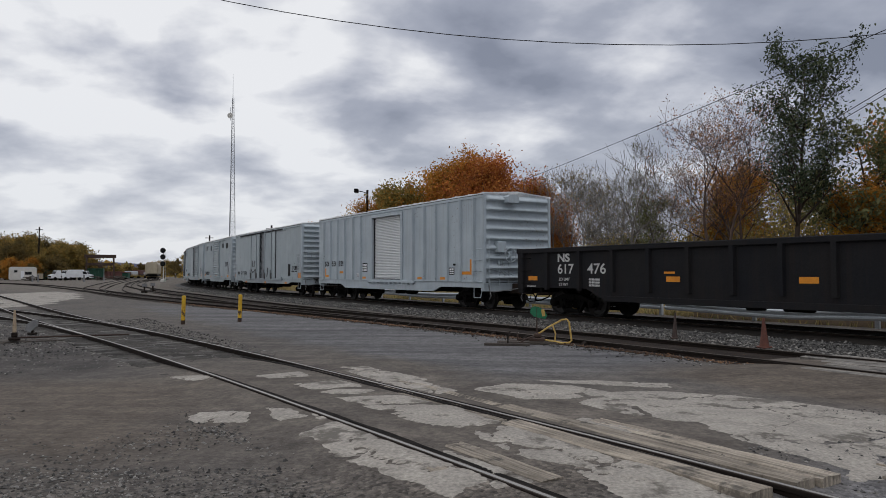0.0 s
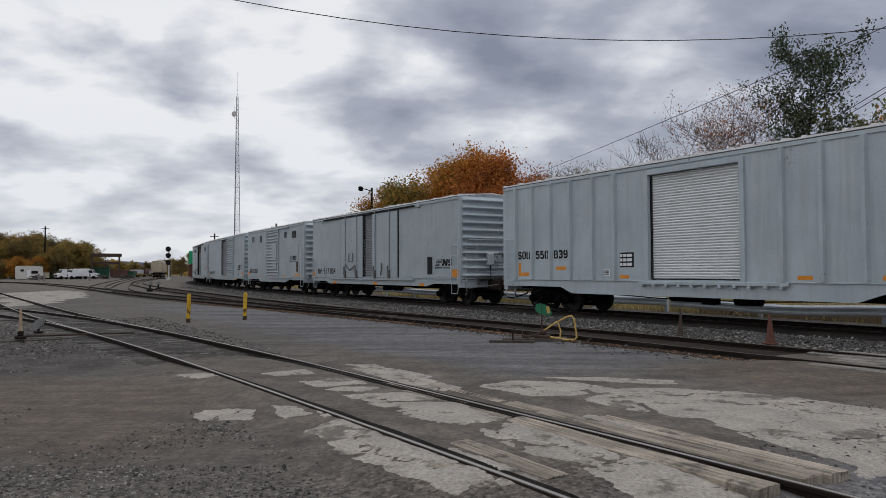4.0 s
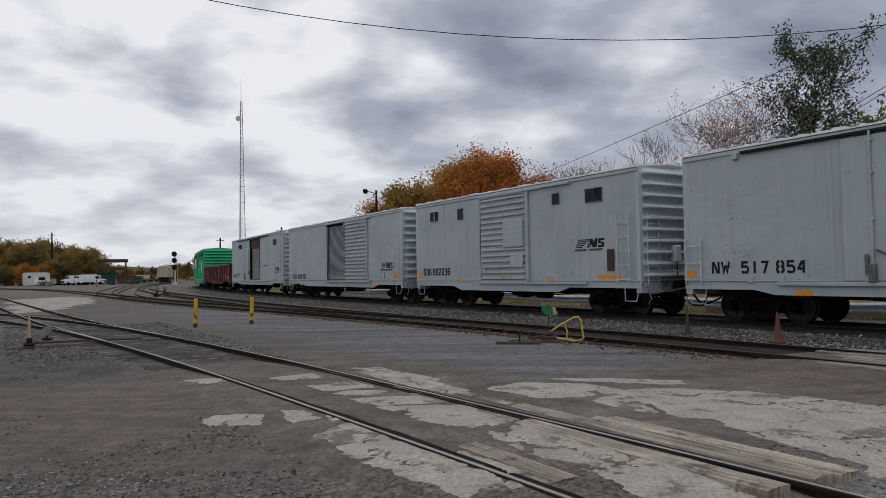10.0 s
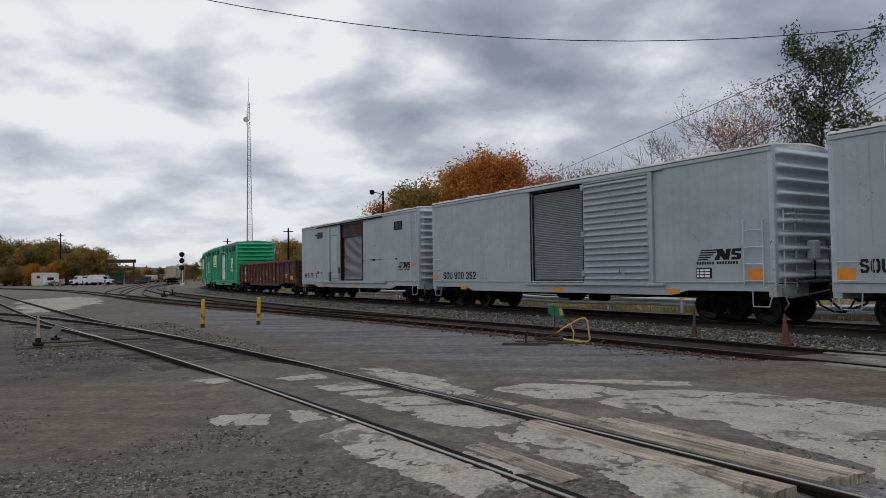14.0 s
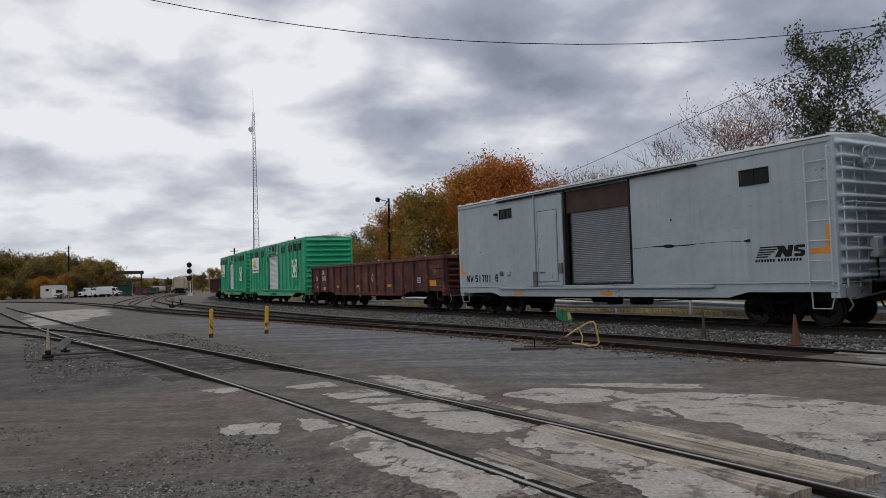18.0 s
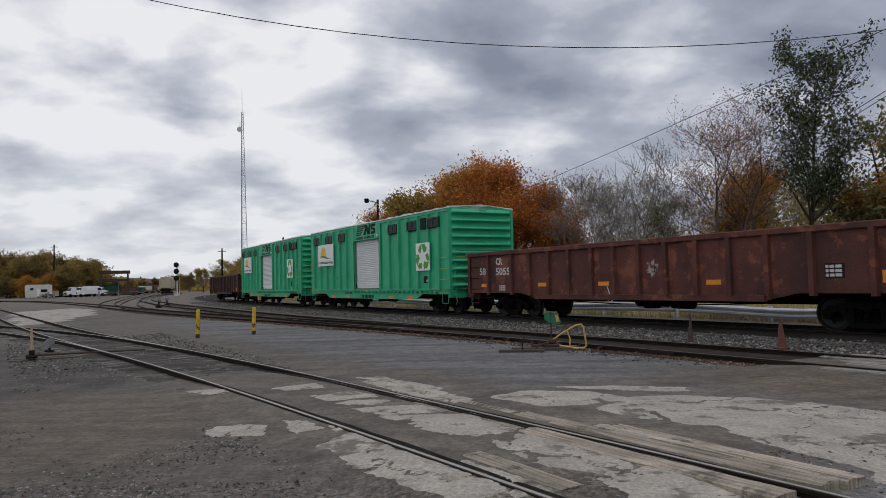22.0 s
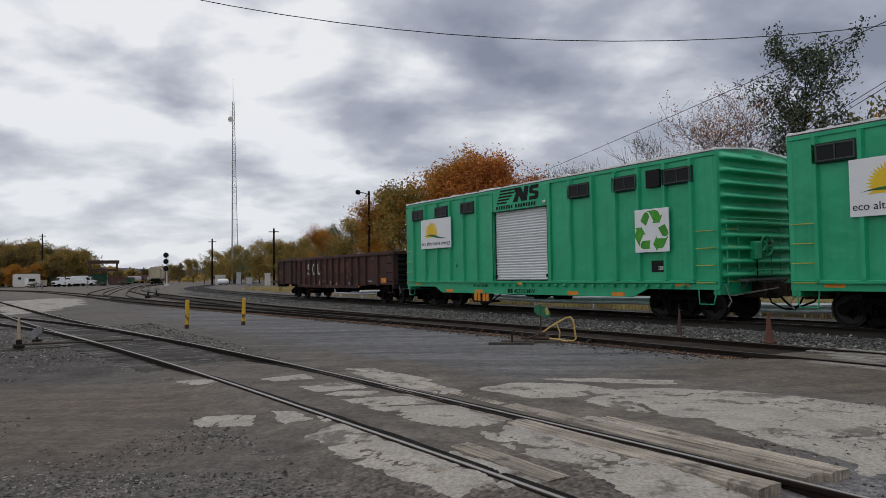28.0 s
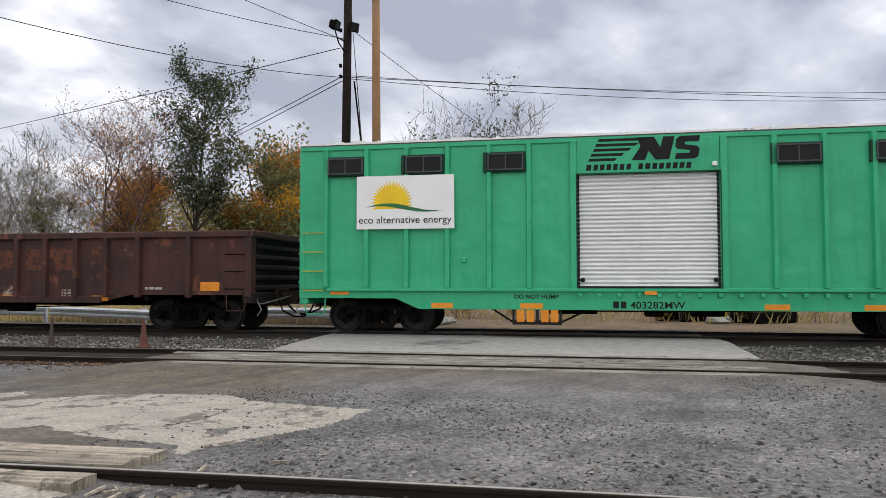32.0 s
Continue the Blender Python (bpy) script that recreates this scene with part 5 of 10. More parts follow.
def add_coupler(car, x, sx, reach):
    """Draft gear, shank and knuckle out to the middle of the gap, with hose, glad hand and uncoupling lever."""
    e = x + sx * reach
    g = Geo()
    g.box(x, e - sx * 0.2, -0.10, 0.10, 0.73, 0.93, 0.02)
    g.prism([(e - sx * 0.3, -0.15), (e - sx * 0.02, -0.19), (e + sx * 0.07, -0.05), (e - sx * 0.03, 0.03), (e, 0.15), (e - sx * 0.3, 0.16)], 0.66, 1.0, "z")
    part("coupler", g, COUPLER_RUST, car, "dark rusty cast steel knuckle coupler")
    g = Geo().box(x - sx * 0.3, x + sx * max(0.06, reach - 0.55), -0.30, 0.30, 0.62, 1.02, 0.03).box(x + sx * max(0.0, reach - 0.62), x + sx * max(0.08, reach - 0.5), -0.36, 0.36, 0.60, 1.06, 0.02)
    part("draft_gear", g, COUPLER_RUST, car, "grimy brown draft gear housing")
    h = Geo()
    h.tube([(e - sx * 0.55, 0.28, 0.72), (e - sx * 0.4, 0.3, 0.52), (e - sx * 0.15, 0.15, 0.40), (e, 0.05, 0.38)], 0.028, 6)
    h.tube([(e - sx * 0.5, -0.30, 0.74), (e - sx * 0.38, -0.32, 0.50), (e - sx * 0.15, -0.16, 0.34), (e, -0.05, 0.33)], 0.024, 6)
    part("air_hose", h, TRUCK_BLACK, car)
    c = Geo()
    c.tube([(x + sx * 0.02, -1.42, 1.0), (x + sx * 0.1, -1.42, 0.72), (x + sx * 0.16, -1.30, 0.70), (x + sx * 0.2, -0.7, 0.76), (x + sx * reach * 0.7, -0.14, 0.88)], 0.018, 6)
    c.tube([(x + sx * 0.1, -1.42, 0.74), (x + sx * 0.2, -1.44, 0.56), (x + sx * 0.1, -1.45, 0.42)], 0.016, 6)
    part("uncoupling_lever", c, DULL_GREY, car)


def end_gear(car, x, sx, paint, rail_z=2.7):
    """What hangs on a car's end: crossover step, handrail, far ladder, air pipe and retainer, brake housing and chain."""
    step = Geo().box(x + sx * 0.02, x + sx * 0.34, -0.95, 0.95, 1.08, 1.11)
    for i in range(9):
        step.box(x + sx * 0.03, x + sx * 0.33, -0.92 + i * 0.22, -0.88 + i * 0.22, 1.05, 1.125)
    part("crossover_step", step, SOOTY_STEEL, car, "sooty steel grating step")
    for y in (-0.8, 0.8):
        part("step_brace", Geo().tube([(x, y, 0.82), (x + sx * 0.28, y, 1.06)], 0.02, 5), SOOTY_STEEL, car)
    part("end_handrail", Geo().tube([(x, -1.34, rail_z), (x + sx * 0.2, -1.34, rail_z), (x + sx * 0.2, 1.34, rail_z), (x, 1.34, rail_z)], 0.017, 6), paint, car)
    part("end_handrail", Geo().tube([(x, -0.5, 1.35), (x + sx * 0.19, -0.5, 1.35), (x + sx * 0.19, 1.0, 1.35), (x, 1.0, 1.35)], 0.016, 6), paint, car)
    ladder(car, 0.95, 1.42, 0.95, rail_z, x, paint, end=True, step=0.44)
    part("brake_housing", Geo().box(x + sx * 0.03, x + sx * 0.24, -0.42, -0.12, 1.62, 2.12, 0.04), paint, car)
    part("brake_chain", Geo().tube([(x + sx * 0.16, -0.27, 1.62), (x + sx * 0.15, -0.25, 1.2), (x + sx * 0.1, -0.24, 0.8)], 0.02, 5), TRUCK_BLACK, car)
    part("retainer_pipe", Geo().tube([(x + sx * 0.13, 0.42, 2.0), (x + sx * 0.15, 0.42, 1.3), (x + sx * 0.12, 0.36, 0.9)], 0.014, 5), SOOTY_STEEL, car)
    part("retainer_valve", Geo().box(x + sx * 0.08, x + sx * 0.2, 0.36, 0.5, 1.98, 2.14, 0.02), SOOTY_STEEL, car)
    row = Geo().lathe([(0.0, -0.02), (0.016, -0.012), (0.018, 0.0)], 6, "y").mesh("rivet", paint)
    for i in range(22):
        part("rivet", row, None, car, at=pose(x - sx * 0.05, -Y0 - 0.009, FLOOR + 0.1 + i * (EAVE - FLOOR - 0.2) / 21))


def frame_rect(g, x0, x1, z0, z1, y, w, d):
    g.box(x0 - w, x0, y - d, y, z0 - w, z1 + w, 0.004).box(x1, x1 + w, y - d, y, z0 - w, z1 + w, 0.004)
    g.box(x0, x1, y - d, y, z0 - w, z0, 0.004).box(x0, x1, y - d, y, z1, z1 + w, 0.004)


def ladder(car, x0, x1, z0, z1, y, material, rung=None, label="", step=0.4, rails=True, end=False):
    """Grab irons on a side (face -y) or, with end, on an end (face +-x at x = y)."""
    def P(a, d, z):
        return (y + d * (1 if y > 0 else -1), a, z) if end else (a, y - d, z)
    if rails:
        for a in (x0, x1):
            part("ladder_rail", Geo().tube([P(a, 0.0, z0), P(a, 0.07, z0 + 0.02), P(a, 0.07, z1 - 0.02), P(a, 0.0, z1)], 0.018, 6), material, car, label)
    z = z0 + 0.12
    while z < z1 - 0.05:
        part("ladder_rung", Geo().tube([P(x0, 0.0 if not rails else 0.06, z), P(x0, 0.075, z), P(x1, 0.075, z), P(x1, 0.0 if not rails else 0.06, z)], 0.014, 6), rung or material, car, "" if rails else label)
        z += step


def stirrup(car, x0, x1, y, z0, material):
    g = Geo()
    g.tube([(x0, y, z0), (x0 + (x1 - x0) * 0.18, y - 0.02, z0 - 0.38), (x1 - (x1 - x0) * 0.05, y - 0.02, z0 - 0.38), (x1, y, z0 + 0.02)], 0.018, 6)
    part("stirrup_step", g, material, car)


def decal(car, name, x0, x1, z0, z1, y, material, label="", t=0.004):
    part(name, Geo().box(x0, x1, y - t, y + 0.002, z0, z1), material, car, label)


def roll_door(car, x0, x1, z0, z1, y, material, pitch=0.075, label=""):
    """A roll-up door of rounded slats."""
    g = Geo()
    rows = []
    z = z0
    while z < z1 - 0.001:
        zt = min(z1, z + pitch)
        for k, d in ((0.0, 0.0), (0.15, 0.0), (0.22, 0.034), (0.5, 0.046), (0.86, 0.034), (0.92, 0.0)):
            zz = z + (zt - z) * k
            rows.append([(x0, y - d, zz), (x1, y - d, zz)])
        z = zt
    rows.append([(x0, y, z1), (x1, y, z1)])
    g.sheet(rows)
    # black strips at sides and foot paint the shade of the door's recess
    for a, b, c_, d in ((x0, x0 + 0.055, z0, z1), (x1 - 0.055, x1, z0, z1), (x0, x1, z0, z0 + 0.05)):
        part("door_seal", Geo().box(a, b, y - 0.045, y - 0.004, c_, d), INK, car)
    return part("roll_door", g, material, car, label)


def ribbed_door(car, x0, x1, z0, z1, y, material, ribs=14, label="", flat=None):
    g = Geo()
    rows = []
    for i in range(ribs):
        z = z0 + (z1 - z0) * i / ribs
        p = (z1 - z0) / ribs
        for k, d in ((0.0, 0.012), (0.26, 0.012), (0.36, 0.075), (0.46, 0.105), (0.58, 0.10), (0.74, 0.055), (0.9, 0.014)):
            rows.append([(x0, y - 0.02, z + p * k), (x0 + 0.05, y - 0.02, z + p * k), (x0 + 0.11, y - d, z + p * k), (x1 - 0.11, y - d, z + p * k), (x1 - 0.05, y - 0.02, z + p * k), (x1, y - 0.02, z + p * k)])
    g.sheet(rows)
    g.box(x0, x1, y - 0.05, y + 0.02, z0 - 0.06, z0, 0.008).box(x0, x1, y - 0.05, y + 0.02, z1, z1 + 0.06, 0.008)
    d = part("sliding_door", g, material, car, label)
    for a in (x0 - 0.025, x1):
        part("door_gap", Geo().box(a, a + 0.025, y - 0.03, y + 0.02, z0 - 0.06, z1 + 0.06), INK, car)
    if flat:
        part("door_patch_plate", Geo().box(flat[0], flat[1], y - 0.10, y - 0.03, flat[2], flat[3], 0.004), material, d)
    return d


def window_unit(car, x0, x1, z0, z1, y, frame_material, panes=2, broken=False):
    g = Geo()
    frame_rect(g, x0, x1, z0, z1, y, 0.032, 0.035)
    w = part("window", g, frame_material, car, "small window with a broken pane" if broken else "small dark window in a metal frame")
    step = (x1 - x0) / panes
    for i in range(panes):
        a, b = x0 + i * step + 0.012, x0 + (i + 1) * step - 0.012
        if broken and i == panes - 1:
            part("pane", Geo().prism([(a, z0), (b, z0), (b, z0 + 0.1), (a + 0.12, z0 + 0.07), (a + 0.05, z1 - 0.05), (a, z1)], y - 0.012, y - 0.006), GLASS_DARK, w)
            part("window_recess", Geo().box(a, b, y - 0.003, y + 0.006, z0, z1), INK, w)
        else:
            part("pane", Geo().box(a, b, y - 0.012, y - 0.004, z0, z1), GLASS_DARK, w)
        if i:
            part("mullion", Geo().box(x0 + i * step - 0.012, x0 + i * step + 0.012, y - 0.03, y - 0.002, z0, z1), frame_material, w)


def rail_logo(car, x0, z0, w, y, material, words=True):
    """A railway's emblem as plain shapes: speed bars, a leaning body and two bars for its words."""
    h = w * 0.30
    g = Geo()
    for i in range(5):
        z = z0 + h * (0.28 + 0.15 * i)
        a = x0 + w * (0.02 + 0.022 * i)
        g.prism([(a, z), (a + w * (0.24 + 0.04 * i), z), (a + w * (0.26 + 0.045 * i), z + h * 0.085), (a + w * 0.012, z + h * 0.085)], y - 0.004, y + 0.002)
    a = x0 + w * 0.44
    g.prism([(a + w * p, z0 + h * q) for p, q in ((-0.03, 0.28), (0.09, 0.28), (0.12, 0.56), (0.18, 0.28), (0.30, 0.28), (0.35, 0.98), (0.25, 0.98), (0.225, 0.66), (0.17, 0.98), (0.02, 0.98), (0.05, 0.70), (0.0, 0.44))], y - 0.004, y + 0.002)
    b = x0 + w * 0.79
    g.prism([(b + w * p, z0 + h * q) for p, q in ((0.0, 0.28), (0.17, 0.28), (0.20, 0.34), (0.215, 0.56), (0.195, 0.66), (0.085, 0.72), (0.09, 0.80), (0.21, 0.80), (0.22, 0.98), (0.05, 0.98), (0.015, 0.90), (0.005, 0.66), (0.02, 0.59), (0.13, 0.54), (0.125, 0.46), (0.01, 0.46))], y - 0.004, y + 0.002)
    if words:
        x = x0
        for k in (0.055, 0.05, 0.05, 0.05, 0.05, 0.05, 0.05, 0.0, 0.05, 0.055, 0.05, 0.05, 0.05, 0.05, 0.05, 0.05):
            if k:
                g.prism([(x, z0), (x + w * k * 0.8, z0), (x + w * k * 0.95, z0 + h * 0.18), (x + w * k * 0.15, z0 + h * 0.18)], y - 0.004, y + 0.002)
            x += w * (k if k else 0.04) * 1.18
    part("painted_emblem", g, material, car, "black painted railway emblem")


def tag_block(car, x0, z0, w, h, y, material, plate=None):
    """A stencilled data block whose writing is too small to read."""
    if plate:
        decal(car, "data_plate", x0 - 0.02, x0 + w + 0.02, z0 - 0.02, z0 + h + 0.02, y, plate, t=0.003)
    g = Geo()
    for r in range(3):
        z = z0 + h * (0.06 + r * 0.33)
        x = x0
        k = 0
        while x < x0 + w * 0.95:
            d = w * (0.16 + 0.1 * ((k * 7 + r * 3) % 3))
            g.box(x, min(x0 + w, x + d), y - 0.006, y, z, z + h * 0.22)
            x += d + w * 0.06
            k += 1
    part("stencil_block", g, material, car)


def car_end(car, x, sx, z0, z1, material, ribs=9, hy=Y0 - 0.02, roof=0.16):
    """A pressed steel end with tapered horizontal ribs, closed by a gable under the roof."""
    g = Geo()
    rows = []
    top = z1
    ys = [-hy, -hy + 0.10, -hy + 0.22, -0.4, 0.4, hy - 0.22, hy - 0.10, hy]
    for i in range(ribs):
        p = (top - z0) / ribs
        z = z0 + p * i
        for k, d in ((0.0, 0.0), (0.20, 0.0), (0.29, 0.04), (0.35, 0.12), (0.43, 0.18), (0.53, 0.185), (0.66, 0.13), (0.80, 0.05), (0.92, 0.004)):
            rows.append([(x + sx * d * (0.0 if j in (0, 1, 6, 7) else (0.85 if j in (2, 5) else 1.0)), yy, z + p * k) for j, yy in enumerate(ys)])
    rows.append([(x, yy, top) for yy in ys])
    rows.append([(x, yy, top + roof * (1 - abs(yy) / hy) + 0.02) for yy in ys])
    g.sheet(rows)
    part("end_wall", g, material, car, "ribbed pressed steel end", smooth=True)
    for sy in (-1, 1):
        part("corner_post", Geo().box(x - sx * 0.10, x + sx * 0.03, sy * (hy - 0.10), sy * (hy + 0.03), z0 - 0.2, z1, 0.012), material, car)
    e = Geo()
    e.box(x - sx * 0.18, x + sx * 0.03, -hy, hy, z0 - 0.34, z0 - 0.02, 0.012)
    part("end_sill", e, material, car)


def brake_wheel(car, x, sx, y, z, material):
    g = Geo()
    ring_pts = [(x + sx * 0.22, y + 0.27 * math.cos(a * math.pi / 10), z + 0.27 * math.sin(a * math.pi / 10)) for a in range(21)]
    g.tube(ring_pts, 0.02, 6)
    for a in range(5):
        t = a * 2 * math.pi / 5
        g.tube([(x + sx * 0.18, y, z), (x + sx * 0.22, y + 0.26 * math.cos(t), z + 0.26 * math.sin(t))], 0.014, 5)
    g.box(x, x + sx * 0.18, y - 0.10, y + 0.10, z - 0.14, z + 0.14, 0.02)
    g.tube([(x + sx * 0.1, y, z - 0.1), (x + sx * 0.1, y, 0.9)], 0.012, 5)
    part("brake_wheel", g, material, car, "hand brake wheel and chain on the end")


def box_roof(car, L, z, material, overhang=0.04, hump=0.16, lumps=True):
    """A low-pitched sheet roof with raised seams and flakes of loose coating along its edge."""
    o = overhang
    rows = []
    n = int(L / 0.25)
    for i in range(n + 1):
        x = -L / 2 + L * i / n
        w = 0.012 * noise.noise((x * 1.7, z, L)) + (0.010 if i % 2 else 0)
        rows.append([(x, y_, z + h + (w if k in (1, 2, 4, 5) else 0)) for k, (y_, h) in enumerate(((-Y0 - o, 0), (-Y0 - o, 0.04), (-0.75, hump * 0.6), (0, hump), (0.75, hump * 0.6), (Y0 + o, 0.04), (Y0 + o, 0)))])
    g = Geo().sheet(rows)
    m = len(g.v)
    g.f += [tuple(range(7)), tuple(range(m - 1, m - 8, -1))]
    roof = part("roof", g, material, car, "chalky white seamed roof")
    n = int(L / 0.9)
    p2 = [(-Y0 - o + 0.03, z + 0.02), (-Y0 - o + 0.03, z + 0.075), (-0.75, z + hump * 0.6 + 0.035), (0, z + hump + 0.035), (0.75, z + hump * 0.6 + 0.035), (Y0 + o - 0.03, z + 0.075), (Y0 + o - 0.03, z + 0.02)]
    seam = Geo().prism(p2, -0.035, 0.035, "x").mesh("roof_seam", material)
    for i in range(n + 1):
        part("roof_seam", seam, None, roof, at=pose(-L / 2 + 0.04 + i * (L - 0.08) / n, 0, 0))
    if lumps:
        kinds = []
        for k in range(3):
            w, h = (0.2, 0.34, 0.5)[k], (0.035, 0.05, 0.06)[k]
            kinds.append(Geo().prism([(0, 0), (w * 0.2, h), (w * 0.7, h * 0.8), (w, 0)], -Y0 - o + 0.01, -Y0 + 0.12).mesh("coating_flake", material))
        for i in range(int(L / 0.8)):
            part("coating_flake", kinds[random.randrange(3)], None, roof, at=pose(random.uniform(-L / 2 + 0.2, L / 2 - 0.7), 0, z + 0.03))


def under_gear(car, L, y, x0):
    """Centre sill, cross bearers, air reservoir, valve, brake cylinder and brake rod."""
    part("centre_sill", Geo().box(-L / 2 + 0.2, L / 2 - 0.2, -0.3, 0.3, 0.6, 0.99, 0.02), TRUCK_BLACK, car)
    me = Geo().box(-0.06, 0.06, -y, y, 0.77, 0.98, 0.01).mesh("cross_bearer", TRUCK_BLACK)
    for i in range(9):
        part("cross_bearer", me, None, car, at=pose(-L / 2 + 1.0 + i * (L - 2.0) / 8, 0, 0))
    part("air_reservoir", Geo().cyl((x0 - 1.2, 0.5, 0.62), (x0, 0.5, 0.62), 0.2, n=14), TRUCK_BLACK, car)
    part("brake_cylinder", Geo().cyl((1.0, -0.95, 0.6), (1.7, -0.95, 0.6), 0.15, n=12), TRUCK_BLACK, car)
    part("control_valve", Geo().box(0.0, 0.4, -1.1, -0.75, 0.45, 0.76, 0.03), TRUCK_BLACK, car)
    part("brake_rod", Geo().tube([(-L / 2 + 2.5, -0.7, 0.7), (-1.5, -0.85, 0.56), (1.5, -0.85, 0.56), (L / 2 - 2.5, -0.7, 0.7)], 0.018, 6), TRUCK_BLACK, car)


def side_sill(car, L, zt, z_end, z_mid, x_slope, material, y=Y0, door=None):
    """Side sill plates, deeper between the trucks."""
    for sy in (-1, 1):
        a, b = L / 2, x_slope
        g = Geo().prism([(-a, zt), (a, zt), (a, z_end), (b + 0.55, z_end), (b, z_mid), (-b, z_mid), (-b - 0.55, z_end), (-a, z_end)], sy * (y + 0.012), sy * (y - 0.05))
        part("side_sill", g, material, car)
        part("sill_lip", Geo().box(-a, a, sy * (y + 0.012), sy * (y + 0.045), zt - 0.012, zt + 0.022, 0.006), material, car)
    under_gear(car, L, y - 0.05, -1.0)


def box_shell(car, L, z0, z1, material, openings, y=Y0, thick=0.05):
    """Side walls with real door openings; openings = [(x0, x1, z0, z1)] on the near side."""
    for sy in (-1, 1):
        ops = openings if sy < 0 else []
        g = Geo()
        x = -L / 2
        for a, b, c, d in sorted(ops):
            g.box(x, a, sy * y, sy * (y - thick), z0, z1)
            g.box(a, b, sy * y, sy * (y - thick), d, z1)
            if c > z0:
                g.box(a, b, sy * y, sy * (y - thick), z0, c)
            x = b
        g.box(x, L / 2, sy * y, sy * (y - thick), z0, z1)
        part("side_wall", g, material, car)
    part("floor", Geo().box(-L / 2, L / 2, -y + 0.06, y - 0.06, z0 - 0.06, z0), TRUCK_BLACK, car)


def posts(car, xs, z0, z1, material, y=Y0, w=0.09, d=0.10):
    """Side posts, one mesh each, sharing data; same on both sides."""
    me = Geo().prism([(-w / 2 - 0.03, 0), (w / 2 + 0.03, 0), (w / 2, -d), (-w / 2, -d)], z0, z1, "z").mesh("side_post", material)
    for x in xs:
        part("side_post", me, None, car, at=pose(x, -y, 0))
        part("side_post", me, None, car, at=pose(x, y, 0, 0, 0, 180))


def finish_car(car, L, material, truck_in=1.72, sill_z=0.86):
    for sx in (-1, 1):
        add_truck(car, sx * (L / 2 - truck_in))
        stirrup(car, sx * (L / 2 - 0.06), sx * (L / 2 - 0.62), -Y0 + 0.02, sill_z, material)
    return car


EAVE, FLOOR = 4.42, 1.06

CARS = []


def car_root(name, label, category, u, L):
    c = thing(name, label, category, group="train cars")
    CARS.append((c, u, L))
    return c


def roof_rail(car, L, material, z=EAVE):
    for sy in (-1, 1):
        part("roof_rail", Geo().box(-L / 2, L / 2, sy * (Y0 + 0.035), sy * (Y0 - 0.05), z - 0.13, z - 0.028, 0.01), material, car)
        # dark strip below the roof edge draws the eave's shadow line
        part("roof_joint", Geo().box(-L / 2, L / 2, sy * (Y0 + 0.022), sy * (Y0 - 0.05), z - 0.028, z + 0.002), SOOTY_STEEL, car)


def refl(car, xs, z, w=0.28, h=0.10, y=-Y0):
    for x in xs:
        decal(car, "reflector", x - w / 2, x + w / 2, z - h / 2, z + h / 2, y, ORANGE, "orange reflective strip")


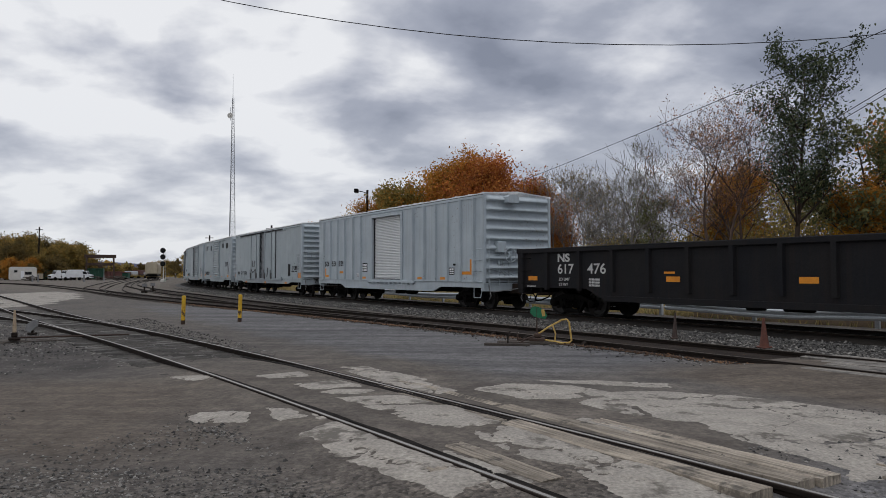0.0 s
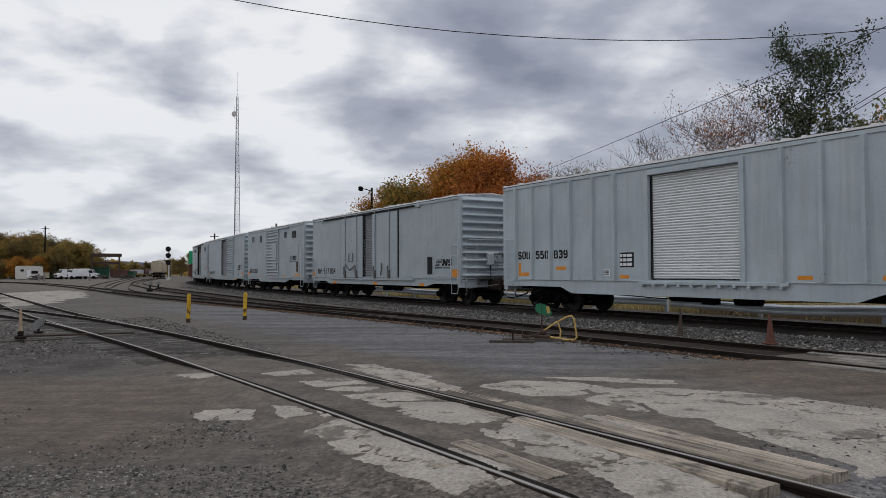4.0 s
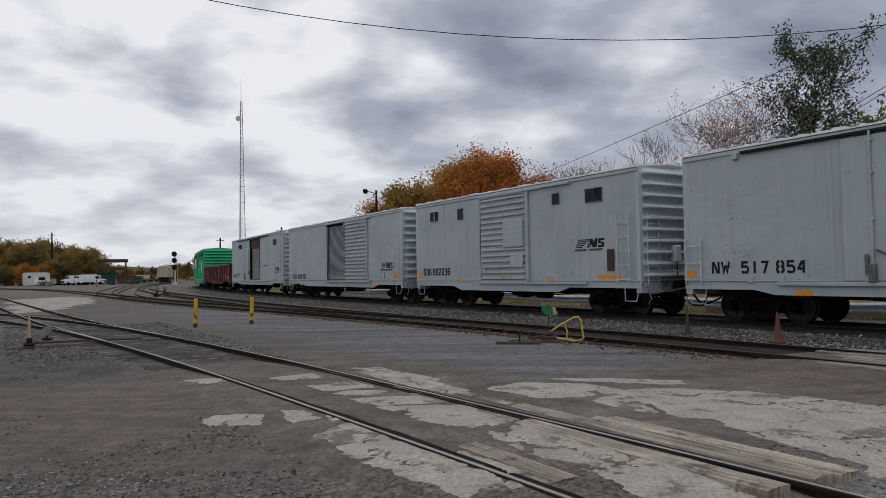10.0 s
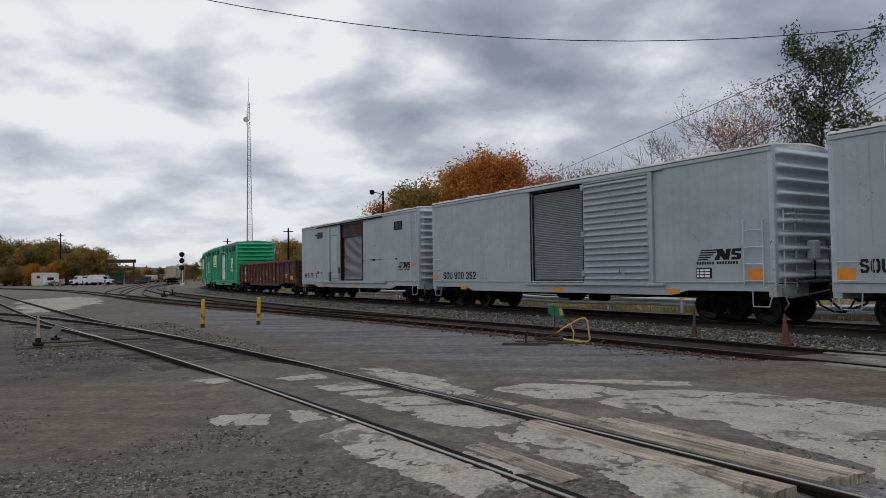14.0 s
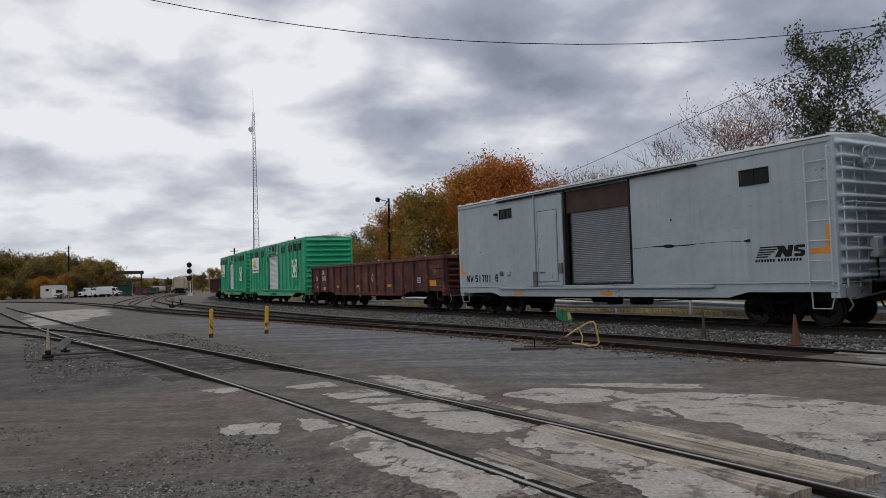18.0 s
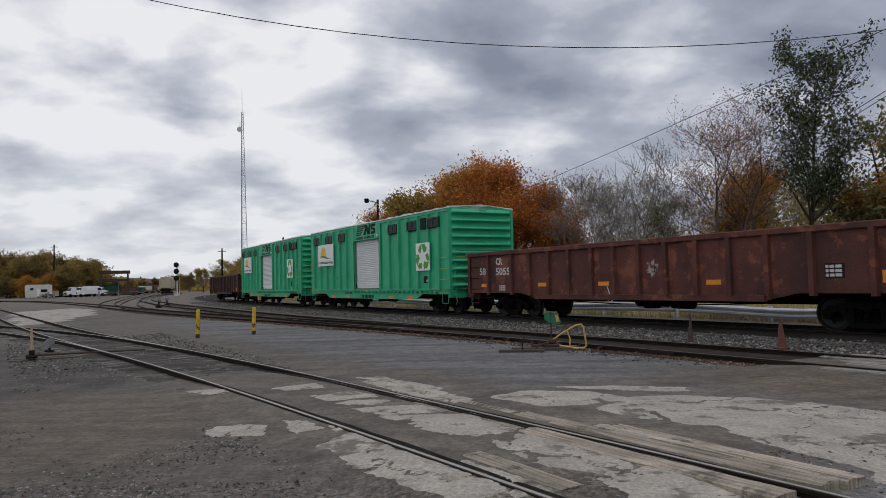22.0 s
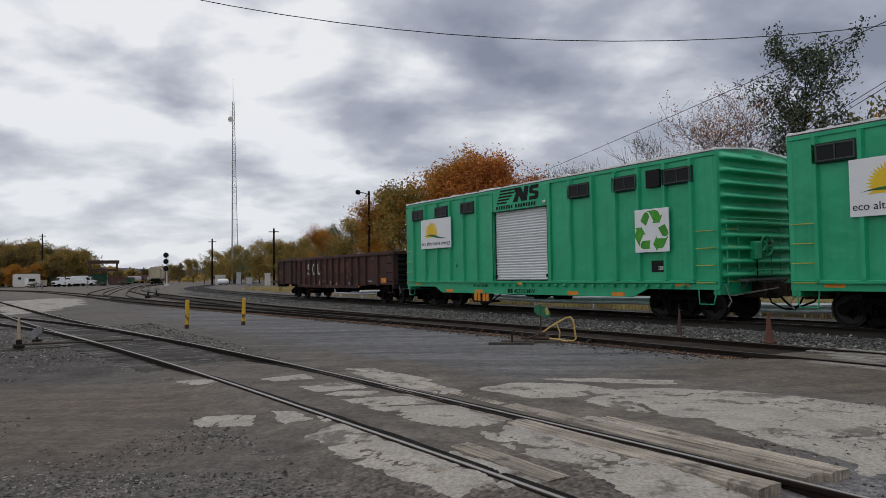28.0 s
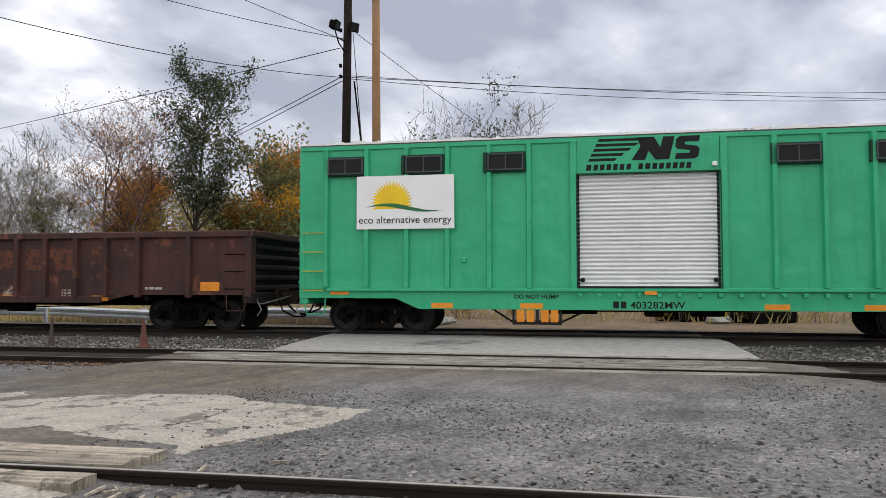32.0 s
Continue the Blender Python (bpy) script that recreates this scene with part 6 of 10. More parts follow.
# pale grey boxcar with outside posts and a white roll door
def grey_post_boxcar():
    u, L = -29.0, 15.9
    c = car_root("boxcar", "pale grey boxcar with outside posts and a white roll-up door", "boxcar", u, L)
    box_shell(c, L, FLOOR, EAVE, SILVER_PAINT, [(-1.25, 1.63, 1.12, 4.10)])
    posts(c, [-7.22, -6.34, -5.40, -4.45, -3.45, -2.55, 2.74, 3.68, 4.6, 5.53, 6.46, 7.38], FLOOR + 0.05, EAVE - 0.12, SILVER_PAINT)
    roof_rail(c, L, SILVER_PAINT)
    g = Geo()
    frame_rect(g, -1.25, 1.63, 1.12, 4.10, -Y0, 0.14, 0.07)
    part("door_frame", g, SILVER_PAINT, c)
    roll_door(c, -1.25, 1.63, 1.12, 4.10, -Y0 + 0.13, ROLL_WHITE, label="white roll-up door of narrow slats")
    g = Geo().box(-1.6, 2.9, -Y0 - 0.10, -Y0, 0.99, 1.08, 0.01)
    for i in range(11):
        g.box(-1.5 + i * 0.42, -1.42 + i * 0.42, -Y0 - 0.14, -Y0 - 0.02, 0.92, 1.0, 0.01)
    part("door_track", g, SILVER_PAINT, c)
    side_sill(c, L, 1.08, 0.86, 0.66, 4.4, SILVER_PAINT)
    box_roof(c, L, EAVE, ROOF_WHITE)
    for sx in (-1, 1):
        car_end(c, sx * L / 2, sx, FLOOR, EAVE, SILVER_PAINT, 9)
    for k, x in enumerate((-7.12, -6.17, -5.25)):
        stencil(("SOU", "550", "839")[k], INK, c, pose(x, -Y0 - 0.003, 1.80), 0.63, 0.26, 0.062)
    refl(c, (-2.2, 3.25, 5.1), 1.2, 0.36)
    refl(c, (-4.92,), 1.47, 0.46, 0.11)
    g = Geo().box(-7.10, -6.55, -Y0 - 0.006, -Y0, 1.21, 1.33).box(-7.10, -6.98, -Y0 - 0.0062, -Y0, 1.33, 1.68)
    part("corner_mark", g, ORANGE, c, "orange painted corner mark")
    g = Geo().box(6.5, 7.2, -Y0 - 0.006, -Y0, 1.36, 1.48).box(7.08, 7.2, -Y0 - 0.0062, -Y0, 1.36, 1.95)
    part("corner_mark", g, ORANGE, c, "orange painted corner mark")
    tag_block(c, 5.55, 1.36, 0.42, 0.26, -Y0, SIGN_WHITE, INK)
    tag_block(c, -2.35, 1.5, 0.5, 0.4, -Y0, SIGN_WHITE, INK)
    tag_block(c, -3.0, 1.24, 0.2, 0.16, -Y0, INK, SIGN_WHITE)
    ladder(c, 7.42, 7.86, 0.95, 2.75, -Y0 - 0.02, SILVER_PAINT, rails=False, step=0.42)
    ladder(c, -7.78, -7.28, 0.92, 2.75, -Y0 - 0.02, SILVER_PAINT, rails=False, step=0.49)
    ladder(c, -1.46, -0.98, 0.95, 2.75, 7.98, SILVER_PAINT, end=True, step=0.42)
    brake_wheel(c, 7.98, 1, -0.55, 2.1, SILVER_PAINT)
    g = Geo().box(7.95, 8.2, -1.15, -0.75, 2.2, 2.62, 0.02)
    part("junction_box", g, SILVER_PAINT, c)
    g = Geo()
    g.prism([(-0.75, 4.12), (-0.2, 4.12), (-0.2, 4.34), (-0.32, 4.42), (-0.63, 4.42), (-0.75, 4.34)], 7.95, 8.3, "x")
    part("end_vent_hood", g, SILVER_PAINT, c)
    g = Geo()
    for i in range(3):
        g.tube([(7.99, -1.0 + 0.1 * i, 2.2), (8.05, -1.0 + 0.1 * i, 1.6), (8.04, -0.5 + 0.2 * i, 1.2), (8.03, 0.8, 1.15 + 0.05 * i)], 0.018, 5)
    g.tube([(8.02, -1.4, 2.78), (8.06, -0.2, 2.72), (8.03, 1.4, 2.76)], 0.02, 5)
    part("conduit", g, SILVER_PAINT, c)
    part("fuel_filler_cap", Geo().box(5.95, 6.08, -Y0 - 0.05, -Y0, 1.72, 1.8, 0.01), INK, c)
    finish_car(c, L, SILVER_PAINT)


# grey boxcar with plug doors
def plug_door_boxcar():
    u, L = -47.73, 15.75
    c = car_root("boxcar", "smooth grey boxcar with plug doors, one slid open", "boxcar", u, L)
    box_shell(c, L, FLOOR, EAVE, GREY_PAINT, [(-0.95, 0.13, 1.08, 4.25)])
    roll_door(c, -0.95, 0.13, 1.08, 4.25, -Y0 + 0.10, ROLL_GREY, 0.085, "grey roll-up door in the open doorway")
    part("door_jamb", Geo().box(-1.02, -0.95, -Y0 - 0.03, -Y0 + 0.1, 1.05, 4.3, 0.006), INK, c)
    part("door_jamb", Geo().box(0.13, 0.16, -Y0 - 0.03, -Y0 + 0.1, 1.05, 4.3, 0.006), INK, c)
    for k, (x0, x1, rods) in enumerate(((-3.66, -0.98, (-3.03, -1.62)), (0.16, 2.72, (0.5, 2.0)))):
        g = Geo().box(x0, x1, -Y0 - 0.075, -Y0 - 0.012, 1.08, 4.22, 0.015)
        d = part("plug_door", g, GREY_PAINT, c, "flat grey plug door with locking rods")
        gap = Geo()
        frame_rect(gap, x0, x1, 1.08, 4.22, -Y0 - 0.001, 0.022, 0.008)
        part("door_gap", gap, INK, c)
        r = Geo()
        for x in rods:
            r.cyl((x, -Y0 - 0.105, 1.0), (x, -Y0 - 0.105, 4.3), 0.028, n=8)
            for z in (1.3, 2.4, 3.4, 4.1):
                r.box(x - 0.06, x + 0.06, -Y0 - 0.13, -Y0 - 0.07, z - 0.03, z + 0.03, 0.006)
            part("lock_box", Geo().box(x - 0.09, x + 0.07, -Y0 - 0.16, -Y0 - 0.08, 1.05, 1.45, 0.015).box(x - 0.16, x - 0.08, -Y0 - 0.15, -Y0 - 0.08, 1.2, 1.66, 0.015), SOOTY_STEEL, d)
        part("locking_rod", r, GREY_PAINT, d)
        h = Geo()
        xm = (rods[0] + rods[1]) / 2
        if k == 0:
            h.tube([(xm - 0.62, -Y0 - 0.13, 1.75), (xm - 0.05, -Y0 - 0.14, 1.45), (xm + 0.6, -Y0 - 0.13, 1.72)], 0.03, 6)
            h.tube([(xm - 0.18, -Y0 - 0.12, 2.35), (xm - 0.18, -Y0 - 0.14, 1.92), (xm + 0.3, -Y0 - 0.14, 1.92), (xm + 0.3, -Y0 - 0.12, 2.35)], 0.022, 6)
        else:
            h.tube([(xm, -Y0 - 0.12, 1.8), (xm + 0.05, -Y0 - 0.15, 1.5), (xm - 0.05, -Y0 - 0.15, 1.2)], 0.035, 6)
        part("door_lever", h, SOOTY_STEEL, d)
    g = Geo().box(2.735, 2.80, -Y0 - 0.03, -Y0 - 0.005, 1.06, 4.25, 0.005)
    part("door_edge_seal", g, INK, c, "dark vertical seal strip")
    g = Geo().box(-6.1, 4.3, -Y0 - 0.11, -Y0 - 0.02, 4.26, 4.33, 0.01)
    part("upper_door_track", g, BLACK_PAINT, c)
    part("track_bracket", Geo().box(4.55, 4.85, -Y0 - 0.12, -Y0, 4.2, 4.36, 0.02), GREY_PAINT, c)
    part("track_bracket", Geo().box(-6.35, -6.2, -Y0 - 0.1, -Y0, 4.15, 4.3, 0.01), GREY_PAINT, c)
    part("lower_door_track", Geo().box(-5.2, 4.3, -Y0 - 0.11, -Y0, 0.97, 1.06, 0.01), GREY_PAINT, c)
    g = Geo()
    for x in (-6.0, -5.2, -2.0, 0.9, 3.9, 6.2):
        part("side_bracket", Geo().box(x, x + 0.14, -Y0 - 0.05, -Y0, 1.02, 1.2, 0.015), GREY_PAINT, c)
    roof_rail(c, L, GREY_PAINT)
    side_sill(c, L, 1.08, 0.86, 0.74, 5.3, GREY_PAINT)
    box_roof(c, L, EAVE, ROOF_WHITE)
    for sx in (-1, 1):
        car_end(c, sx * L / 2, sx, FLOOR, EAVE, SILVER_PAINT, 11)
    stencil("NW", INK, c, pose(-7.05, -Y0 - 0.003, 1.27), 0.5, 0.30, 0.062)
    stencil("517", INK, c, pose(-6.2, -Y0 - 0.003, 1.27), 0.72, 0.30, 0.062)
    stencil("854", INK, c, pose(-5.27, -Y0 - 0.003, 1.27), 0.72, 0.30, 0.062)
    refl(c, (-4.6, 0.35, 4.9), 0.80, 0.42, 0.12, -Y0 - 0.012)
    decal(c, "placard_board", 5.36, 5.78, 1.25, 2.0, -Y0, INK, "black placard board")
    rail_logo(c, 6.0, 1.5, 1.3, -Y0, INK)
    decal(c, "end_panel_mark", 7.35, 7.82, 1.15, 1.45, -Y0 - 0.01, ORANGE, "orange reflective panel behind the ladder")
    decal(c, "end_panel_mark", -7.82, -7.55, 1.15, 1.35, -Y0 - 0.01, ORANGE)
    ladder(c, 7.32, 7.84, 0.98, 2.6, -Y0, GALV, label="pale grey side ladder", step=0.45)
    ladder(c, -7.84, -7.35, 0.98, 2.2, -Y0, GALV, step=0.45)
    ladder(c, -1.4, -0.92, 0.95, 2.65, 7.9, GALV, end=True, step=0.42)
    brake_wheel(c, 7.9, 1, 0.2, 1.9, SILVER_PAINT)
    end_gear(c, 7.9, 1, GALV, 2.66)
    part("seam_strip", Geo().box(-L / 2, L / 2, -Y0 - 0.008, -Y0, 1.135, 1.15).box(-3.92, -3.88, -Y0 - 0.008, -Y0, 1.1, 4.25), GREY_PAINT, c)
    finish_car(c, L, GREY_PAINT)


# short grey boxcar with windows and a ribbed door
def window_boxcar():
    u, L = -63.65, 12.9
    c = car_root("boxcar", "short grey boxcar with small windows and a ribbed sliding door", "boxcar", u, L)
    box_shell(c, L, FLOOR, EAVE, GREY_PAINT, [])
    ribbed_door(c, -1.45, 1.30, 1.06, 4.2, -Y0 - 0.02, GREY_PAINT, 15, "closed ribbed sliding door with a flat patch plate", (0.05, 1.2, 2.3, 3.3))
    part("door_post", Geo().box(1.33, 1.46, -Y0 - 0.09, -Y0, 1.05, 4.3, 0.01), GREY_PAINT, c)
    part("hatch", Geo().box(0.45, 1.2, -Y0 - 0.13, -Y0 - 0.1, 1.6, 1.98, 0.01), GREY_PAINT, c, "small hinged hatch on the door")
    g = Geo().tube([(-1.5, -Y0 - 0.12, 1.7), (-1.3, -Y0 - 0.16, 1.5), (-1.0, -Y0 - 0.14, 1.32), (-1.3, -Y0 - 0.12, 1.75)], 0.025, 6)
    part("door_latch", g, GREY_PAINT, c)
    seams = Geo()
    for x in (-5.6, -4.1, -2.9, -1.6, 2.9, 4.4):
        seams.box(x - 0.012, x + 0.012, -Y0 - 0.008, -Y0, FLOOR, EAVE - 0.12)
    part("seam_strip", seams, GREY_PAINT, c)
    window_unit(c, -5.25, -4.55, 3.60, 4.02, -Y0, GALV, 2, True)
    window_unit(c, -3.05, -2.72, 3.58, 3.96, -Y0, WINDOW_ALU, 1)
    window_unit(c, 2.72, 3.02, 3.66, 3.98, -Y0, WINDOW_ALU, 1)
    window_unit(c, 4.3, 4.98, 3.58, 3.96, -Y0, WINDOW_ALU, 2, True)
    g = Geo()
    for z in (1.25, 2.3):
        for x in (1.9, 3.5):
            g.box(x, x + 0.1, -Y0 - 0.02, -Y0, z, z + 0.14, 0.004)
    part("patch_plate", g, GREY_PAINT, c)
    roof_rail(c, L, GREY_PAINT)
    part("door_track", Geo().box(-1.6, 4.3, -Y0 - 0.10, -Y0, 0.96, 1.04, 0.01), GREY_PAINT, c)
    part("door_track", Geo().box(-1.5, 3.6, -Y0 - 0.1, -Y0, 4.25, 4.33, 0.01), GREY_PAINT, c)
    side_sill(c, L, 1.08, 0.86, 0.70, 2.9, GREY_PAINT)
    box_roof(c, L, EAVE, ROOF_WHITE)
    for sx in (-1, 1):
        car_end(c, sx * L / 2, sx, FLOOR, EAVE, SILVER_PAINT, 10)
    stencil("SOU", INK, c, pose(-5.85, -Y0 - 0.005, 1.30), 0.62, 0.29, 0.06)
    stencil("992236", INK, c, pose(-5.08, -Y0 - 0.005, 1.30), 1.35, 0.29, 0.06)
    rail_logo(c, 3.75, 2.02, 1.3, -Y0, INK)
    refl(c, (-3.0, 2.5), 1.14, 0.4)
    refl(c, (0.02, 0.5), 1.2, 0.2, 0.09, -Y0 - 0.11)
    decal(c, "end_panel_mark", 4.75, 5.72, 1.13, 1.26, -Y0, ORANGE)
    decal(c, "end_panel_mark", -6.4, -5.95, 1.15, 1.4, -Y0, ORANGE)
    part("lamp_panel", Geo().box(5.18, 5.45, -Y0 - 0.05, -Y0, 1.38, 2.05, 0.01), RUST, c, "rusty red marker lamp panel")
    ladder(c, 5.62, 6.1, 1.0, 3.1, -Y0, GALV, step=0.42)
    ladder(c, -6.3, -5.85, 1.0, 2.0, -Y0, GALV, rails=False, step=0.42)
    ladder(c, -1.44, -0.95, 0.95, 3.1, 6.47, GALV, end=True, step=0.42)
    brake_wheel(c, 6.47, 1, 0.5, 2.2, SILVER_PAINT)
    end_gear(c, 6.47, 1, GALV, 2.95)
    finish_car(c, L, GREY_PAINT)


# grey boxcar with a part-open ribbed door
def open_door_boxcar():
    u, L = -79.5, 16.0
    c = car_root("boxcar", "grey boxcar with a ribbed door slid half open", "boxcar", u, L)
    box_shell(c, L, FLOOR, EAVE, GREY_PAINT, [(-1.22, 1.45, 1.08, 4.2)])
    roll_door(c, -1.22, 1.45, 1.08, 4.15, -Y0 + 0.12, ROLL_GREY, 0.06, "dark grey roll-up door inside the doorway")
    g = Geo()
    frame_rect(g, -1.22, 1.45, 1.08, 4.2, -Y0 + 0.01, 0.06, 0.03)
    part("door_frame", g, BLACK_PAINT, c)
    ribbed_door(c, 1.47, 4.2, 1.08, 4.2, -Y0 - 0.03, GREY_PAINT, 16, "ribbed sliding door slid open")
    part("door_post", Geo().box(4.2, 4.32, -Y0 - 0.09, -Y0, 1.05, 4.32, 0.01), GREY_PAINT, c)
    g = Geo()
    for z in (1.35, 2.6, 4.1):
        g.box(1.42, 1.55, -Y0 - 0.13, -Y0 - 0.03, z - 0.09, z + 0.09, 0.01)
    g.tube([(3.0, -Y0 - 0.13, 1.3), (3.12, -Y0 - 0.15, 1.5), (3.3, -Y0 - 0.13, 1.25)], 0.02, 5)
    part("door_latch", g, GREY_PAINT, c)
    part("door_track", Geo().box(-1.5, 4.7, -Y0 - 0.11, -Y0, 0.97, 1.05, 0.01).box(-1.5, 4.7, -Y0 - 0.1, -Y0, 4.26, 4.33, 0.01), GREY_PAINT, c)
    roof_rail(c, L, GREY_PAINT)
    side_sill(c, L, 1.08, 0.86, 0.72, 4.9, GREY_PAINT)
    box_roof(c, L, EAVE, ROOF_WHITE)
    for sx in (-1, 1):
        car_end(c, sx * L / 2, sx, FLOOR, EAVE, SILVER_PAINT, 10)
    stencil("SOU", INK, c, pose(-7.15, -Y0 - 0.003, 1.18), 0.68, 0.28, 0.06)
    stencil("900", INK, c, pose(-6.3, -Y0 - 0.003, 1.18), 0.68, 0.28, 0.06)
    stencil("352", INK, c, pose(-5.43, -Y0 - 0.003, 1.18), 0.68, 0.28, 0.06)
    rail_logo(c, 5.75, 1.55, 1.35, -Y0, INK)
    tag_block(c, 5.75, 1.2, 0.46, 0.24, -Y0, SIGN_WHITE, INK)
    refl(c, (-5.6, 0.15, 4.95), 0.82, 0.46, 0.12, -Y0 - 0.012)
    decal(c, "end_panel_mark", 7.3, 7.72, 1.12, 1.42, -Y0 - 0.01, ORANGE)
    decal(c, "end_panel_mark", -7.92, -7.6, 1.12, 1.35, -Y0 - 0.01, ORANGE)
    ladder(c, 7.22, 7.75, 1.0, 2.65, -Y0, GALV, step=0.42)
    ladder(c, -7.9, -7.4, 1.0, 2.4, -Y0, GALV, rails=False, step=0.45)
    ladder(c, -1.42, -0.92, 0.95, 2.9, 8.03, GALV, end=True, step=0.42)
    end_gear(c, 8.03, 1, GALV, 2.75)
    part("grab_iron", Geo().tube([(-2.0, -Y0, 1.45), (-2.0, -Y0 - 0.07, 1.47), (-2.0, -Y0 - 0.07, 1.8), (-2.0, -Y0, 1.82)], 0.014, 5).tube([(-2.55, -Y0, 1.5), (-2.55, -Y0 - 0.05, 1.52), (-2.55, -Y0, 1.8)], 0.012, 5), GALV, c)
    finish_car(c, L, GREY_PAINT)


# grey camp car with a man door, a rusty lintel and a roll door
def crew_boxcar():
    u, L = -96.65, 15.65
    c = car_root("boxcar", "dented grey boxcar with a roll door under a rusty lintel", "boxcar", u, L)
    box_shell(c, L, FLOOR, EAVE, GREY_PAINT, [(-1.2, 1.7, 1.1, 4.25)])
    part("lintel_panel", Geo().box(-1.2, 1.7, -Y0 + 0.05, -Y0 + 0.1, 3.5, 4.25, 0.01), RUST, c, "rusty brown steel lintel panel")
    roll_door(c, -1.05, 1.65, 1.12, 3.5, -Y0 + 0.13, ROLL_GREY, 0.06, "dull grey roll-up door")
    part("door_jamb", Geo().box(-1.27, -1.18, -Y0 - 0.04, -Y0 + 0.12, 1.08, 4.28, 0.01), BLACK_PAINT, c)
    part("door_jamb", Geo().box(1.67, 1.74, -Y0 - 0.03, -Y0 + 0.12, 1.08, 4.28, 0.01), BLACK_PAINT, c)
    gap = Geo()
    frame_rect(gap, -3.1, -1.3, 1.1, 4.2, -Y0 - 0.001, 0.02, 0.008)
    part("door_gap", gap, INK, c)
    part("door_leaf", Geo().box(-3.1, -1.3, -Y0 - 0.07, -Y0 - 0.01, 1.1, 4.2, 0.012), GREY_PAINT, c, "flat grey sliding door leaf")
    d = part("side_door", Geo().box(-2.58, -1.58, -Y0 - 0.095, -Y0 - 0.07, 1.25, 3.68, 0.01), GREY_PAINT, c, "narrow grey walk-in door")
    part("door_handle", Geo().tube([(-2.5, -Y0 - 0.1, 1.55), (-2.46, -Y0 - 0.14, 1.55), (-2.2, -Y0 - 0.14, 1.55)], 0.02, 5), RUST, d)
    g = Geo()
    g.cyl((-2.75, -Y0 - 0.10, 1.05), (-2.75, -Y0 - 0.10, 4.3), 0.03, n=8)
    part("lock_box", Geo().box(-2.86, -2.66, -Y0 - 0.15, -Y0 - 0.06, 1.08, 1.6, 0.02), SOOTY_STEEL, c)
    part("lock_box", Geo().box(-1.46, -1.3, -Y0 - 0.15, -Y0 - 0.06, 1.5, 1.85, 0.02), SOOTY_STEEL, c)
    g.cyl((-1.36, -Y0 - 0.10, 1.05), (-1.36, -Y0 - 0.10, 1.9), 0.035, n=8)
    part("locking_rod", g, GREY_PAINT, c)
    window_unit(c, -4.9, -4.2, 3.68, 3.98, -Y0, INK, 2)
    part("lamp_bracket", Geo().box(-5.25, -5.05, -Y0 - 0.08, -Y0, 3.82, 3.9, 0.01), INK, c)
    window_unit(c, 5.5, 6.25, 3.58, 3.92, -Y0, INK, 2)
    top, low = [], []
    for i in range(41):
        x = 1.75 + i * 0.0985
        z = 2.165 + 0.012 * math.sin(x * 3.1)
        th = 0.006 + 0.028 * max(0.0, noise.noise((x * 1.9, 0.3, 0))) + (0.03 if 3.0 < x < 3.3 or 5.55 < x else 0.0)
        top.append((x, z + th)); low.append((x, z - th))
    part("scrape_mark", Geo().prism(top + low[::-1], -Y0 - 0.012, -Y0), INK, c, "long black gouge along the side")
    part("rust_patch", Geo().prism([(1.85, 2.14), (2.15, 2.14), (2.22, 2.08), (2.02, 1.98), (1.92, 2.03)], -Y0 - 0.006, -Y0), RUST, c)
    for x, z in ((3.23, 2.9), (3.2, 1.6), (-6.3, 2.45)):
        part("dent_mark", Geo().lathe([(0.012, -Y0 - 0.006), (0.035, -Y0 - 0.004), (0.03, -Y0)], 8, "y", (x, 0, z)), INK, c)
    g = Geo()
    frame_rect(g, -2.6, -1.56, 1.23, 3.70, -Y0 - 0.070, 0.016, 0.004)
    part("door_gap", g, INK, c)
    for x, z in ((-5.0, 1.5), (-4.55, 1.5)):
        part("junction_box", Geo().box(x, x + 0.2, -Y0 - 0.06, -Y0, z, z + 0.16, 0.02), SOOTY_STEEL if x < -4.9 else GREY_PAINT, c)
    tag_block(c, 4.45, 1.42, 0.42, 0.28, -Y0, SIGN_WHITE, INK)
    decal(c, "end_panel_mark", 4.4, 4.85, 1.18, 1.36, -Y0, ORANGE)
    roof_rail(c, L, GREY_PAINT)
    part("upper_door_track", Geo().box(-5.0, 4.2, -Y0 - 0.11, -Y0 - 0.01, 4.28, 4.34, 0.01), BLACK_PAINT, c)
    part("lower_door_track", Geo().box(-5.0, 4.6, -Y0 - 0.11, -Y0, 0.98, 1.06, 0.01), GREY_PAINT, c)
    part("flat_patch", Geo().box(1.8, 5.6, -Y0 - 0.010, -Y0, 1.15, 2.48), GREY_PAINT, c)
    side_sill(c, L, 1.08, 0.86, 0.72, 5.0, GREY_PAINT)
    box_roof(c, L, EAVE, ROOF_WHITE)
    for sx in (-1, 1):
        car_end(c, sx * L / 2, sx, FLOOR, EAVE, SILVER_PAINT, 11)
    stencil("NW", INK, c, pose(-7.3, -Y0 - 0.003, 1.28), 0.44, 0.27, 0.055)
    stencil("51781 6", INK, c, pose(-6.7, -Y0 - 0.003, 1.28), 1.55, 0.27, 0.055)
    rail_logo(c, 5.8, 1.6, 1.3, -Y0, INK)
    refl(c, (-3.9, 0.6), 0.82, 0.5, 0.12, -Y0 - 0.012)
    part("corner_mark", Geo().box(-7.72, -7.62, -Y0 - 0.005, -Y0, 1.6, 2.1).box(-7.72, -7.4, -Y0 - 0.0052, -Y0, 1.6, 1.7), ORANGE, c)
